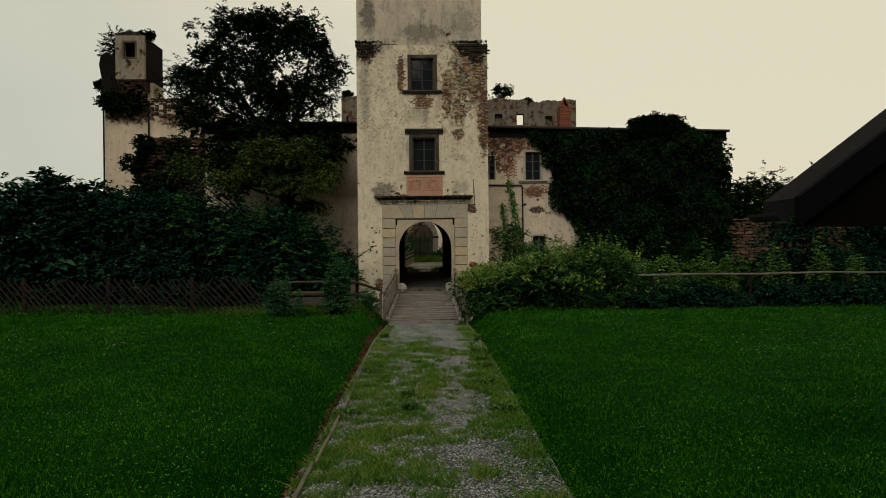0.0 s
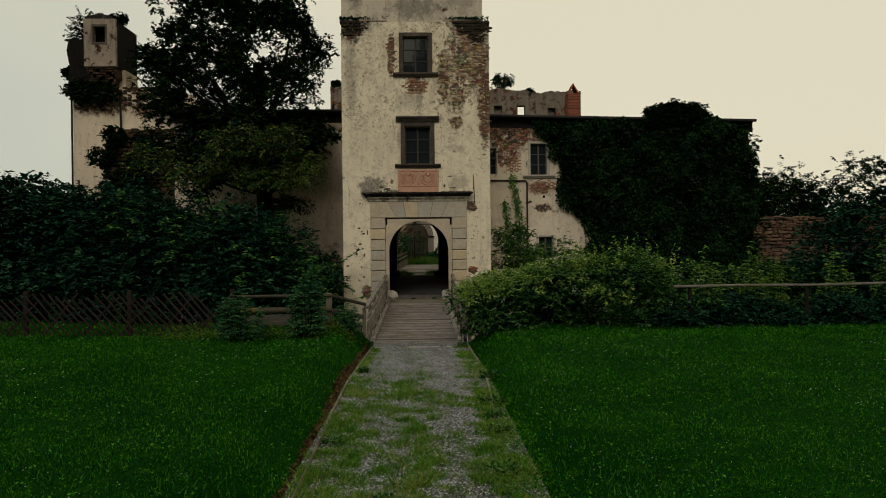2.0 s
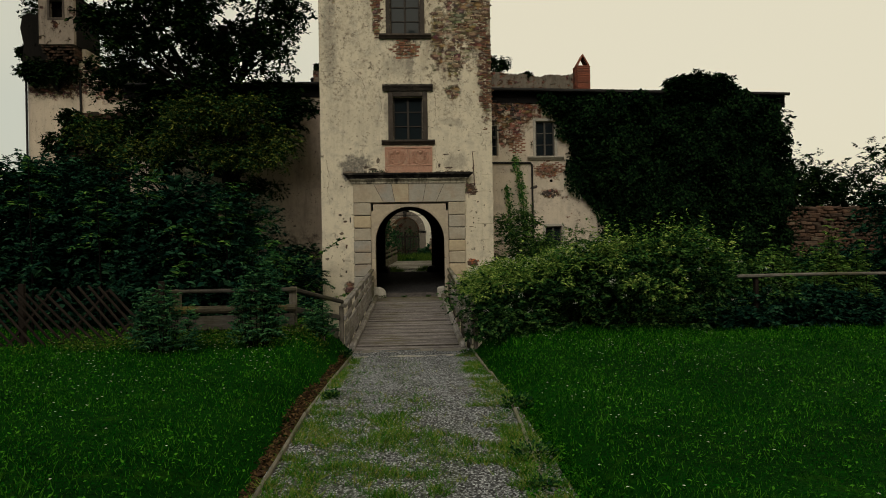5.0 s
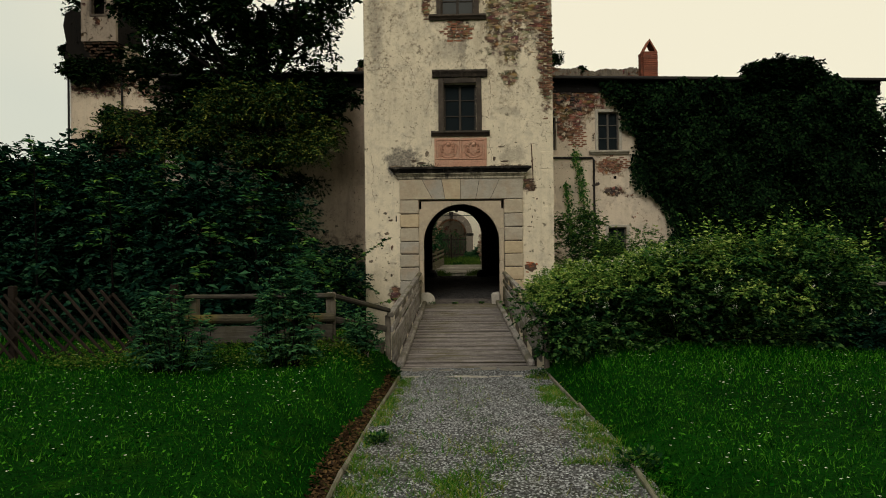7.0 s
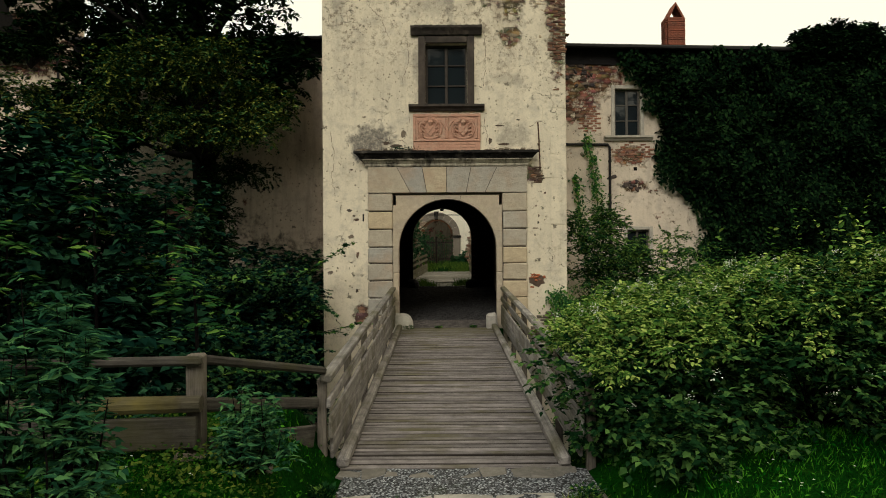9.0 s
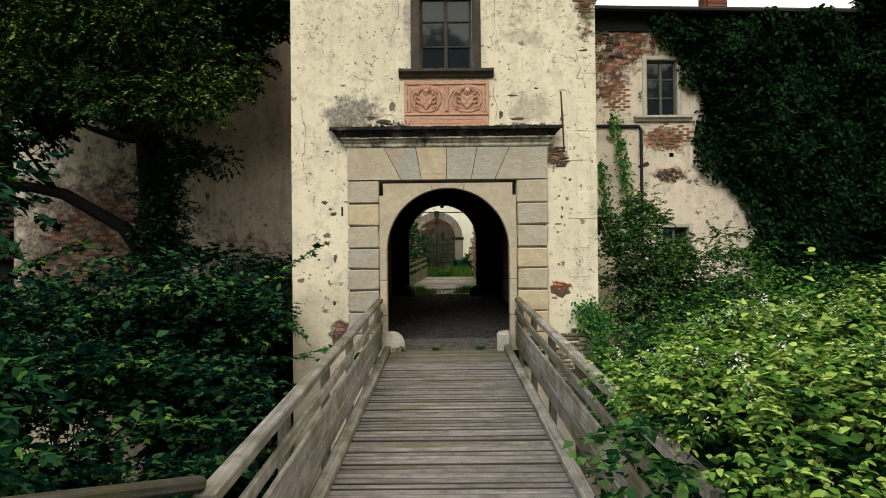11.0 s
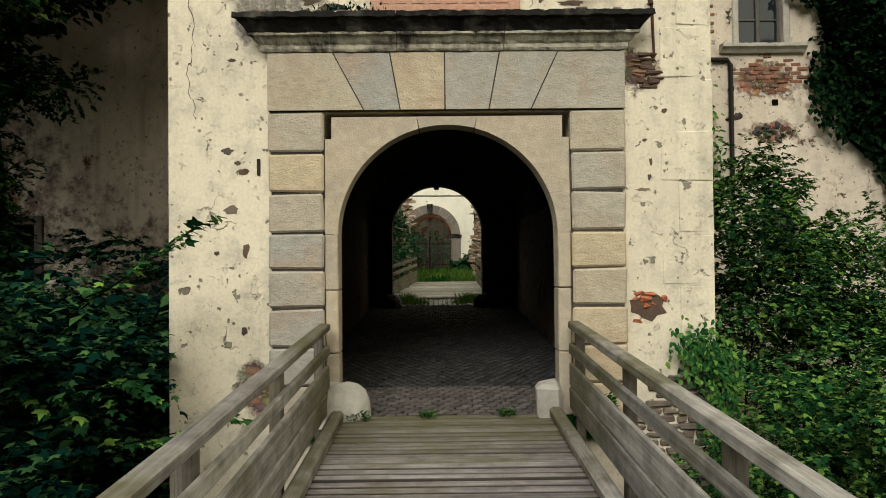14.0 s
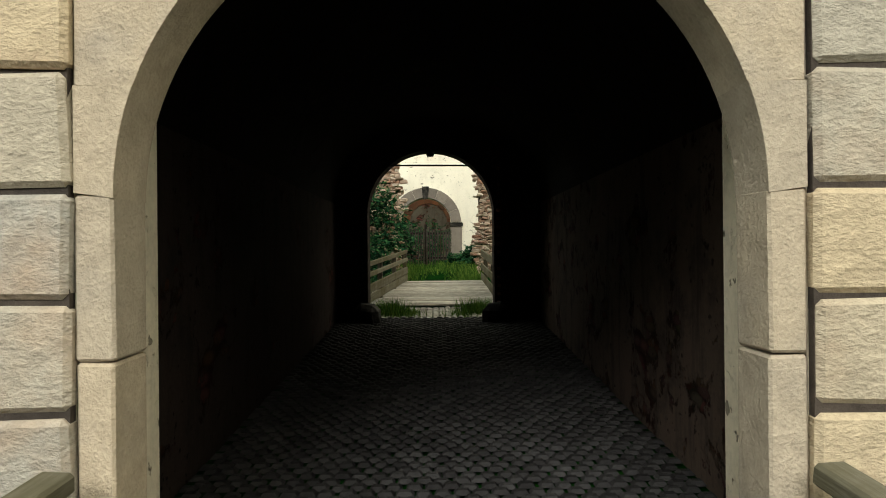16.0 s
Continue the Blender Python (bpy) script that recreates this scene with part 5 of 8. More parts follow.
roof_slab("roof_1", TR + 0.01, 17.35, 8.87, 8.55, "low dark sheet roof over the wing")
roof_slab("roof_2", -12.6, TL - 0.01, 9.15, 9.15, "low dark sheet roof over the wing")
window(3, 5.76, 6.62, 5.9, 7.5, WF, 0.12, 2, 3, SASH_PALE, 0.03, 0.13, False, True, CAP_STONE, "small paned window in a pale surround beside the ivy")
window(4, 3.4, 4.0, 5.95, 7.3, WF, 0.12, 2, 3, SASH_PALE, 0.02, 0.06, False, False, CAP_STONE, "narrow window close to the tower corner")
window(5, 6.15, 6.9, 1.6, 2.7, WF, 0.15, 2, 2, SASH_PALE, 0.03, 0.12, False, False, CAP_STONE, "low window half hidden by shrubs")
doorway = thing("doorway", (-8.4, WF, -0.5), "dark blocked doorway in a stone surround behind the tree", "doorway", "", "structure")
# black sheet for the dark inside the doorway
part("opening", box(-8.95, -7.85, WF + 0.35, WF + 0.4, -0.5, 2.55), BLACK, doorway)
for a, b, c, e in ((-9.12, -8.955, -0.5, 2.72), (-7.845, -7.68, -0.5, 2.72), (-8.95, -7.85, 2.555, 2.72)):
    part("surround", cbox(a, b, WF - 0.05, WF + 0.2, c, e, 0.015, 0.006, rag), FRAME_STONE, doorway)
tagged(part("drain_pipe", join(tube([(3.3, WF - 0.06, 5.63), (5.5, WF - 0.06, 5.6), (5.56, WF - 0.07, 5.5), (5.56, WF - 0.07, 1.0)], 0.045, 8), *[tube([(5.56, WF - 0.07, z), (5.56, WF - 0.07, z + 0.06)], 0.058, 8) for z in (5.0, 3.6, 2.2)]), PIPE, None, "black iron drain pipe on the wing wall"), "", "pipe")
tagged(part("wall_vent", cbox(6.38, 6.5, WF - 0.012, WF + 0.05, 4.72, 4.84, 0.006), BLACK, None, "small square vent hole in the plaster"), "", "vent")

chimney = thing("chimney", (8.3, 40.0, 9.0), "slim red brick chimney with a tent-like cap on the wing roof", "chimney")
cm_rng = np.random.default_rng(21)
for j in range(16):
    for k in range(4):
        s = -1 if k < 2 else 1
        if k % 2:
            g = cbox(8.3 - 0.3, 8.3 + 0.3, 40.0 + s * 0.3 - 0.06, 40.0 + s * 0.3 + 0.06, 9.05 + j * 0.082, 9.124 + j * 0.082, 0.008, 0.006, cm_rng)
        else:
            g = cbox(8.3 + s * 0.3 - 0.06, 8.3 + s * 0.3 + 0.06, 40.0 - 0.235, 40.0 + 0.235, 9.05 + j * 0.082, 9.124 + j * 0.082, 0.008, 0.006, cm_rng)
        part("brick", g, CHIMNEY_BRICK, chimney)
part("core", box(8.05, 8.55, 39.75, 40.25, 8.95, 10.3), DARK_STONE, chimney)
part("cap", join(prism([(7.98, 10.36), (8.3, 10.92), (8.3, 10.82), (8.07, 10.36)], 39.7, 40.3), prism([(8.62, 10.36), (8.53, 10.36), (8.3, 10.82), (8.3, 10.92)], 39.7, 40.3)), CHIMNEY_BRICK, chimney)
tagged(part("flue_pipe", join(tube([(-4.6, 40.5, 9.0), (-4.6, 40.5, 9.95)], 0.07, 8), tube([(-4.6, 40.5, 9.95), (-4.6, 40.5, 10.05)], [0.11, 0.04], 8)), PIPE, None, "short dark flue pipe on the wing roof"), "", "flue")

# ---- ruined main house and courtyard beyond the passage ----
HY = 61.0
AC, AR, AZ = -0.54, 1.13, 3.1
crest = np.random.default_rng(5)
house = [wall(-7.5, AC - 1.15, HY, HY + 0.7, 0, 9.0), wall(AC + 1.15, 13.7, HY, HY + 0.7, 0, 9.0),
         arch_wall(AC - 1.15, AC + 1.15, 1.2, 9.0, AC, AZ, AR, HY, HY + 0.7)]
setting("wall_house_front", join(*house), COURT_PLASTER, "tall roofless house wall of pale plaster with an arched gate", "wall")
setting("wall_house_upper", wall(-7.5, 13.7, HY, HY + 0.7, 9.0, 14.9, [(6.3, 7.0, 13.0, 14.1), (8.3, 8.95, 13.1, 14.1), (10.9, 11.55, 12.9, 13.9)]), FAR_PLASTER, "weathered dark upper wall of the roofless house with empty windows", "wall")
tops = []
for i in range(180):
    x = -7.5 + i * 0.1178
    h = 0.72 - 0.03 * x + 0.1 * math.sin(x * 1.1) + 0.06 * math.sin(x * 2.9 + 1) + crest.uniform(-0.05, 0.05)
    tops.append(cbox(x, x + 0.125, HY, HY + 0.65, 14.85, 14.9 + h, 0.03, 0.02, crest))
# Panels added behind two windows, so these show dark instead of sky.
for x0, x1, z0, z1 in ((6.25, 7.05, 12.95, 14.15), (10.85, 11.6, 12.85, 13.95)):
    tops.append(box(x0, x1, HY + 0.5, HY + 0.6, z0, z1))
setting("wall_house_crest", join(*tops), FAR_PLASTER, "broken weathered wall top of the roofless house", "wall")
# Dark plaster here puts the gloom behind the gate into the colour.
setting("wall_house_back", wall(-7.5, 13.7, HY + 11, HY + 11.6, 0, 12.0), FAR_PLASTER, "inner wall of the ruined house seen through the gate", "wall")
arch = thing("courtyard_arch", (AC, HY, 1.2), "grey stone arch with keystone and imposts round the courtyard gate", "arch")
for k in range(8):
    part("voussoir", ring_piece(AC, AZ, AR, AR + 0.45, 2 + k * 22.2, 1.6 + (k + 1) * 22.2, HY - 0.08, HY + 0.2, 4), COURT_STONE, arch)
part("keystone", prism([(AC - 0.11, AZ + AR - 0.05), (AC + 0.11, AZ + AR - 0.05), (AC + 0.16, AZ + AR + 0.5), (AC - 0.16, AZ + AR + 0.5)], HY - 0.16, HY - 0.083), DARK_STONE, arch)
for s in (-1, 1):
    a, b = sorted((AC + s * AR, AC + s * (AR + 0.48)))
    part("impost", cbox(a - 0.05, b + 0.05, HY - 0.14, HY + 0.2, AZ - 0.16, AZ + 0.02, 0.03), DARK_STONE, arch)
    part("pier", cbox(a, b, HY - 0.09, HY + 0.2, 1.1, AZ - 0.165, 0.02), COURT_STONE, arch)
gate = thing("picket_gate", (AC, HY - 0.1, 1.25), "closed dark picket gate of upright wooden slats", "gate")
for s in (0, 1):
    x0 = AC - AR + 0.03 + s * (AR - 0.01)
    for i in range(9):
        part("slat", cbox(x0 + i * 0.122, x0 + i * 0.122 + 0.06, HY - 0.02, HY + 0.01, 1.2, 2.85 - 0.12 * (i if s else 8 - i) / 8 + (0.1 if i % 2 else 0), 0.006), FENCE, gate)
    for z in (1.5, 2.6):
        part("gate_rail", cbox(x0 - 0.02, x0 + 1.05, HY + 0.012, HY + 0.05, z, z + 0.09, 0.008), FENCE_OLD, gate)
part("gate_post", cbox(AC - 0.06, AC + 0.06, HY + 0.015, HY + 0.1, 1.2, 3.05, 0.01), FENCE_OLD, gate)
inner = thing("inner_arch", (-0.7, HY + 6, 1.3), "ruined brick arch inside the roofless house", "arch")
for k in range(9):
    part("voussoir", ring_piece(-0.5, 3.4, 1.0, 1.35, k * 20, k * 20 + 19, HY + 6, HY + 6.5, 3), BRICK, inner)
# stub in the dark plaster too, for the same gloom
part("wall_stub", arch_wall(-3.2, 2.4, 1.2, 5.6, -0.5, 3.4, 1.36, HY + 6.1, HY + 6.5), FAR_PLASTER, inner)

# rubble jambs between the bridge and the gate
for nm, x0, x1, sd in (("rubble_jamb", -3.2, -1.5, 31), ("rubble_jamb", 1.4, 2.8, 32)):
    r = np.random.default_rng(sd)
    ob = thing(nm, ((x0 + x1) / 2, 56.2, 0.9), "ragged jamb of exposed brick and rubble beside the inner bridge", "wall stub", "ruined jambs")
    part("core", box(x0 + 0.15, x1 - 0.15, 56.0, 56.7, 0.6, 6.8), RUBBLE, ob)
    face = []
    z = 0.9
    while z < 6.8:
        hz, a = r.uniform(0.06, 0.15), x0 + r.uniform(-0.12, 0.12) + 0.1 * math.sin(z * 2.3)
        end = x1 + r.uniform(-0.14, 0.14) + 0.12 * math.sin(z * 1.7 + 1)
        while a < end:
            w = r.uniform(0.08, 0.3)
            face.append(cbox(a, a + w, 55.9 + r.uniform(-0.08, 0.06), 56.3, z, z + hz, 0.025, 0.03, r))
            a += w - 0.01
        z += hz - 0.005
    tagged(part("rubble_face", join(*face), JAMB_STONE, ob), "", "", "", "stuff")

# inner bridge
inner_deck = thing("inner_bridge", (-0.2, 46.0, 0.6), "pale plank bridge behind the gate passage", "bridge")
for i in range(34):
    y = 46.2 + i * 0.15
    z = 0.66 + (y - 46.2) * 0.06
    part("plank", cbox(-1.75, 1.35, y, y + 0.14, z - 0.05, z + rag.uniform(-0.006, 0.006), 0.008), PALE_DECK, inner_deck)


def beam(p, q, w, h, material, parent, name, rng=None, c=0.012):
    """A squared timber from p to q."""
    p, q = Vector(p), Vector(q)
    L = (q - p).length
    geo = cbox(-L / 2, L / 2, -w / 2, w / 2, -h / 2, h / 2, c, 0.004 if rng is not None else 0, rng)
    d = (q - p).normalized()
    side = Vector((0, 0, 1)).cross(d).normalized() if abs(d.z) < 0.99 else Vector((0, 1, 0))
    R = Matrix((d, side, d.cross(side))).transposed().to_4x4()
    return part(name, geo, material, parent, m=Matrix.Translation((p + q) / 2) @ R)


RAILX = wood_mat("rail_beam_wood", (0.44, 0.40, 0.36), (0.14, 0.126, 0.123), (0.075, 0.066, 0.026), "x", "object", 0.6, 0.3, 30.8)
rl = np.random.default_rng(44)
inner_rail = thing("inner_railing", (-1.3, 46, 0.7), "weathered grey plank railing of the inner bridge", "railing", "bridge railings")
for za, zb in ((1.56, 1.86), (1.32, 1.62)):
    beam((-1.62, 45.4, za), (-0.95, 51.2, zb), 0.06, 0.11, RAILX, inner_rail, "rail", rl)
for k in range(2):
    beam((-1.62, 45.4, 0.78 + k * 0.22), (-0.95, 51.2, 1.08 + k * 0.22), 0.05, 0.2, RAILX, inner_rail, "board", rl)
for y in (45.5, 47.4, 49.3, 51.1):
    x = -1.67 + (y - 45.4) * 0.115
    part("post", cbox(x - 0.06, x + 0.06, y - 0.06, y + 0.06, 0.4, 1.56 + (y - 45.4) * 0.052, 0.012), POST, inner_rail)
inner_rail2 = thing("inner_railing", (1.3, 46, 0.7), "weathered grey plank railing of the inner bridge", "railing", "bridge railings")
for za, zb in ((1.5, 1.8), (1.1, 1.4), (0.8, 1.1)):
    beam((1.35, 45.4, za), (1.3, 51.2, zb), 0.05, 0.2, RAILX, inner_rail2, "board", rl)
for y in (45.5, 48.3, 51.1):
    part("post", cbox(1.36, 1.48, y - 0.06, y + 0.06, 0.4, 1.6, 0.012), POST, inner_rail2)

# ---- corner tower far left ----
CY = 53.4
setting("wall_corner_tower", wall(-25.0, -17.0, CY, CY + 7, -2, 13.7), CORNER_PLASTER, "plastered corner tower ruin with a long crack", "wall")
setting("wall_corner_upper", prism([(-25.25, 14.3), (-25.0, 13.6), (-24.7, 13.3), (-24.4, 13.75), (-24.1, 13.2), (-23.8, 13.6), (-23.5, 13.3), (-23.5, 17.4), (-23.8, 17.6), (-24.4, 17.4), (-24.8, 17.6), (-25.2, 17.35), (-25.35, 16.6), (-25.15, 15.5)], CY - 0.15, CY + 5), DARK_WALL, "dark overhanging upper wall of the corner tower", "wall")
BAY_PLASTER = plaster("bay_plaster", (0.26, 0.21, 0.165), (0.15, 0.125, 0.1), (0.04, 0.035, 0.03), (0.12, 0.07, 0.05), streak=0.8, loss_at=0.57)
up_rng = np.random.default_rng(64)
band = []
for z in np.arange(12.3, 13.9, 0.17):
    for x in np.arange(-24.95, -17.2, 0.32):
        if up_rng.uniform() < (z - 11.9) / 2.2:
            band.append(cbox(x, x + 0.3, CY - 0.05 - up_rng.uniform(0, 0.06), CY + 0.1, z, z + 0.15, 0.03, 0.04, up_rng))
tagged(part("bare_rubble", join(*band), STUB_STONE, bpy.data.objects["wall_corner_tower"]), "", "", "", "stuff")
turret = thing("turret_bay", (-22.5, CY, 13.0), "pale plastered turret bay with a small dark window", "turret")
part("front_wall", wall(-23.6, -21.4, CY - 1.2, CY - 0.9, 15.2, 18.55, [(-22.9, -22.1, 16.9, 18.0)]), BAY_PLASTER, turret)
foot_rng = np.random.default_rng(63)
part("bay_foot", join(*[cbox(x, x + 0.2, CY - 1.1 + 0.1 * j, CY + 0.05, 15.2 - 0.16 * (j + 1), 15.2 - 0.16 * j, 0.03, 0.03, foot_rng) for j in range(8) for x in np.arange(-23.55, -21.5, 0.19) if foot_rng.uniform() < 1.0 - 0.11 * j]), STUB_STONE, turret)
part("wall_below", wall(-23.6, -21.2, CY - 0.05, CY + 2.0, 13.71, 15.2), CORNER_PLASTER, turret)
# Both sides near-black: the shaded faces are painted, not lit darker.
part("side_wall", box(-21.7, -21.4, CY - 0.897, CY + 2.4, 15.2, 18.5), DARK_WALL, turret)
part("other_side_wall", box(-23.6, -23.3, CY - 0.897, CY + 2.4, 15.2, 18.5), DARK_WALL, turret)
# black block for the dark inside the bay
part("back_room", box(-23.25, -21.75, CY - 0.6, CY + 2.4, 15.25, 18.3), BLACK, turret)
part("roof_slab", prism([(-23.65, 18.5), (-21.35, 18.45), (-21.8, 18.8), (-22.6, 18.95), (-23.3, 18.75)], CY - 1.15, CY + 2.5), DARK_STONE, turret)
part("window_surround", join(box(-23.03, -22.9, CY - 1.24, CY - 1.1, 16.75, 18.15), box(-22.1, -21.97, CY - 1.24, CY - 1.1, 16.75, 18.15), box(-22.9, -22.1, CY - 1.24, CY - 1.1, 18.0, 18.15), box(-22.9, -22.1, CY - 1.24, CY - 1.1, 16.75, 16.9)), FRAME_STONE, turret)
tagged(part("drain_pipe", tube([(-25.05, CY - 0.1, 13.2), (-25.05, CY - 0.1, 0.0)], 0.07, 6), PIPE, None, "dark pipe down the corner tower"), "", "pipe")
tagged(part("drain_pipe", tube([(-21.6, CY - 0.1, 13.2), (-21.55, CY - 0.12, 9.6)], 0.07, 6), PIPE, None, "dark pipe down the corner tower"), "", "pipe")
r = np.random.default_rng(61)
stub = thing("ruin_stub", (-19.5, 51.0, 0), "dark rubble and brick wall stub with mossy top", "ruin")
fac = []
for j in range(34):
    z = 2.0 + j * 0.25 + r.uniform(-0.04, 0.04)
    x0 = -21.7 + (0.9 * max(0, (j - 24)) / 8) ** 2 + r.uniform(-0.15, 0.15)
    x = x0
    while x < -15.5:
        w = r.uniform(0.15, 0.55)
        if not (-20.0 < x + w / 2 < -19.2 and 7.3 < z < 8.6):
            fac.append(cbox(x, x + w - 0.02, 50.4 + r.uniform(-0.16, 0.12), 51.2, z, z + r.uniform(0.15, 0.26), 0.05, 0.06, r))
        x += w
tagged(part("rubble_face", join(*fac), STUB_STONE, stub), "", "", "", "stuff")
part("core", box(-21.3, -15.7, 51.0, 52.5, 0.0, 9.6), DARK_WALL, stub)

# ---- rampart wall to the right ----
r = np.random.default_rng(62)
ramp_wall = thing("rampart_wall", (30, 50, 0), "old rampart wall of reddish rubble stone", "wall")
fac = []
for j in range(19):
    z, x = -0.6 + j * 0.245, 17.5
    while x < 46:
        w = r.uniform(0.18, 0.85)
        fac.append(cbox(x, x + w - 0.03, 50.0 + r.uniform(-0.07, 0.07), 50.5, z + r.uniform(-0.05, 0.05), z + 0.225 + r.uniform(-0.04, 0.05), 0.05, 0.05, r))
        x += w
tagged(part("rubble_face", join(*fac), RAMPART, ramp_wall), "", "", "", "stuff")
part("core", box(17.4, 46.2, 50.3, 51.2, -1, 3.95), RUBBLE, ramp_wall)

# ---- bridge ----
BY0, BY1 = 22.95, 33.3


def deck_z(y):
    return -0.40 + 0.40 * (y - BY0) / (BY1 - BY0)


bridge = thing("bridge", (0, 27.8, -0.5), "wooden plank footbridge over the moat to the gate", "bridge")
TILT_DEG = math.degrees(math.atan2(0.40, BY1 - BY0))
y = BY0
k = 0
while y < BY1 - 0.05:
    w = rl.uniform(0.125, 0.15)
    part("plank", cbox(-1.3 + rl.uniform(-0.015, 0.015), 1.3 + rl.uniform(-0.015, 0.015), -w / 2 + 0.012, w / 2 - 0.012, -0.05, 0.0, 0.014, 0.004, rl), DECK, bridge,
         m=pose(0, y + w / 2, deck_z(y + w / 2) + rl.uniform(-0.005, 0.004), TILT_DEG, rl.uniform(-0.15, 0.15), rl.uniform(-0.25, 0.25)))
    y += w
for x in (-1.1, 0.0, 1.1):
    beam((x, BY0 + 0.1, deck_z(BY0) - 0.18), (x, BY1 + 0.1, -0.18), 0.2, 0.26, POST, bridge, "girder")
for s, lab in ((-1, "weathered grey plank railing along the footbridge"), (1, "weathered grey plank railing along the footbridge")):
    rail = thing("bridge_railing", (s * 1.42, 27.8, -0.3), lab, "railing", "bridge railings")
    ya, yb = 22.9, 33.28

    def at(y, h, off=0.0):
        return (s * (1.44 + off), y, deck_z(y) + h)

    beam(at(ya, 1.0), at(27.6, 1.02), 0.13, 0.09, RAILX, rail, "handrail", rl, 0.015)
    beam(at(27.62, 1.02), at(yb, 1.03), 0.13, 0.09, RAILX, rail, "handrail", rl, 0.015)
    beam(at(ya, 0.73, -0.03), at(yb, 0.76, -0.03), 0.05, 0.12, RAILX, rail, "middle_rail", rl)
    beam(at(ya + 0.1, 0.44, -0.03), at(yb, 0.46, -0.03), 0.045, 0.26, RAILX, rail, "side_board", rl)
    beam(at(ya + 0.2, 0.175, -0.03), at(yb, 0.19, -0.03), 0.045, 0.25, RAILX, rail, "side_board", rl)
    kerb = -0.17 if s < 0 else -0.24
    beam(at(BY0, 0.055, kerb), at(yb, 0.055, kerb), 0.14, 0.13, RAILX, rail, "kerb_beam", rl, 0.03)
    for i in range(6):
        yy = ya + 0.12 + i * 2.04
        zt = deck_z(yy)
        part("post", cbox(s * 1.45 - 0.05, s * 1.45 + 0.05, yy - 0.06, yy + 0.06, zt - 0.5, zt + 0.98, 0.01, 0.004, rl), POST, rail, m=Matrix.Translation((s * 0.05, 0, 0)))
setting("threshold_strip", join(*[cbox(-1.16 + i * 0.3 + rl.uniform(-0.03, 0.03), -0.86 + i * 0.3, 22.0 + rl.uniform(-0.025, 0.025), 22.16 + rl.uniform(-0.03, 0.04), -0.5, -0.415 + rl.uniform(-0.012, 0.008), 0.015, 0.02, rl) for i in range(7)]), PALE_STONE, "pale worn stone strip across the path before the bridge", "threshold")
setting("bridge_sill", join(*[cbox(-1.3 + i * 0.26, -1.03 + i * 0.26, 22.66 + rl.uniform(-0.05, 0.05), 22.95, -0.6, -0.412 + rl.uniform(-0.012, 0.01), 0.015, 0.02, rl) for i in range(10)]), LEDGE_DUST, "dusty earth and mortar packed against the bridge end", "threshold")

# ---- path edging ----
EDGEX = wood_mat("edging_wood", (0.33, 0.3, 0.24), (0.12, 0.105, 0.08), (0.05, 0.065, 0.015), "x")
def edge_x(y):
    return -1.1 - 0.1 * step(10.0, 15.0, y)


def right_edge_x(y):
    return 1.15 + 0.25 * step(10.0, 19.0, y)


edge = thing("edging_board", (-1.2, 14, -0.15), "weathered wooden board edging along the gravel path", "edging", "path edging")
edge2 = thing("edging_board", (1.4, 14, -0.15), "weathered wooden board edging along the gravel path", "edging", "path edging")
for y in np.arange(4.0, 21.5, 3.02):
    y1 = min(y + 3.0, 22.1)
    beam((edge_x(y) + rl.uniform(-0.02, 0.02), y, path_z(y)), (edge_x(y1) + rl.uniform(-0.02, 0.02), y1, path_z(y1)), 0.035, 0.12, EDGEX, edge, "board", rl)
    if y > 9.0:
        beam((right_edge_x(y) + rl.uniform(-0.02, 0.02), y, path_z(y) - (0.05 if y < 16 else 0.02)), (right_edge_x(y1) + rl.uniform(-0.02, 0.02), y1, path_z(y1) - (0.04 if y < 13 else 0.0)), 0.04, 0.12, EDGEX, edge2, "board", rl)
border = thing("brick_border", (-1.55, 14, -0.1), "sloping row of old red bricks half sunk beside the path", "edging", "path edging")
bm_me = to_mesh("brick", cbox(-0.05, 0.05, -0.095, 0.095, -0.04, 0.04, 0.014, 0.014, rl))
bm_me.materials.append(stone_mat("mossy_brick", (0.1, 0.048, 0.027), (0.04, 0.028, 0.018), (0.03, 0.034, 0.012), 0.6, 3.0))
for i in range(70):
    yy = 4.5 + i * 0.243
    if rl.uniform() < 0.7:
        part("brick", bm_me, None, border, m=pose(edge_x(yy) - 0.15 + rl.uniform(-0.07, 0.07), yy + rl.uniform(-0.04, 0.04), float(ground_z(edge_x(yy) - 0.17, yy)) + rl.uniform(-0.07, -0.02), rl.uniform(-14, 14), 22 + rl.uniform(-16, 16), rl.uniform(-30, 30)))

# soil and leaf litter between the board and the lawn
lit = np.random.default_rng(66)
ly = lit.uniform(4.5, 22.0, 9000)
lx = edge_x(ly) - 0.03 - 0.14 * lit.uniform(0, 1, 9000) ** 1.3 * (0.6 + 0.8 * speckle(ly * 0 + 3.0, ly, 0.8, 90))
tagged(part("leaf_litter", leaf_cloud(np.stack([lx, ly, ground_z(lx, ly) + lit.uniform(0.0, 0.035, 9000)], 1), np.stack([lit.normal(0, 1, 9000), lit.normal(0, 1, 9000), lit.uniform(-0.2, 0.5, 9000)], 1), np.array([0, 0, 1.0]) + lit.normal(0, 0.4, (9000, 3)), 0.045 * lit.uniform(0.5, 1.4, 9000), BROAD), DEAD_LEAF, None, "brown dead leaves and soil along the path edging"), "", "leaf litter", "", "stuff")

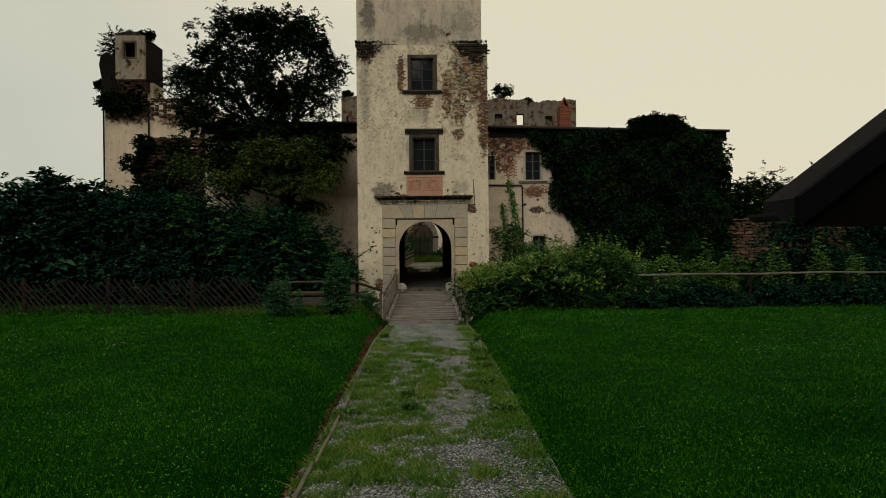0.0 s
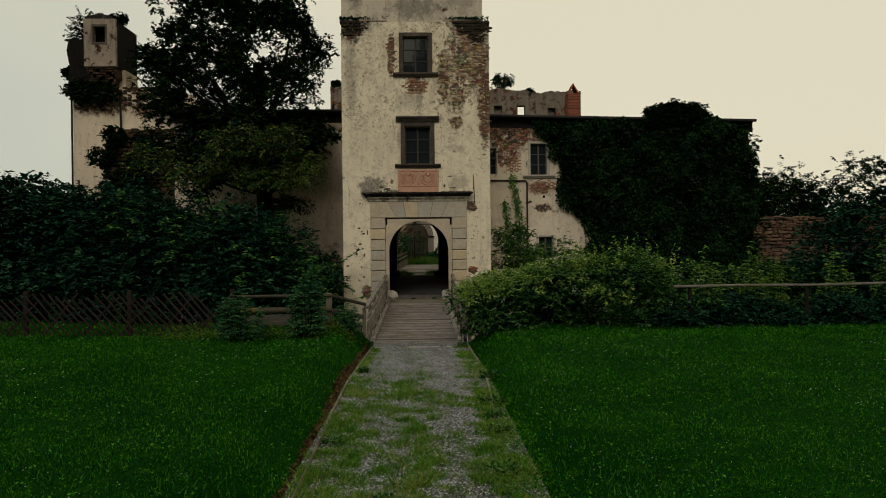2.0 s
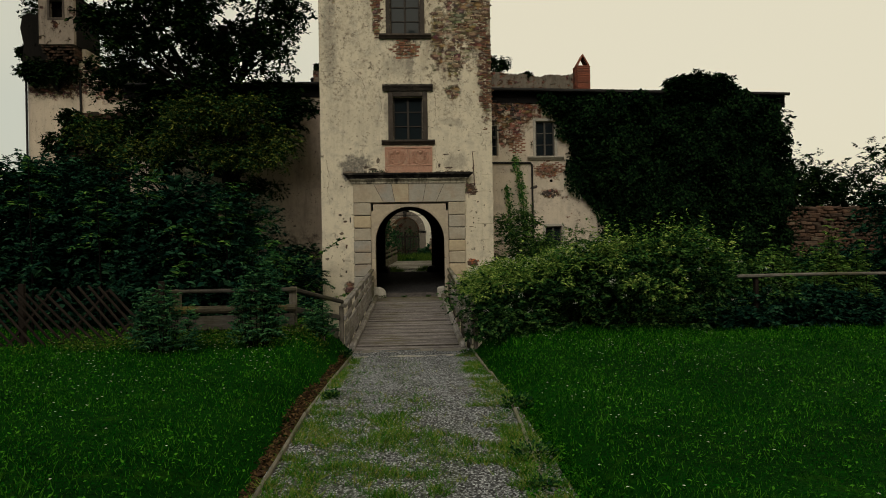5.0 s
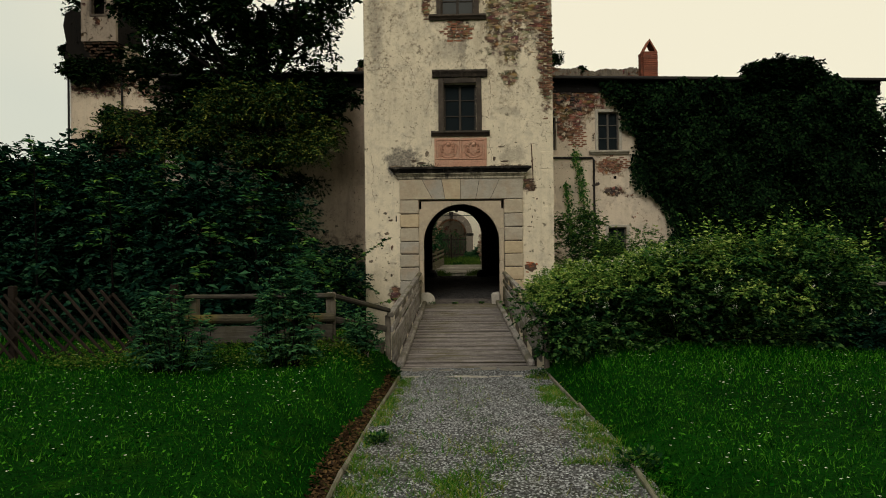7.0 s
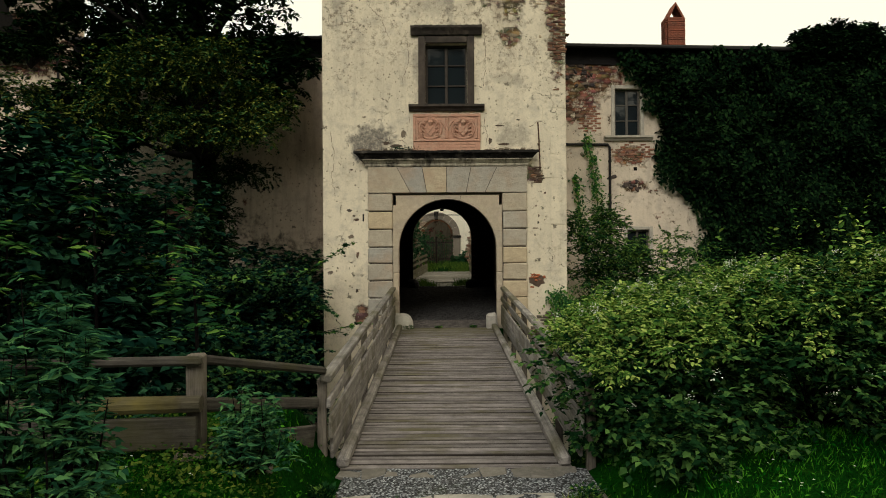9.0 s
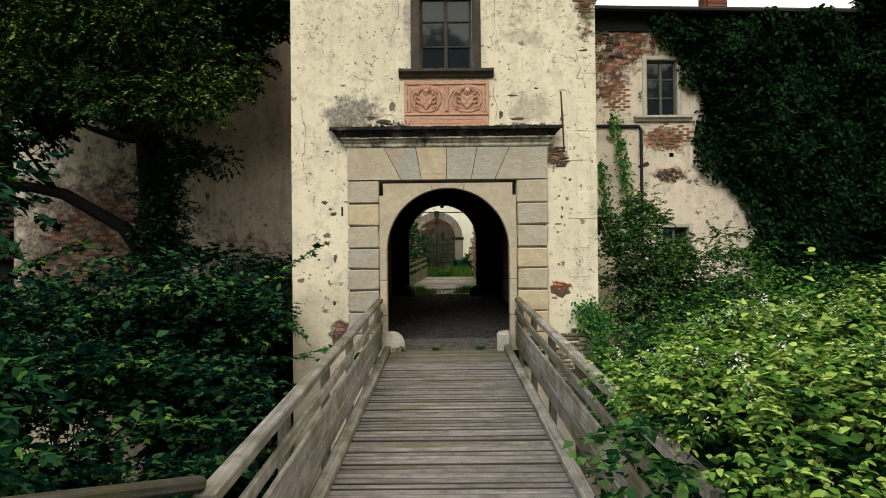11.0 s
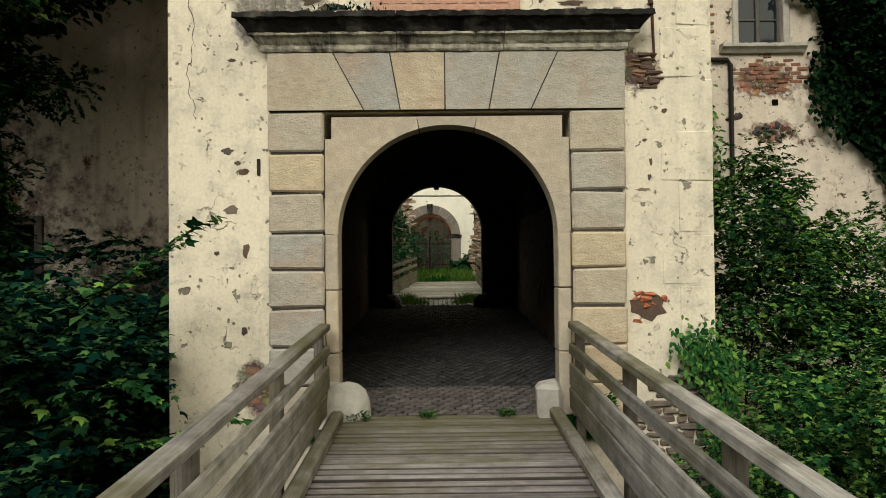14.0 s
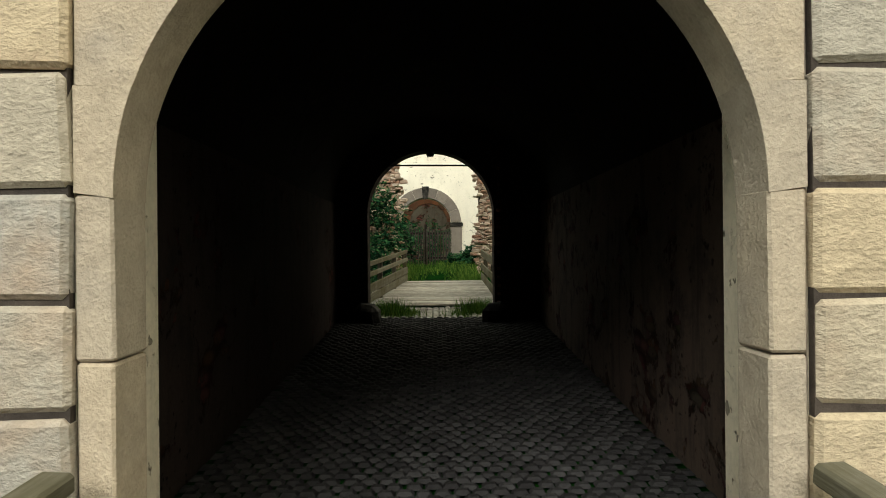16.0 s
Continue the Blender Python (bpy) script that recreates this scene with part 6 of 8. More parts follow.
# ---- fences ----
fence = thing("rail_fence", (-2.8, 21.2, 0.1), "grey rail fence of old logs and boards at the moat edge", "fence", "fences")
A, B = (-2.24, 21.2), (-4.5, 20.95)
for x, yv in (A, (-4.4, 21.0)):
    part("post", cbox(x - 0.065, x + 0.065, yv - 0.065, yv + 0.065, -0.3, 1.13, 0.015, 0.01, rl), POST, fence)
beam((A[0] + 0.08, A[1] - 0.1, 1.09), (B[0], B[1] - 0.1, 1.1), 0.08, 0.075, FENCE, fence, "top_rail", rl, 0.02)
part("log_rail", tube([(A[0] + 0.09, A[1] - 0.14, 0.74), (-3.2, 21.0, 0.73), (B[0], B[1] - 0.12, 0.75)], [0.07, 0.078, 0.07], 10), FENCE_MOSSY, fence)
beam((A[0] + 0.05, A[1] - 0.12, 0.5), (B[0], B[1] - 0.1, 0.48), 0.06, 0.27, FENCE, fence, "board", rl)
beam((A[0] - 0.03, A[1] - 0.02, 1.1), (-1.46, 22.95, 0.68), 0.085, 0.085, FENCE, fence, "sloping_rail", rl, 0.02)
beam((A[0] + 0.0, A[1] + 0.08, 0.68), (-1.52, 22.9, 0.34), 0.05, 0.12, FENCE, fence, "sloping_rail", rl, 0.02)
beam((A[0] + 0.05, A[1] + 0.1, 0.28), (-1.55, 22.8, 0.0), 0.04, 0.24, FENCE, fence, "low_board", rl, 0.015)
beam((A[0] - 0.12, A[1] - 0.2, 0.3), (-1.72, 21.4, 0.12), 0.07, 0.1, FENCE_WORN, fence, "foot_rail", rl, 0.02)
part("short_post", cbox(-1.8, -1.67, 21.36, 21.49, -0.5, 0.13, 0.012, 0.008, rl), POST, fence)
lattice = thing("lattice_fence", (-8.5, 20.4, 0.2), "dark diagonal lattice fence sagging before the thicket", "fence", "fences")
for i in range(66):
    x = -4.5 - i * 0.185
    lean = 0.9
    h = 1.02 + 0.08 * math.sin(i * 0.7)
    beam((x, 20.34, 0.18), (x - lean, 20.34, 0.18 + h), 0.02, 0.05, FENCE_OLD, lattice, "slat")
    if i % 5 == 0:
        beam((x - lean, 20.37, 0.18), (x, 20.37, 0.18 + h), 0.02, 0.05, FENCE_OLD, lattice, "slat")
for x in (-4.5, -7.0, -9.5, -12.0, -14.5, -17.0):
    part("post", cbox(x - 0.05, x + 0.05, 20.4, 20.5, -0.1, 1.32, 0.01), FENCE_OLD, lattice)
FENCE_POLE = wood_mat("grey_pole_wood", (0.26, 0.235, 0.2), (0.11, 0.095, 0.08), (0.09, 0.085, 0.03), "x")
fence_r = thing("rail_fence", (12, 22.6, 0.0), "long horizontal grey pole on low posts at the lawn edge", "fence", "fences")
for i in range(4):
    part("pole_rail", tube([(7.1 + i * 4.2, 22.2, 1.13), (9.2 + i * 4.2, 22.2, 1.15 + 0.02 * math.sin(i)), (11.3 + i * 4.2, 22.2, 1.13)], [0.04, 0.036, 0.034], 8), FENCE_POLE, fence_r)
for i in range(6):
    x = 7.6 + i * 3.3
    part("post", cbox(x - 0.045, x + 0.045, 22.25, 22.34, -0.1, 1.1, 0.012, 0.006, rl), FENCE_OLD, fence_r)

# ---- shelter roof by the start of the path ----
shelter = thing("shelter", (4.0, 4.6, 0.0), "small dark gabled shelter roof with a gutter", "shelter")
ridge = (4.3, 3.52)
part("gable_board", prism([(2.6, 2.26), (6.0, 2.26), ridge], 4.34, 4.37), BLACK, shelter)
for s in (-1, 1):
    e = (4.3 + s * 1.72, 2.26)
    part("barge_board", prism([(e[0], e[1]), (ridge[0], ridge[1] + 0.02), (ridge[0], ridge[1] + 0.22), (e[0], e[1] + 0.2)] if s < 0 else [(e[0], e[1]), (e[0], e[1] + 0.2), (ridge[0], ridge[1] + 0.22), (ridge[0], ridge[1] + 0.02)], 4.26, 4.33), SHELTER, shelter)
    part("roof_plane", prism([(e[0], e[1] + 0.1), (ridge[0], ridge[1] + 0.12), (ridge[0], ridge[1] + 0.21), (e[0], e[1] + 0.19)] if s < 0 else [(e[0], e[1] + 0.1), (e[0], e[1] + 0.19), (ridge[0], ridge[1] + 0.21), (ridge[0], ridge[1] + 0.12)], 4.335, 4.75), ROOF, shelter)
    hx = e[0] + s * 0.055
    part("gutter", ([(hx + 0.055 * math.cos(a), yy, 2.36 + 0.06 * math.sin(a)) for yy in (4.36, 4.76) for a in np.linspace(math.pi, 2 * math.pi, 9)],
                    [(i, i + 1, i + 10, i + 9) for i in range(8)] + [tuple(range(9)), tuple(range(17, 8, -1))]), PIPE, shelter)
for x in (3.75, 4.85):
    part("post", cbox(x - 0.06, x + 0.06, 4.48, 4.6, -0.1, 2.6, 0.012), FENCE_OLD, shelter)

# ---- trees and shrubs ----
def tree(name, root, trunk_top, lobes, clump_n, clump_r, twigs, leaves, size, material, label, seed, r0=0.35, shape=DIAMOND, droop=0.25, limbs=()):
    rng = np.random.default_rng(seed)
    C = inside(rng, clump_n, lobes)
    ob = thing(name, root, label, "tree")
    root, tt = np.array(root, float), np.array(trunk_top, float)
    pts = [tuple(root + (tt - root) * s + np.array([0.18 * math.sin(5 * s + seed), 0.15 * math.cos(4 * s), 0])) for s in np.linspace(0, 1, 9)]
    geos = [tube(pts, [r0 * (1.25 - 0.8 * s) for s in np.linspace(0, 1, 9)], 10)]
    for lm in limbs:
        geos.append(tube(lm[0], lm[1], 8))
    for c in C[:: max(1, clump_n // 14)]:
        s = float(np.clip((c[2] - root[2]) / (tt[2] - root[2]) * rng.uniform(0.6, 0.9), 0.6, 1.0))
        a = root + (tt - root) * s
        geos.append(branchwork(rng, a, [c], r0 * 0.42 * (1.15 - 0.6 * s)))
    part("trunk", join(*geos), BARK, ob, smooth=True)
    part("crown", clumps(rng, C, clump_r * rng.uniform(0.65, 1.35, clump_n), twigs, leaves, size, droop, shape), material, ob)
    return ob


crown_rng = np.random.default_rng(99)
CROWN = [(-12.2, 13.7, 0.55), (-10.2, 13.8, 1.05), (-8.5, 13.9, 1.1), (-6.7, 14.0, 1.05), (-5.6, 13.5, 0.75), (-5.8, 12.5, 0.9), (-7.5, 12.5, 1.15), (-9.2, 12.2, 1.2), (-11.1, 11.9, 1.2), (-4.9, 11.4, 0.75), (-6.3, 11.0, 1.05), (-8.2, 10.7, 1.2),
         (-10.6, 10.4, 1.25), (-12.2, 11.0, 0.8), (-5.0, 9.8, 0.6), (-7.3, 9.5, 1.2), (-9.8, 9.0, 1.5), (-12.0, 9.1, 1.0), (-5.7, 8.2, 1.2), (-4.4, 7.3, 0.75), (-7.8, 7.8, 1.5), (-10.6, 7.4, 1.4), (-5.8, 6.7, 0.95), (-7.9, 6.2, 1.2), (-10.2, 6.0, 1.2)]
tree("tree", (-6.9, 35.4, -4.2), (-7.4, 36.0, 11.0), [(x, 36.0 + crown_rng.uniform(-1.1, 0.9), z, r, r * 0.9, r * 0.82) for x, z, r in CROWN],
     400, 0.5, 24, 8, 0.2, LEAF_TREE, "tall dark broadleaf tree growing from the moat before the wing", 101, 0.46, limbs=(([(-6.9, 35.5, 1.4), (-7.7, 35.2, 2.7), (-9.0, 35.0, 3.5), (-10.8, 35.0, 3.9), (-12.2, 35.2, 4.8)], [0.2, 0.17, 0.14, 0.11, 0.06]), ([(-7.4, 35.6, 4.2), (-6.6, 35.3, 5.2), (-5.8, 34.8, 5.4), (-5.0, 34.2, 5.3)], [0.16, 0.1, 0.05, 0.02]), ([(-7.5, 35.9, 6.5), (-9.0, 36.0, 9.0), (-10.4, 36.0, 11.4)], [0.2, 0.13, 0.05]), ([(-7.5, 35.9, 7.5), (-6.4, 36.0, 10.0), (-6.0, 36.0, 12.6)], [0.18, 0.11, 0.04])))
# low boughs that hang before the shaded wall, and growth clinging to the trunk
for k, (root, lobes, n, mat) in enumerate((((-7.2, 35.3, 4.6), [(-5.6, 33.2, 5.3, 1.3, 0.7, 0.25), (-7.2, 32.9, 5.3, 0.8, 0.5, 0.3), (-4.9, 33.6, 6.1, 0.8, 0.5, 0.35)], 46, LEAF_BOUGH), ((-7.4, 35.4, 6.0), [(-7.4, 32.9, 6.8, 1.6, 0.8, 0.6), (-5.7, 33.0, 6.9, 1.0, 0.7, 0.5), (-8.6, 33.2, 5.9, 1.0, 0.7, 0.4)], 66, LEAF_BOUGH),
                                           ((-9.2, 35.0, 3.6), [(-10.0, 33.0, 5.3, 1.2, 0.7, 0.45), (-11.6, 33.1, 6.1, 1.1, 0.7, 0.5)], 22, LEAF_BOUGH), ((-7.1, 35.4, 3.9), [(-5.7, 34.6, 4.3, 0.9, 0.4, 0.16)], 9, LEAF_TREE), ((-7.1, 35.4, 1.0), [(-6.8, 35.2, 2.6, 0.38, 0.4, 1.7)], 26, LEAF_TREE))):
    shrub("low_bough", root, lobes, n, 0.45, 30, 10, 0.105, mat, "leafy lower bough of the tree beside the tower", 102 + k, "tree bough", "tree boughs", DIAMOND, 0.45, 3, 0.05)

for i, (x, yv, zt, rx) in enumerate(((-4.9, 23.6, 3.5, 1.7), (-7.4, 24.2, 4.1, 2.1), (-10.3, 24.4, 4.3, 2.3), (-13.4, 24.6, 5.1, 2.3), (-16.6, 24.8, 4.9, 2.4), (-20.0, 25.0, 4.6, 2.4), (-8.9, 25.8, 4.2, 2.0), (-12.0, 26.0, 4.6, 2.2))):
    shrub("elder_shrub", (x, yv, -0.6), [(x, yv, zt * 0.52, rx, 1.3, zt * 0.42), (x + 0.4, yv - 0.6, zt * 0.28, rx, 0.9, zt * 0.28), (x - 0.3, yv, zt * 0.8, rx * 0.6, 0.9, zt * 0.16)], 84, 0.55, 26, 13 if i < 3 else 9, 0.11 if i < 3 else 0.17, LEAF_ELDER,
          "tall dense green elder thicket behind the fence", 110 + i, "shrub", "thicket", DIAMOND, 0.3, 14, 0.03, 0.8, 44)
# young tops with pinnate leaves above the thicket
rng = np.random.default_rng(77)
for k, (x, yv, z0, z1) in enumerate(((-4.0, 22.9, 1.6, 3.3), (-5.6, 22.7, 2.0, 3.7), (-3.4, 23.4, 1.0, 2.7), (-2.9, 22.9, 0.5, 2.0), (-4.7, 22.5, 1.0, 2.5), (-6.7, 22.8, 1.4, 3.2), (-8.2, 22.9, 2.2, 3.9))):
    ob = thing("ash_sapling", (x, yv, -0.5), "young sapling with feathered light green leaves", "sapling", "saplings")
    n = 16
    s = np.linspace(0.25, 1, n)
    Bp = np.stack([np.full(n, x), np.full(n, yv), z0 + (z1 - z0) * s], 1)
    th = rng.uniform(0, 2 * np.pi, n)
    part("leaves", sprays(rng, Bp, np.stack([np.cos(th), np.sin(th), np.full(n, 0.45)], 1), np.full(n, 0.6), 19, 0.15, 0.5, LANCE, 1.3), LEAF_SAPLING, ob)
    part("stem", tube([(x, yv, -0.6), (x + 0.05, yv, 1.0), (x, yv, z1)], [0.03, 0.022, 0.006], 6), BARK, ob)


def weed(name, x, yv, w, h, seed, label, material=LEAF_YOUNG, size=0.1, n=26):
    rng = np.random.default_rng(seed)
    z0 = float(ground_z(x, yv)) - 0.03
    ob = thing(name, (x, yv, z0), label, "shrub", "young shrubs")
    r = w / 2 * np.sqrt(rng.uniform(0, 1, n))
    th = rng.uniform(0, 2 * np.pi, n)
    bx, by = x + r * np.cos(th), yv + r * np.sin(th) * 0.7
    hh = h * (1 - 0.45 * (r / (w / 2)) ** 2) * rng.uniform(0.7, 1.0, n)
    stems, B, D, L = [], [], [], []
    for i in range(n):
        top = (bx[i] + rng.uniform(-0.08, 0.08), by[i], z0 + hh[i])
        stems.append(tube([(x + (bx[i] - x) * 0.5, yv + (by[i] - yv) * 0.5, z0), (bx[i], by[i], z0 + hh[i] * 0.5), top], [0.01, 0.008, 0.003], 4, False))
        for s in np.linspace(0.12, 1.0, 15):
            B.append((bx[i], by[i], z0 + hh[i] * s))
            a = rng.uniform(0, 6.28)
            D.append((math.cos(a), math.sin(a), 0.5))
            L.append(0.2 * (1.15 - 0.5 * s))
    part("leaves", sprays(rng, np.array(B), np.array(D), np.array(L), 12, size * 0.85, 0.2, LANCE, 1.1), material, ob)
    part("stem", join(*stems), BARK, ob)


weed("leafy_shrub", -3.95, 19.1, 1.0, 1.3, 201, "young bluish-green leafy shrub in front of the fence")
weed("leafy_shrub", -2.5, 19.4, 0.72, 1.8, 202, "narrow bluish-green leafy shrub in front of the fence", LEAF_YOUNG, 0.115, 30)
weed("leafy_shrub", -1.78, 21.1, 0.55, 0.75, 203, "low leafy plant at the end of the bridge railing", n=14)
for k, x in enumerate((8.4, 9.6, 10.5, 12.2, 13.6, 15.0, 16.8, 18.6)):
    weed("leafy_shrub", x, 23.0, 0.75, 2.35 + 0.3 * math.sin(k * 2.1), 210 + k, "upright young light green shrub behind the pole fence", LEAF_SPROUT, 0.13, 18)

# flowering bramble hedge
HEDGE = [(1.95, 21.9, 0.35, 0.65, 0.7, 0.8), (1.7, 23.1, 0.5, 0.6, 1.1, 0.75), (2.2, 24.2, 0.45, 0.8, 0.9, 0.85), (2.3, 22.7, 0.45, 1.05, 1.2, 0.85), (3.5, 22.8, 0.6, 1.2, 1.3, 0.98), (4.8, 23.0, 0.78, 1.3, 1.3, 1.08), (6.2, 23.0, 0.85, 1.2, 1.3, 1.12), (7.3, 23.0, 0.6, 1.1, 1.2, 0.9), (2.6, 24.4, 0.5, 1.1, 1.2, 0.9), (4.4, 24.6, 0.62, 1.6, 1.3, 1.1)]
hedge = shrub("bramble_hedge", (4, 23, 0.0), HEDGE, 300, 0.34, 26, 8, 0.085, LEAF_BRAMBLE, "broad flowering bramble hedge with white blossom beside the bridge", 301, "hedge", "", BROAD, 0.3, 40, 0.015)
rng = np.random.default_rng(302)
C = inside(rng, 900, HEDGE)
surf = C[:, 2] > 0.75 + 0.25 * np.sin(C[:, 0] * 2.3)
C = C[surf]
C = C[(C[:, 2] > 1.3) | (C[:, 0] < 3.0)][:170] + np.array([0, 0, 0.1])
far_c = C[C[:, 0] > 2.8]


def hedge_top(x, y):
    z = np.zeros(len(x))
    for cx, cy, cz, rx, ry, rz in HEDGE:
        z = np.maximum(z, cz + rz * np.sqrt(np.clip(1 - ((x - cx) / rx) ** 2 - ((y - cy) / ry) ** 2, 0, 1)) * (((x - cx) / rx) ** 2 + ((y - cy) / ry) ** 2 < 1))
    return z


hx, hy = rng.uniform(1.3, 6.4, 380), rng.uniform(21.6, 25.6, 380)
hz = hedge_top(hx, hy)
C = np.stack([hx, hy, hz + 0.02], 1)[(hz > 0.7) & (rng.uniform(2.2, 6.6, 380) > hx)]
# Lighter leaf copies on top: the sky's light is in their colour.
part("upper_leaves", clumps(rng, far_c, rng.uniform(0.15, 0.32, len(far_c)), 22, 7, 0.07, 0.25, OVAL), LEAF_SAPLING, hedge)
part("young_leaves", clumps(rng, C, rng.uniform(0.14, 0.26, len(C)), 20, 7, 0.055, 0.2, OVAL), LEAF_TOP, hedge, "light green young leaves on top, skylight in their colour")
C = inside(rng, 160, [(l[0], l[1] - 0.1, l[2] + 0.12, l[3], l[4], l[5]) for l in HEDGE])
C = C[C[:, 2] > 0.45]
hx, hy = rng.uniform(1.4, 4.8, 190), rng.uniform(22.6, 25.7, 190)
hz = hedge_top(hx, hy)
near = np.stack([hx, hy, hz + rng.uniform(0.06, 0.2, 190)], 1)[hz > 0.6]
C = np.concatenate([C, near])
C = np.repeat(C, 20, 0) + rng.normal(0, 0.03, (len(C) * 20, 3))
part("blossom", leaf_cloud(C, rng.normal(0, 1, C.shape), np.array([0, -0.3, 1]) + rng.normal(0, 0.3, C.shape), np.full(len(C), 0.019) * rng.uniform(0.6, 1.3, len(C)), BROAD), PETAL, hedge, "small white blossom clusters")
n = 140
tx = 1.6 + 6.2 * rng.uniform(0, 1, n) ** 0.8
ty = rng.uniform(22.2, 24.3, n)
shoots = np.stack([tx, ty, hedge_top(tx, ty) - 0.05], 1)
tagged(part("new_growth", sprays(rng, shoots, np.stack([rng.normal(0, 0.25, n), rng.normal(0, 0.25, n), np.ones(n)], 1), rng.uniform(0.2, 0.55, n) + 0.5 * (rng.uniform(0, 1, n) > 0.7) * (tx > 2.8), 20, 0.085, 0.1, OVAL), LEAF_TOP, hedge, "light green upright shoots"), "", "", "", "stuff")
for k in range(4):
    x = 8.2 + k * 3.3
    shrub("low_hedge", (x, 22.9, 0.0), [(x, 22.3, 0.32, 1.9, 0.6, 0.42), (x + 1.2, 22.6, 0.3, 1.6, 0.7, 0.42)], 70, 0.3, 22, 7, 0.1, LEAF_ELDER, "low dark bramble hedge along the lawn edge", 310 + k, "hedge", "low hedge", BROAD, 0.3, 12, 0.012)

# moat shrubs on the right of the bridge
for k, (x, yv, zt, rx, sz) in enumerate(((4.5, 35.6, 3.3, 1.3, 0.13), (6.4, 35.8, 2.5, 1.7, 0.13), (4.2, 32.4, 0.9, 1.6, 0.13), (6.2, 32.5, 1.7, 1.8, 0.13), (8.8, 33.5, 1.9, 2.0, 0.15), (4.0, 29.0, -0.1, 1.5, 0.12), (6.4, 28.8, 0.9, 1.9, 0.13), (9.2, 30.0, 1.2, 2.2, 0.15), (12.5, 32.0, 1.5, 2.6, 0.17), (15.8, 34.0, 1.4, 2.6, 0.17), (3.4, 26.6, -0.4, 1.2, 0.11))):
    zb = -4.0
    shrub("moat_shrub", (x, yv, zb), [(x, yv, zt - 1.1, rx, 1.4, 1.1), (x + 0.3, yv - 0.3, zt - 2.6, rx * 1.1, 1.5, 1.4)], 74, 0.48, 30, 13 if x < 7 else 8, sz * (0.56 if x < 7 else 0.8), LEAF_MOAT, "green broadleaf shrub growing up from the moat", 330 + k, "shrub", "moat shrubs", BROAD, 0.4, 8, 0.02, 0.45, 30)
# maple growth on the left of the bridge
for k, (x, yv, zt, rx) in enumerate(((-5.0, 32.2, 1.9, 1.7), (-7.4, 32.6, 2.1, 1.9), (-4.3, 30.2, 0.4, 1.5), (-6.4, 29.6, 0.9, 1.9), (-9.4, 31.0, 1.6, 2.2), (-4.0, 27.4, -0.6, 1.4), (-6.2, 26.9, 0.0, 1.7), (-9.0, 28.0, 0.9, 2.2), (-12.5, 31.0, 1.4, 2.6), (-4.8, 35.2, 0.2, 1.4), (-6.6, 36.6, 1.2, 1.8), (-9.6, 36.2, 1.4, 2.2), (-5.6, 33.8, 1.4, 1.5), (-4.5, 34.9, 1.3, 1.1), (-5.4, 36.9, 2.2, 1.6))):
    shrub("maple_shrub", (x, yv, -4.2), [(x, yv, zt - 0.9, rx, 1.4, 0.9), (x + 0.2, yv - 0.2, zt - 2.3, rx * 0.75, 1.1, 0.8)], 28, 0.72, 26, 9, 0.12, LEAF_MAPLE, "dark bluish-green maple growth in the moat", 350 + k, "shrub", "maple growth", MAPLE if x > -8 else BROAD, 0.35, 7, 0.022, 0.14, 8)
rng = np.random.default_rng(370)
for x, yv, z, dx, dz in ((-3.7, 32.4, 1.4, 1.1, 0.7), (-3.7, 32.2, -0.1, 1.5, 0.35), (-3.9, 31.8, 0.6, 0.9, 0.1), (-5.2, 31.0, 1.3, 1.2, 0.25), (-6.4, 30.6, 1.2, 1.3, 0.3), (-5.6, 29.2, 0.4, 1.3, 0.1), (-7.6, 31.2, 1.9, 1.2, 0.35), (-4.6, 28.6, -0.4, 1.2, 0.15)):
    ob = thing("maple_branch", (x, yv, z), "maple branch reaching before the tower plaster", "branch", "maple growth")
    Bp = np.array([(x, yv, z)] * 9) + np.linspace(-0.2, 0.95, 9)[:, None] * np.array([dx, -0.2, dz])
    part("leaves", sprays(rng, Bp, np.array([(dx, rng.normal(0, 0.4), dz + rng.normal(0, 0.4)) for _ in range(9)]), np.full(9, 0.42), 11, 0.14, 0.2, MAPLE), LEAF_MOAT, ob)
    part("stem", tube([(x - 1.0, yv, z - 0.8), (x, yv, z), (x + dx, yv - 0.2, z + dz)], [0.02, 0.012, 0.005], 5), BARK, ob)


# ---- ivy ----
def ivy_edge(z):
    return np.interp(z, [1.0, 2.4, 3.3, 4.0, 5.0, 6.0, 7.0, 7.6, 8.3, 9.0], [8.9, 8.7, 8.4, 7.6, 7.15, 7.2, 6.85, 6.7, 5.9, 5.2])


def bulge(x, z):
    return 0.36 + 0.3 * np.sin(x * 1.3 + z * 0.5) * np.sin(z * 1.1 + 1) + 0.22 * np.sin(x * 2.6 + 2 + np.sin(z)) * np.sin(z * 2.1 + np.sin(x * 1.7)) + 0.1 * np.sin(x * 6.1) * np.sin(z * 5.3 + x)


ivy = thing("ivy", (12.5, WF, -3), "thick dark ivy covering the castle wing wall up to the eaves", "ivy")
rng = np.random.default_rng(401)
n = 62000
x, z = rng.uniform(5.0, 18.0, n), rng.uniform(-3.5, 10.0, n)
top = 8.85 - 0.023 * (x - 3.2) + 0.85 * np.exp(-((x - 13.4) / 1.55) ** 4) + 0.08 * np.sin(x * 5)
hang = 0.32 * np.sin(z * 2.3) + 0.2 * np.sin(z * 5.1 + 1) + rng.normal(0, 0.12, n)
right = 17.15 + 0.3 * np.sin(z * 1.2 + 1) + 0.12 * np.sin(z * 4) + np.where(z < 5, 0.25, 0)
keep = (x > ivy_edge(z) + hang * 0.6) & (z < top) & (x < right)
x, z = x[keep], z[keep]
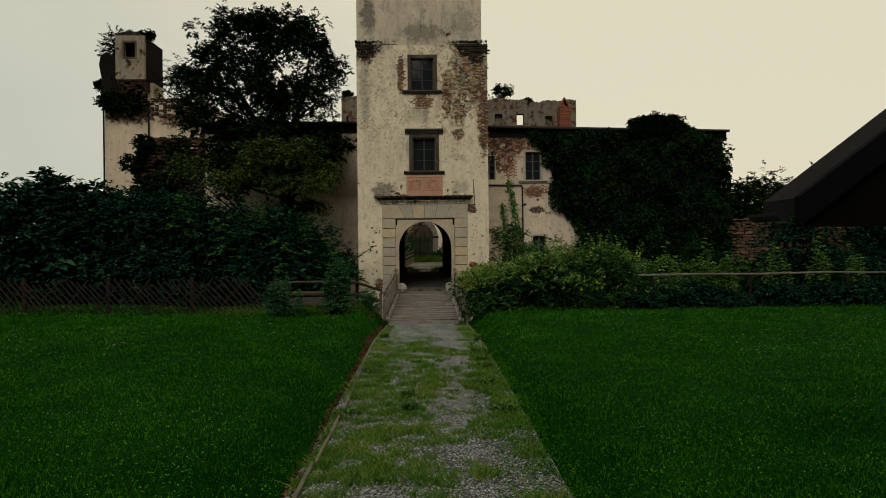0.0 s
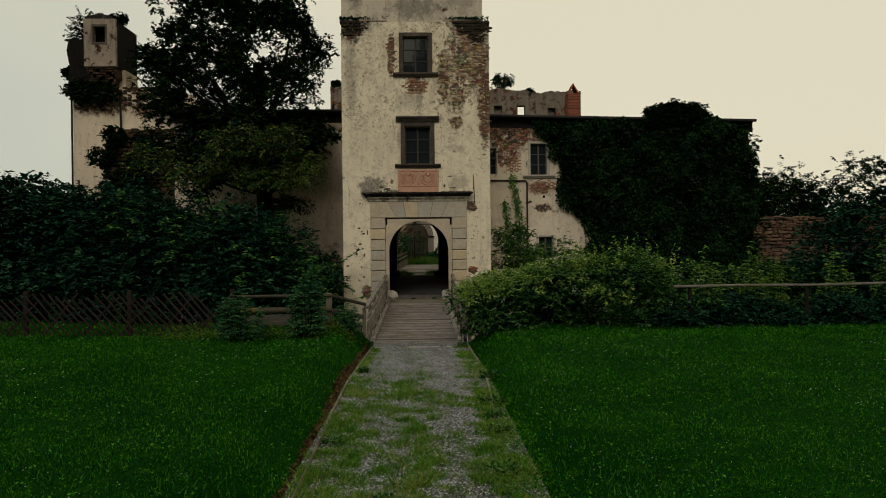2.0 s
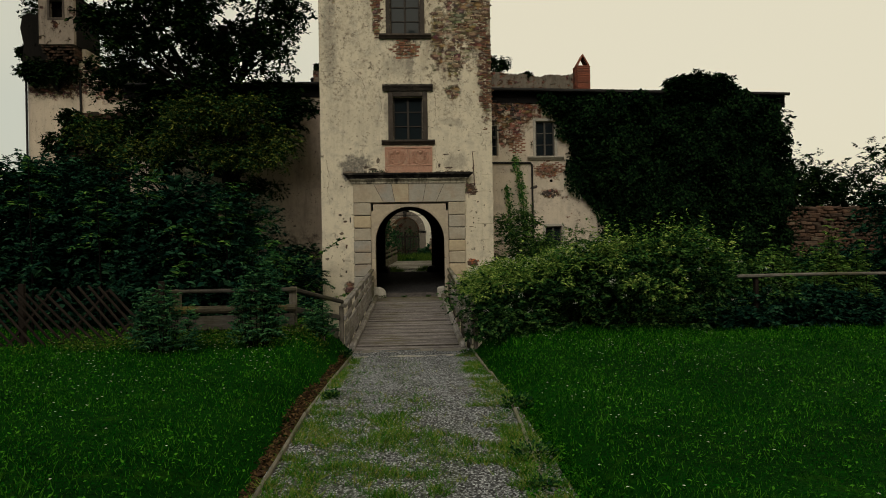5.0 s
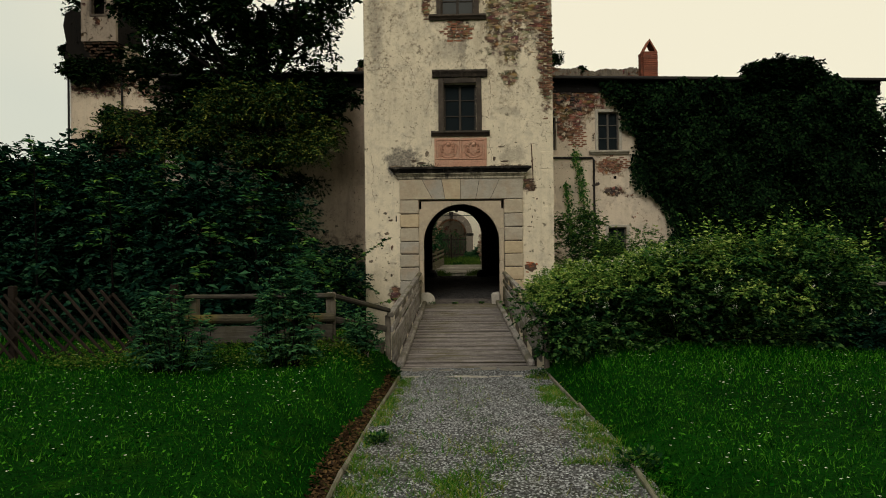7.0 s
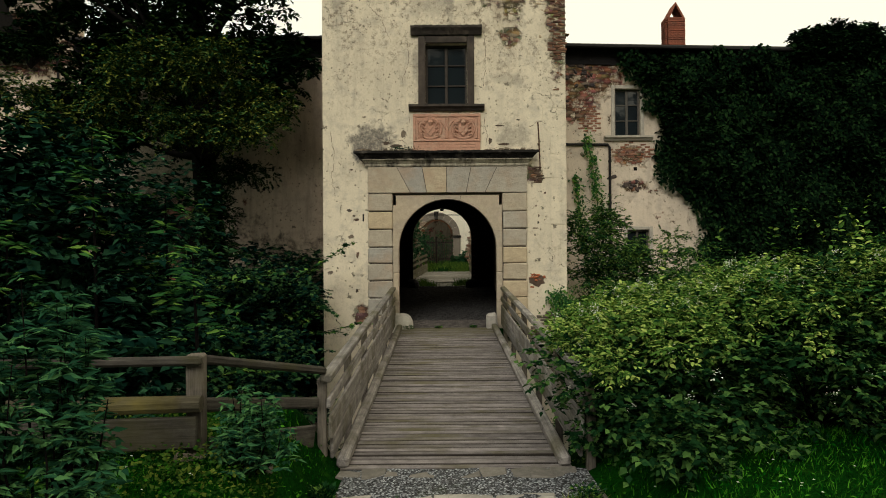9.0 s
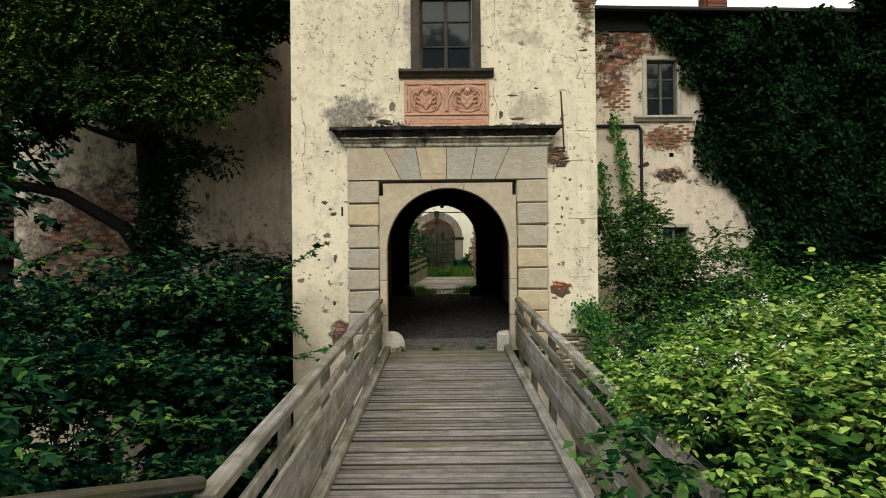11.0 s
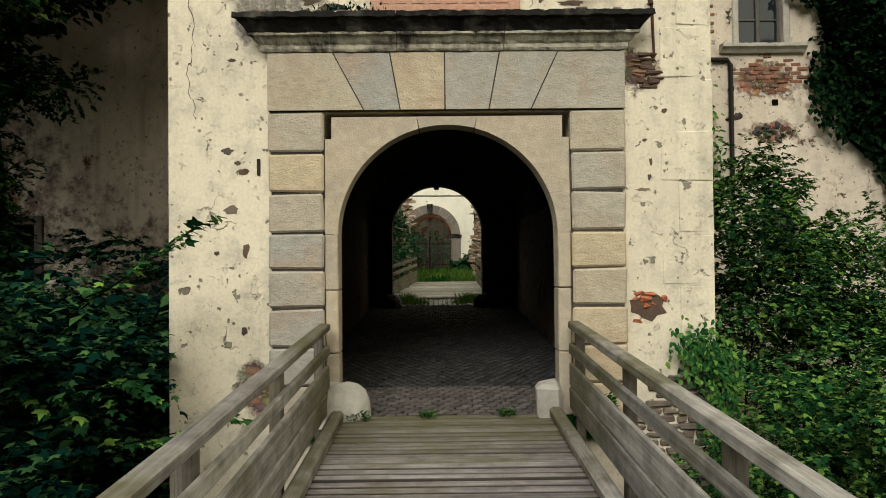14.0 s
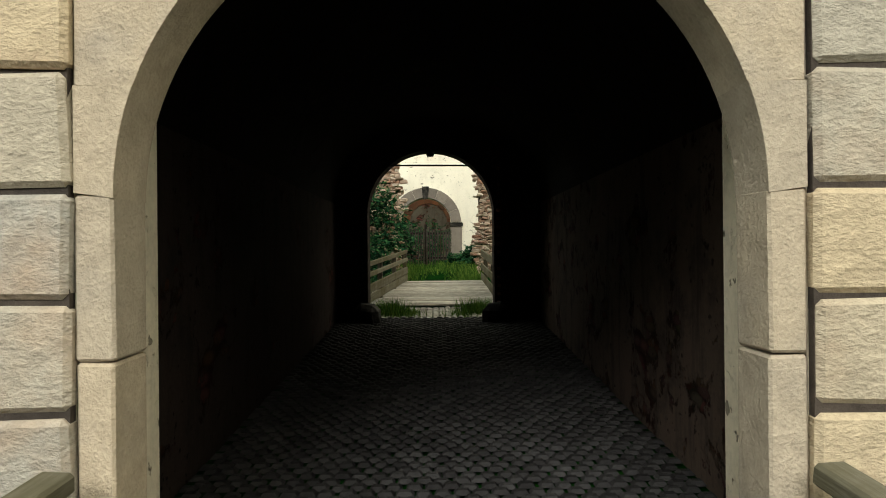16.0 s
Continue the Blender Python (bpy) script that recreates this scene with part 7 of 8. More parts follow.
edge_fade = np.clip((x - ivy_edge(z)) / 1.0, 0.15, 1)
P = np.stack([x, WF - 0.04 - np.abs(bulge(x, z)) * edge_fade - rng.exponential(0.05, len(x)), z], 1)
D = np.stack([rng.normal(0, 0.6, len(x)), rng.normal(-0.35, 0.2, len(x)), rng.normal(-0.8, 0.35, len(x))], 1)
N = np.stack([rng.normal(0, 0.4, len(x)), np.full(len(x), -1.0), rng.normal(0.45, 0.4, len(x))], 1)
IC = np.stack([rng.uniform(6.0, 17.5, 330), np.zeros(330), rng.uniform(-1.0, 8.2, 330)], 1)
IC = IC[IC[:, 0] > ivy_edge(IC[:, 2]) + 0.35]
IC[:, 1] = WF - 0.1 - np.abs(bulge(IC[:, 0], IC[:, 2])) * np.clip((IC[:, 0] - ivy_edge(IC[:, 2])) / 1.0, 0.15, 1)
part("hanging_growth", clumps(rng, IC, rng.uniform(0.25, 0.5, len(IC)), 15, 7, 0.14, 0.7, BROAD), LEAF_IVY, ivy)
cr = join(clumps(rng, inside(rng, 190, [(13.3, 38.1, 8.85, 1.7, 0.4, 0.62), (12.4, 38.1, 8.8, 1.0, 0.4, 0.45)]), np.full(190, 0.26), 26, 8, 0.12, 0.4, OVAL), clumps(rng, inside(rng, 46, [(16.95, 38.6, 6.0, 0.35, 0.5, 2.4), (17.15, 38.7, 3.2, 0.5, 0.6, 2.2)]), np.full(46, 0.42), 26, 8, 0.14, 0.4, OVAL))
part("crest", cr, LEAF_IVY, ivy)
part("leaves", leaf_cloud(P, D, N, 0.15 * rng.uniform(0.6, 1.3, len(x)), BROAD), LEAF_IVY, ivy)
# Near-black sheet added behind the leaves, for the dark between them.
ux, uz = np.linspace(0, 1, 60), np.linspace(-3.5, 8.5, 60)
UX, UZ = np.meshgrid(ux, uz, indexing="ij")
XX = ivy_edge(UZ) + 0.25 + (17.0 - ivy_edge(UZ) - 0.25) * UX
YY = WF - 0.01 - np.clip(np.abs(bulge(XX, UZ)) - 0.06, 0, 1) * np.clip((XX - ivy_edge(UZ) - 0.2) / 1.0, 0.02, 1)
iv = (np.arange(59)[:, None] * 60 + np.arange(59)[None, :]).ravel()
part("stem_mat", (np.stack([XX, YY, UZ], -1).reshape(-1, 3), np.stack([iv, iv + 60, iv + 61, iv + 1], 1)), BARK, ivy, "dark backing sheet behind the ivy leaves")


def ivy_patch(pts, spread, n, seed, label, size=0.11):
    rng = np.random.default_rng(seed)
    A = np.array(pts, float)
    k = rng.uniform(0, len(A) - 1, n)
    i = np.minimum(k.astype(int), len(A) - 2)
    P = A[i] + (A[i + 1] - A[i]) * (k - i)[:, None] + rng.normal(0, 1, (n, 3)) * np.array([spread, 0.05, spread])
    P[:, 1] -= np.abs(rng.normal(0, 0.06, n))
    ob = thing("ivy_strand", pts[-1], label, "ivy", "ivy strands")
    part("leaves", leaf_cloud(P, np.stack([rng.normal(0, 0.6, n), np.full(n, -0.4), rng.normal(-0.7, 0.4, n)], 1), np.stack([rng.normal(0, 0.4, n), np.full(n, -1.0), rng.normal(0.5, 0.4, n)], 1), size * rng.uniform(0.6, 1.3, n), OVAL), LEAF_SAPLING, ob)
    part("stem", tube([tuple(p) for p in A], 0.012, 5), BARK, ob)


ivy_patch([(4.75, WF - 0.06, 5.9), (4.95, WF - 0.08, 5.0), (5.1, WF - 0.1, 4.0), (5.2, WF - 0.1, 2.5)], 0.1, 420, 411, "green ivy strand climbing the wing wall by the pipe")
ivy_patch([(4.4, WF - 0.06, 4.6), (4.5, WF - 0.08, 3.6), (4.6, WF - 0.1, 2.0)], 0.1, 260, 412, "green ivy strand climbing the wing wall by the pipe")
ivy_patch([(2.85, TF - 0.08, 0.75), (3.15, TF - 0.12, 0.55), (3.2, TF - 0.15, -0.4), (3.1, TF - 0.2, -2.0)], 0.15, 1700, 413, "ivy clinging to the foot of the tower corner", 0.075)

# far trees over the rampart and small growth on the ruins
for k, (x, yv, zc, rx, rz) in enumerate(((24.5, 56, 5.2, 2.6, 2.4), (29.5, 57, 5.4, 3.0, 2.6), (35.5, 56, 5.8, 3.4, 3.2), (42, 55, 6.0, 3.6, 3.6), (33, 46, 3.0, 3.0, 2.6))):
    tree("far_tree", (x, yv, -0.5), (x, yv, zc), [(x, yv, zc, rx, 2.0, rz), (x + rx * 0.6, yv, zc - 1.0, rx * 0.7, 1.8, rz * 0.7)], 95, 0.9, 16, 7, 0.32, LEAF_TREE, "dark broadleaf tree behind the rampart wall", 500 + k, 0.2)
for k, (x, yv, z, r, lab) in enumerate(((-24.4, CY + 1, 18.5, 1.3, "small tree rooted on the ruined corner tower"), (-19.4, CY + 1, 15.4, 1.9, "small tree rooted on the ruined corner tower"), (-25.6, CY + 1, 15.3, 0.5, "small shrub rooted on the ruined corner tower"), (-18.2, CY - 1, 13.2, 1.2, "small tree rooted on the ruined corner tower"),
                                        (7.0, HY + 1, 16.2, 0.9, "small tree growing on the ruined wall top"), (-22.8, CY - 0.6, 13.5, 1.0, "dark growth hanging on the ruined corner tower"), (-24.2, CY - 0.6, 13.6, 0.9, "dark growth hanging on the ruined corner tower"), (-20.4, 49.9, 6.6, 1.1, "dark growth on the face of the ruined wall stub"), (-18.6, 49.9, 7.4, 1.3, "dark growth on the face of the ruined wall stub"), (-21.4, 50.0, 8.6, 0.8, "dark growth on the face of the ruined wall stub"), (-20.6, 50.2, 10.0, 0.7, "mossy growth on the top of the ruined wall stub"), (-18.2, 50.2, 9.6, 1.1, "mossy growth on the top of the ruined wall stub"), (-24.8, CY - 0.4, 13.8, 0.6, "dark growth hanging on the ruined corner tower"), (-22.0, CY + 0.4, 18.9, 0.7, "small shrub rooted on the ruined corner tower"), (9.3, HY + 0.4, 15.2, 0.4, "small shrub growing on the ruined wall top"), (-7.0, HY + 0.4, 16.0, 0.4, "small shrub growing on the ruined wall top"))):
    shrub("wall_sapling", (x, yv, z - r * 1.2), [(x, yv, z, r, r * 0.6, r * 0.8)], 22, r * 0.42, 13, 8, 0.2, LEAF_TREE, lab, 520 + k, "sapling", "growth on the ruins", DIAMOND, 0.2, 14, 0.035)
for x, yv, z in ((-2.9, TF - 0.02, 12.25), (2.3, TF - 0.02, 12.25), (-1.2, TF - 0.2, 4.7), (-20.3, 50.6, 9.7)):
    rng = np.random.default_rng(int(abs(x) * 100) + 3)
    n = 260
    sp = 0.5 if z > 9 else 0.22
    P = np.array([x, yv, z]) + rng.normal(0, 1, (n, 3)) * np.array([sp, 0.06, 0.03])
    P[:, 1] = np.minimum(P[:, 1], yv + 0.05)
    if z > 12:
        P[:, 0] = np.clip(P[:, 0], TL, TR - 0.05)
    tagged(part("wall_weeds", leaf_cloud(P, np.stack([rng.normal(0, 0.5, n), np.full(n, -0.5), rng.uniform(0.1, 1, n)], 1), rng.normal(0, 1, (n, 3)), (0.11 if z > 9 else 0.05) * rng.uniform(0.5, 1.2, n)), LEAF_ELDER, None, "moss and weeds sprouting on a masonry ledge"), "", "weeds", "ledge weeds")

# dark treeline behind the start of the walk
for k in range(9):
    x = -48 + k * 12
    tz = 18.5 + 3 * math.sin(k * 1.9)
    tree("park_tree", (x, -42 + 4 * math.sin(k * 2.3), -0.3), (x, -42 + 4 * math.sin(k * 2.3), tz), [(x, -42 + 4 * math.sin(k * 2.3), tz - 2 + 1.5 * math.sin(k * 1.7), 7.4, 4, 10.5), (x + 6, -43, tz * 0.5, 6.0, 4, 9.0), (x, -41, 3.5, 7.0, 2.5, 4.5)], 190, 2.6, 12, 5, 2.2, LEAF_TREE, "tall dark park tree at the far side of the lawn", 560 + k, 0.45)
for k, (x, yv, zt) in enumerate(((19.5, 40.0, 1.5), (23.5, 42.0, 1.9), (27.5, 41.0, 1.7), (31.5, 42.0, 2.1), (36.0, 42.0, 2.4))):
    shrub("elder_shrub", (x, yv, -4.0), [(x, yv, zt - 1.0, 2.6, 1.5, 1.0), (x + 1.5, yv, zt - 2.0, 2.4, 1.5, 1.4)], 46, 0.6, 20, 8, 0.22, LEAF_ELDER, "dense green elder thicket before the rampart", 570 + k, "shrub", "thicket", DIAMOND, 0.3, 8)
shrub("elder_shrub", (16.5, 29.5, -0.5), [(16.6, 29.5, 1.9, 1.5, 1.4, 2.0)], 56, 0.55, 22, 9, 0.17, LEAF_ELDER, "tall dense green elder thicket at the lawn edge", 119, "shrub", "thicket", DIAMOND, 0.3, 12)
shrub("elder_shrub", (20.5, 28.5, -0.5), [(20.5, 28.5, 1.9, 2.4, 1.6, 2.1)], 70, 0.6, 22, 9, 0.18, LEAF_ELDER, "tall dense green elder thicket at the lawn edge", 118, "shrub", "thicket", DIAMOND, 0.3, 14)
# creeping ground cover under the fence
rng = np.random.default_rng(590)
n = 20000
x, y = rng.uniform(-6.5, -1.55, n), rng.uniform(19.2, 22.2, n)
cover = np.sin(x * 2.7) * np.sin(y * 3.1) + 0.4 * np.sin(x * 6 + y * 5)
ok = cover + rng.normal(0, 0.5, n) > 0.0
x, y = x[ok], y[ok]
P = np.stack([x, y, ground_z(x, y) + rng.uniform(0.0, 0.16, len(x))], 1)
tagged(part("ground_cover", leaf_cloud(P, np.stack([rng.normal(0, 1, len(x)), rng.normal(-0.2, 1, len(x)), rng.uniform(0, 0.8, len(x))], 1), np.array([0, -0.2, 1]) + rng.normal(0, 0.35, (len(x), 3)), 0.042 * rng.uniform(0.5, 1.3, len(x)), BROAD), LEAF_COVER, None, "creeping green weeds and dead leaves at the fence foot"), "", "weeds", "", "stuff")

# courtyard plants
for k, (x, yv, z, r) in enumerate(((-2.5, 54.5, 2.6, 1.3), (-2.1, 52.8, 1.5, 0.9), (1.5, 58.0, 1.4, 0.7), (-1.8, 59.5, 2.2, 0.8), (0.9, 59.8, 1.4, 0.5), (-0.6, 65.0, 2.2, 1.2), (-2.4, 53.6, 3.6, 0.9))):
    shrub("court_shrub", (x, yv, z - r * 1.1), [(x, yv, z, r, r * 0.7, r)], 22, r * 0.4, 18, 8, 0.12, LEAF_YOUNG, "leafy green shrub in the castle courtyard", 540 + k, "shrub", "courtyard shrubs", BROAD, 0.3, 8, 0.02)

# ---- grass ----
def blades(rng, x, y, z, h, w, lean=0.45):
    n = len(x)
    th = rng.uniform(0, 2 * np.pi, n)
    lx, ly = lean * h * rng.normal(0, 1, n), lean * h * rng.normal(0, 1, n)
    c, s = np.cos(th) * w, np.sin(th) * w
    V = np.stack([np.stack([x - c, y - s, z], 1), np.stack([x + c, y + s, z], 1), np.stack([x + lx, y + ly, z + h], 1)], 1).reshape(-1, 3)
    return V, np.arange(3 * n, dtype=np.int32).reshape(-1, 3)


rng = np.random.default_rng(600)
n = 460000
u = rng.uniform(0, 1, n)
y = 4.5 + 19.0 * u ** 1.25
x = rng.uniform(-1, 1, n) * (6.0 + 0.75 * (y - 4.5))
ok = ((x < edge_x(y) - 0.02 - 0.13 * speckle(x * 0 + 3.0, y, 0.8, 90) - 0.14 * rng.uniform(0, 1, n)) | (x > 0.95 + 0.47 * step(11.5, 16.5, y) + 0.4 * (speckle(x, y, 0.35, 88) - 0.5) + 0.3 * (speckle(x, y, 0.13, 89) - 0.5))) & (y < 23.0)
x, y = x[ok], y[ok]
h = (0.03 + 0.045 * rng.uniform(0, 1, len(x))) * (0.55 + 0.9 * speckle(x, y, 0.5, 85) * (0.5 + speckle(x, y, 0.16, 86))) * (1 + 0.5 * (y > 19.8) * (np.abs(x) > 1.6))
ex = 60000
xe, ye = rng.uniform(0.75, 1.6, ex), rng.uniform(4.5, 16.5, ex)
keep = xe > 0.85 + 0.5 * step(11.0, 16.0, ye) + 0.55 * (speckle(xe, ye, 0.35, 88) - 0.5) + 0.35 * (speckle(xe, ye, 0.13, 89) - 0.5)
x, y = np.concatenate([x, xe[keep]]), np.concatenate([y, ye[keep]])
h = np.concatenate([h, rng.uniform(0.03, 0.1, int(keep.sum()))])
G = blades(rng, x, y, ground_z(x, y) - 0.01, h * 0.85, 0.0028 + 0.005 * (y / 22))
G2 = rng.uniform(0, 1, len(x)) < 0.2
x2, y2 = x[G2], y[G2]
lean = rng.uniform(0, 2 * np.pi, len(x2))
tagged(part("lawn_weeds", leaf_cloud(np.stack([x2, y2, ground_z(x2, y2) + rng.uniform(0.015, 0.07, len(x2))], 1), np.stack([np.cos(lean), np.sin(lean), rng.uniform(-0.1, 0.7, len(x2))], 1), np.array([0, 0, 1.0]) + rng.normal(0, 0.3, (len(x2), 3)), (0.018 + 0.022 * (y2 / 22)) * rng.uniform(0.6, 1.5, len(x2))), GRASS, None, "clover and plantain leaves among the lawn grass"), "", "weeds", "", "stuff")
tagged(part("lawn_grass", G, GRASS, None, "short dark green lawn grass blades"), "", "grass", "", "stuff")
n = 7500
x = rng.uniform(-10, 14, n)
y = 5 + 17.5 * rng.uniform(0, 1, n)
clump = np.sin(x * 0.8 + 1.2) * np.sin(y * 0.6) + 0.5 * np.sin(x * 2.1 + y)
ok = ((x < -1.8) | (x > 1.6)) & (clump + rng.normal(0, 0.4, n) > 0.25)
x, y = x[ok], y[ok]
P = np.repeat(np.stack([x, y, ground_z(x, y) + rng.uniform(0.05, 0.1, len(x))], 1), 5, 0)
th = np.tile(np.linspace(0, 2 * np.pi, 6)[:5], len(x))
tagged(part("clover_flowers", leaf_cloud(P, np.stack([np.cos(th), np.sin(th), np.full(len(th), 0.3)], 1), np.tile([0, 0, 1.0], (len(th), 1)), np.full(len(th), 0.008) + 0.007 * (P[:, 1] > 12)), PETAL, None, "scattered white clover flowers in the lawn"), "", "flowers", "", "stuff")

# grass and weeds in the path
n = 300000
x, y = rng.uniform(-1.2, 1.4, n), rng.uniform(4, 22, n)
wob = 0.5 * (speckle(x * 0, y, 1.1, 81) - 0.5)
m1 = 0.72 * np.exp(-((x - 0.05 - wob) / 0.33) ** 2) + 0.75 * np.exp(-((x + 0.85 - wob * 0.6) / 0.42) ** 2) + 0.6 * step(0.72, 1.2, x + wob * 0.7)
pat = 0.9 * speckle(x, y, 0.42, 82) + 0.7 * speckle(x, y, 0.16, 83) + 0.4 * speckle(x, y, 0.07, 84) - 1.0
ok = rng.uniform(0, 1, n) < np.clip((m1 + pat * 1.25 - 0.1) * 1.5, 0, 1) * (1 - step(13.5, 18.0, y) * (0.97 - 0.6 * step(0.9, 1.1, np.abs(x))))
x, y = x[ok], y[ok]
G = blades(rng, x, y, path_z(y) - 0.005, (0.015 + 0.05 * rng.uniform(0, 1, len(x))) * (0.5 + 1.3 * speckle(x, y, 0.16, 83)), 0.0068, 0.8)
tagged(part("path_grass", G, GRASS_PATH, None, "yellowish grass tufts growing through the gravel"), "", "grass", "", "stuff")
n = 24000
y = 6 + 16.2 * rng.uniform(0, 1, n)
x = rng.uniform(-1.2, 1.4, n)
s = rng.uniform(0.005, 0.014, n)
oct_v = np.array([(1, 0, 0), (0, 1, 0), (-1, 0, 0), (0, -1, 0), (0, 0, 0.8), (0, 0, -0.4)])
V = np.stack([x, y, path_z(y) + 0.008], 1)[:, None] + s[:, None, None] * (oct_v[None] * rng.uniform(0.6, 1.3, (n, 1, 3)) + rng.normal(0, 0.15, (n, 6, 3)))
fo = np.array([(0, 1, 4), (1, 2, 4), (2, 3, 4), (3, 0, 4)])
tagged(part("gravel", (V.reshape(-1, 3), (np.arange(n)[:, None, None] * 6 + fo[None]).reshape(-1, 3).astype(np.int32)), GRAVEL, None, "loose grey gravel stones on the path"), "", "gravel", "", "stuff")
for k, (x, yv, w, h) in enumerate(((-0.15, 9.3, 0.28, 0.2), (-0.2, 10.2, 0.26, 0.16), (-1.0, 17.0, 0.3, 0.2), (-0.95, 12.2, 0.4, 0.16), (-1.0, 9.0, 0.5, 0.2), (1.05, 11.0, 0.5, 0.2), (1.15, 9.2, 0.5, 0.22), (1.2, 12.6, 0.45, 0.2), (1.25, 14.2, 0.55, 0.26), (1.4, 16.2, 0.5, 0.3), (1.2, 13.4, 0.3, 0.16), (-1.3, 21.9, 0.3, 0.35), (1.25, 22.0, 0.4, 0.25), (-1.05, 33.1, 0.35, 0.16), (-0.25, 33.2, 0.25, 0.1), (0.65, 33.2, 0.25, 0.12), (1.75, 33.1, 0.3, 0.5))):
    rng2 = np.random.default_rng(700 + k)
    n = 240
    r = w / 2 * np.sqrt(rng2.uniform(0, 1, n))
    th = rng2.uniform(0, 6.28, n)
    zb = deck_z(yv) if yv > 22.3 else float(path_z(yv))
    r = r * 0.75
    P = np.stack([x + r * np.cos(th), yv + r * np.sin(th), zb + h * 0.5 * rng2.uniform(0, 1, n)], 1)
    tuft = thing("path_weed", (x, yv, zb), "leafy weed tuft growing beside the path", "weed", "path weeds")
    part("leaves", leaf_cloud(P, np.stack([np.cos(th), np.sin(th), rng2.uniform(0.2, 1.4, n)], 1), np.array([0, 0, 1]) + rng2.normal(0, 0.4, (n, 3)), (0.022 + h * 0.11) * rng2.uniform(0.5, 1.2, n)), LEAF_MOAT, tuft)
for k, (x, yv, sx, hh, n) in enumerate(((-1.05, 45.2, 0.17, 0.42, 700), (-0.7, 45.0, 0.18, 0.25, 350), (0.85, 45.4, 0.2, 0.4, 700), (0.5, 45.0, 0.15, 0.22, 250), (-1.35, 53.5, 0.3, 0.45, 900), (-1.2, 57.0, 0.4, 0.4, 1100), (1.0, 53.5, 0.3, 0.3, 800), (1.1, 57.0, 0.4, 0.45, 1300), (0.4, 59.5, 0.3, 0.3, 700), (-0.3, 58.0, 0.5, 0.12, 900))):
    rng2 = np.random.default_rng(720 + k)
    gxx, gyy = x + rng2.normal(0, sx, n), yv + rng2.normal(0, 0.2 if yv < 50 else 0.9, n)
    tagged(part("tall_grass", blades(rng2, gxx, gyy, ground_z(gxx, gyy), rng2.uniform(0.3, 1.0, n) * hh, 0.012, 0.35), COURT_GRASS, None, "tuft of tall bright green grass by the inner bridge"), "", "grass", "courtyard grass")

# pale stone setts between the passage and the inner bridge
rng2 = np.random.default_rng(735)
setts = [cbox(x + rng2.uniform(-0.01, 0.01), x + 0.12, yv, yv + 0.1, 0.3, 0.5 + (yv - 44.5) * 0.06 + rng2.uniform(-0.01, 0.012), 0.02, 0.01, rng2) for yv in np.arange(44.52, 46.1, 0.115) for x in np.arange(-1.35, 1.1, 0.135)]
setting("paving_inner", join(*setts), PALE_STONE, "pale worn stone setts before the inner bridge", "paving")

# dark field stones laid bare in the wing plaster
rng = np.random.default_rng(790)
for cx, cz, sx, sz, n in ((4.3, 8.1, 0.9, 0.55, 40), (3.7, 7.2, 0.4, 0.4, 14), (6.35, 4.25, 0.3, 0.14, 11), (5.6, 4.5, 0.2, 0.1, 4)):
    for i in range(n):
        x, z = cx + rng.normal(0, 1) * sx * 0.6, cz + rng.normal(0, 1) * sz * 0.6
        w, h = rng.uniform(0.04, 0.12), rng.uniform(0.035, 0.075)
        if x > TR + 0.25 and not (5.6 < x < 6.8 and 5.7 < z < 7.7):
            part("field_stone", cbox(x - w, x + w, WF - 0.025 - rng.uniform(0, 0.02), WF + 0.08, z - h, z + h, 0.03, 0.03, rng), FIELD, bpy.data.objects["wall_wing_right"])

# ---- pieces last: cobbles and bare bricks ----
rng = np.random.default_rng(800)
cob = to_mesh("cobble", cbox(-0.068, 0.068, -0.05, 0.05, -0.05, 0.0, 0.02, 0.008, rng))
cob.materials.append(COBBLE_LIT)
rest, k = [], 0
flo = bpy.data.objects["floor"]
for j in range(95):
    yy = 33.42 + j * 0.116
    for i in range(-14, 15):
        x = i * 0.142 + (0.07 if j % 2 else 0)
        if abs(x) > 1.95 or (yy < 34.2 and abs(x) > 1.2):
            continue
        z = floor_z(yy) + rng.uniform(-0.008, 0.006)
        # cobbles at the mouth get the lit colour, the rest the shaded one
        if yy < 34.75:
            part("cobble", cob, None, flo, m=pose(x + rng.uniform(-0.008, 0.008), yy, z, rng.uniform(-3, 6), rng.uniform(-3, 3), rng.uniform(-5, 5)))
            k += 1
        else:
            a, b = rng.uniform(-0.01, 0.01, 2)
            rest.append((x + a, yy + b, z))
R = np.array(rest)
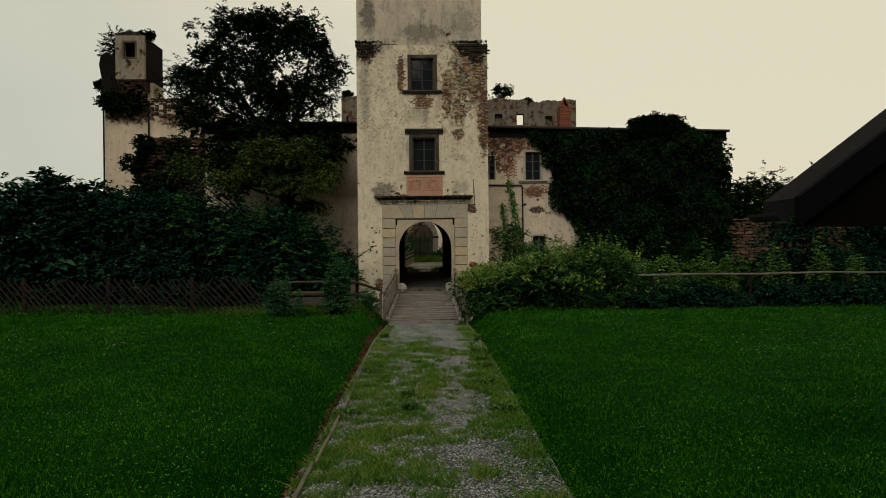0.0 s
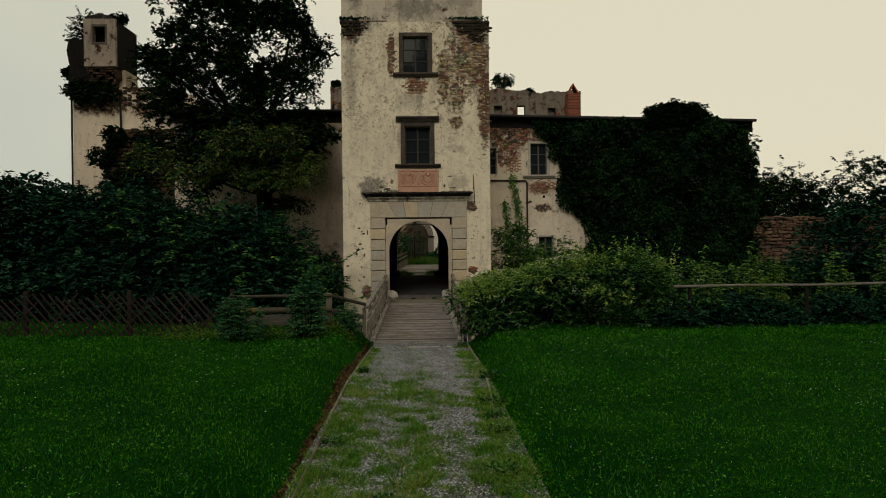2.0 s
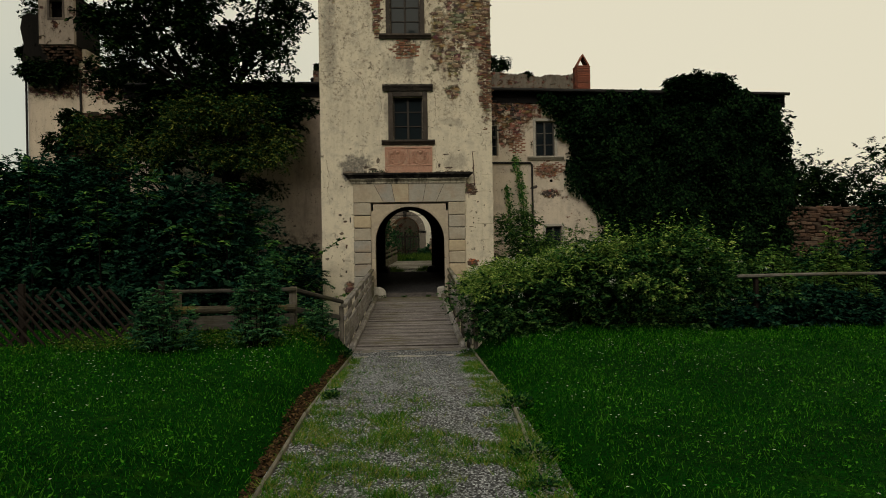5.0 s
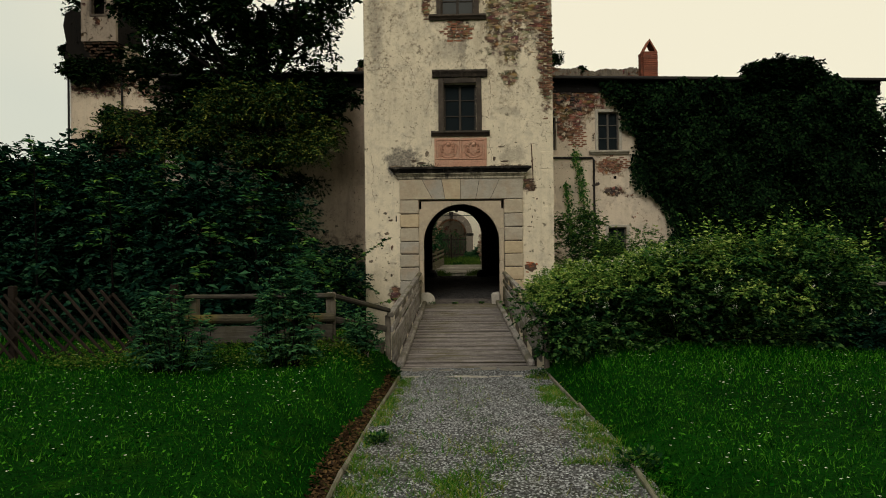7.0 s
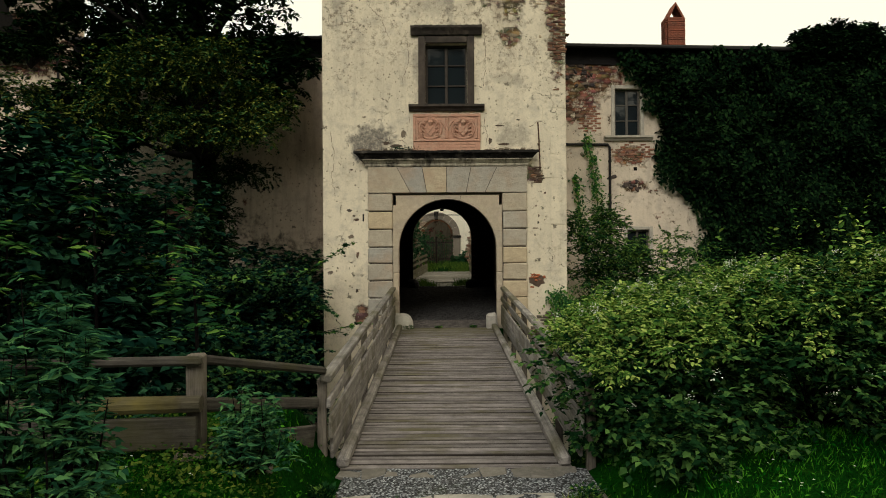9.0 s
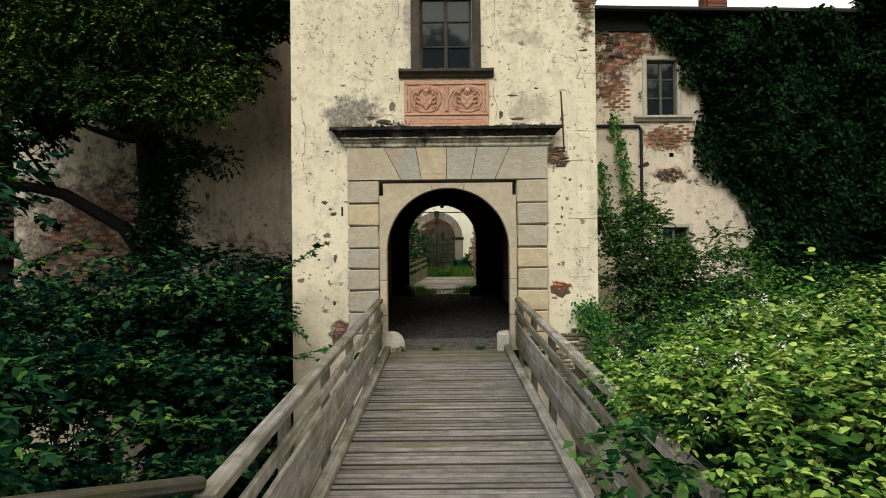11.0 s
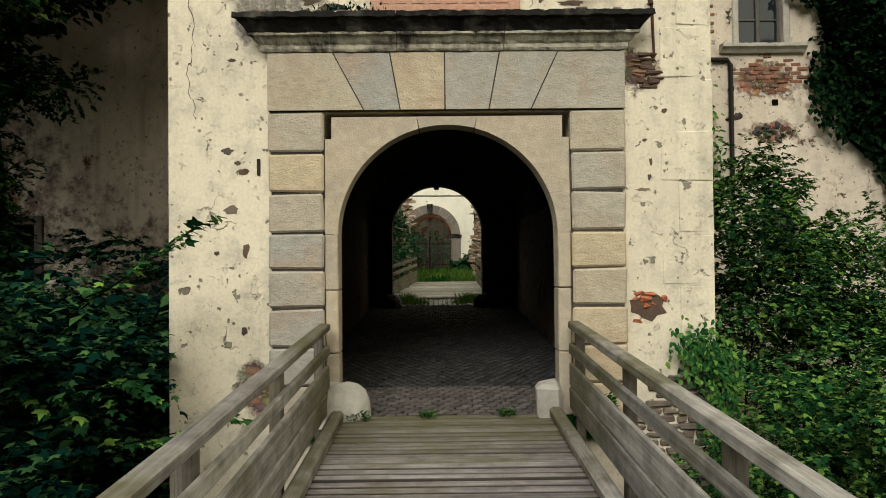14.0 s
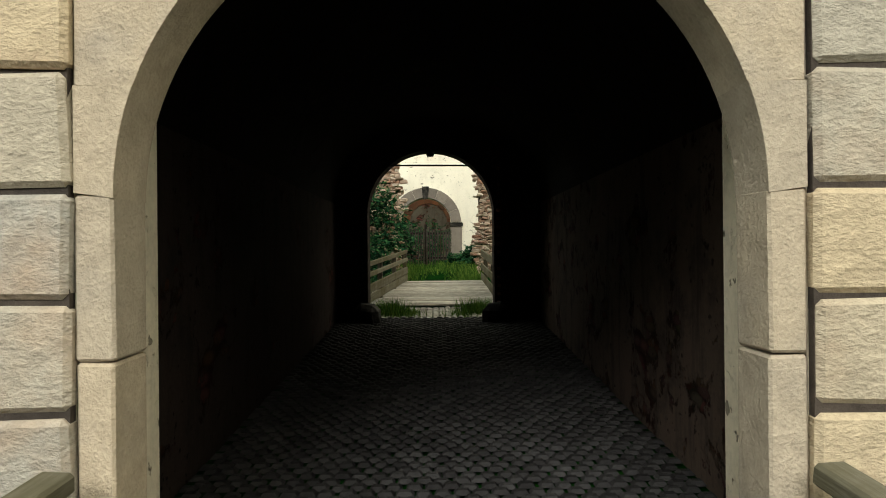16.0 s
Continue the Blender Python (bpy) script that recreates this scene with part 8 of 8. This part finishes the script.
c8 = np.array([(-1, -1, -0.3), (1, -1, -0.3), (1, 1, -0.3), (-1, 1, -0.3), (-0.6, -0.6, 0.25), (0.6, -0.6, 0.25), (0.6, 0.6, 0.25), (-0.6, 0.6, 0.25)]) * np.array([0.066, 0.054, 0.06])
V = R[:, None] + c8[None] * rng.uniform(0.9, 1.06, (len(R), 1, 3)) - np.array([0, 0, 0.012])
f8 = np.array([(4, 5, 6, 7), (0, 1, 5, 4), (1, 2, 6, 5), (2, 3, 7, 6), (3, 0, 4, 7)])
tagged(part("cobbles", (V.reshape(-1, 3), (np.arange(len(R))[:, None, None] * 8 + f8[None]).reshape(-1, 4).astype(np.int32)), COBBLE_SHADED, flo), "", "", "", "stuff")
TW, WW = bpy.data.objects["wall_tower_front"], bpy.data.objects["wall_wing_right"]
brickwork(TW, -0.05, 9.35, 0.5, 0.4, TF + 0.022, 901)
brickwork(TW, 2.95, 8.6, 0.22, 1.5, TF + 0.025, 902, DARK_BRICK, 60)
brickwork(TW, 2.75, 10.6, 0.35, 1.1, TF + 0.032, 903, DARK_BRICK, 30)
brickwork(TW, -1.12, 10.6, 0.16, 0.9, TF + 0.028, 904, DARK_BRICK, 30)
brickwork(TW, -2.3, 0.42, 0.1, 0.16, TF + 0.036, 909, BRICK, 3)
rng = np.random.default_rng(910)
for j in range(17):
    z, x = -1.2 + j * 0.095, 2.2 + 0.3 * max(0.0, (j - 11) / 5) + rng.uniform(-0.1, 0.1)
    while x < 3.0:
        w = rng.uniform(0.12, 0.32)
        part("foot_stone", cbox(x, min(x + w, 3.16), TF - 0.02 - rng.uniform(0, 0.04), TF + 0.1, z, z + rng.uniform(0.06, 0.088), 0.015, 0.012, rng), LEDGE, TW)
        x += w + 0.015
brickwork(WW, 6.3, 5.35, 0.75, 0.36, WF + 0.022, 906)
brickwork(WW, 4.9, 6.5, 0.35, 0.5, WF + 0.026, 907, BRICK, 30)
brickwork(bpy.data.objects["wall_passage_end"], FC + FR + 0.09, 2.0, 0.05, 1.5, 43.985, 908, BRICK, 60, 0.05)
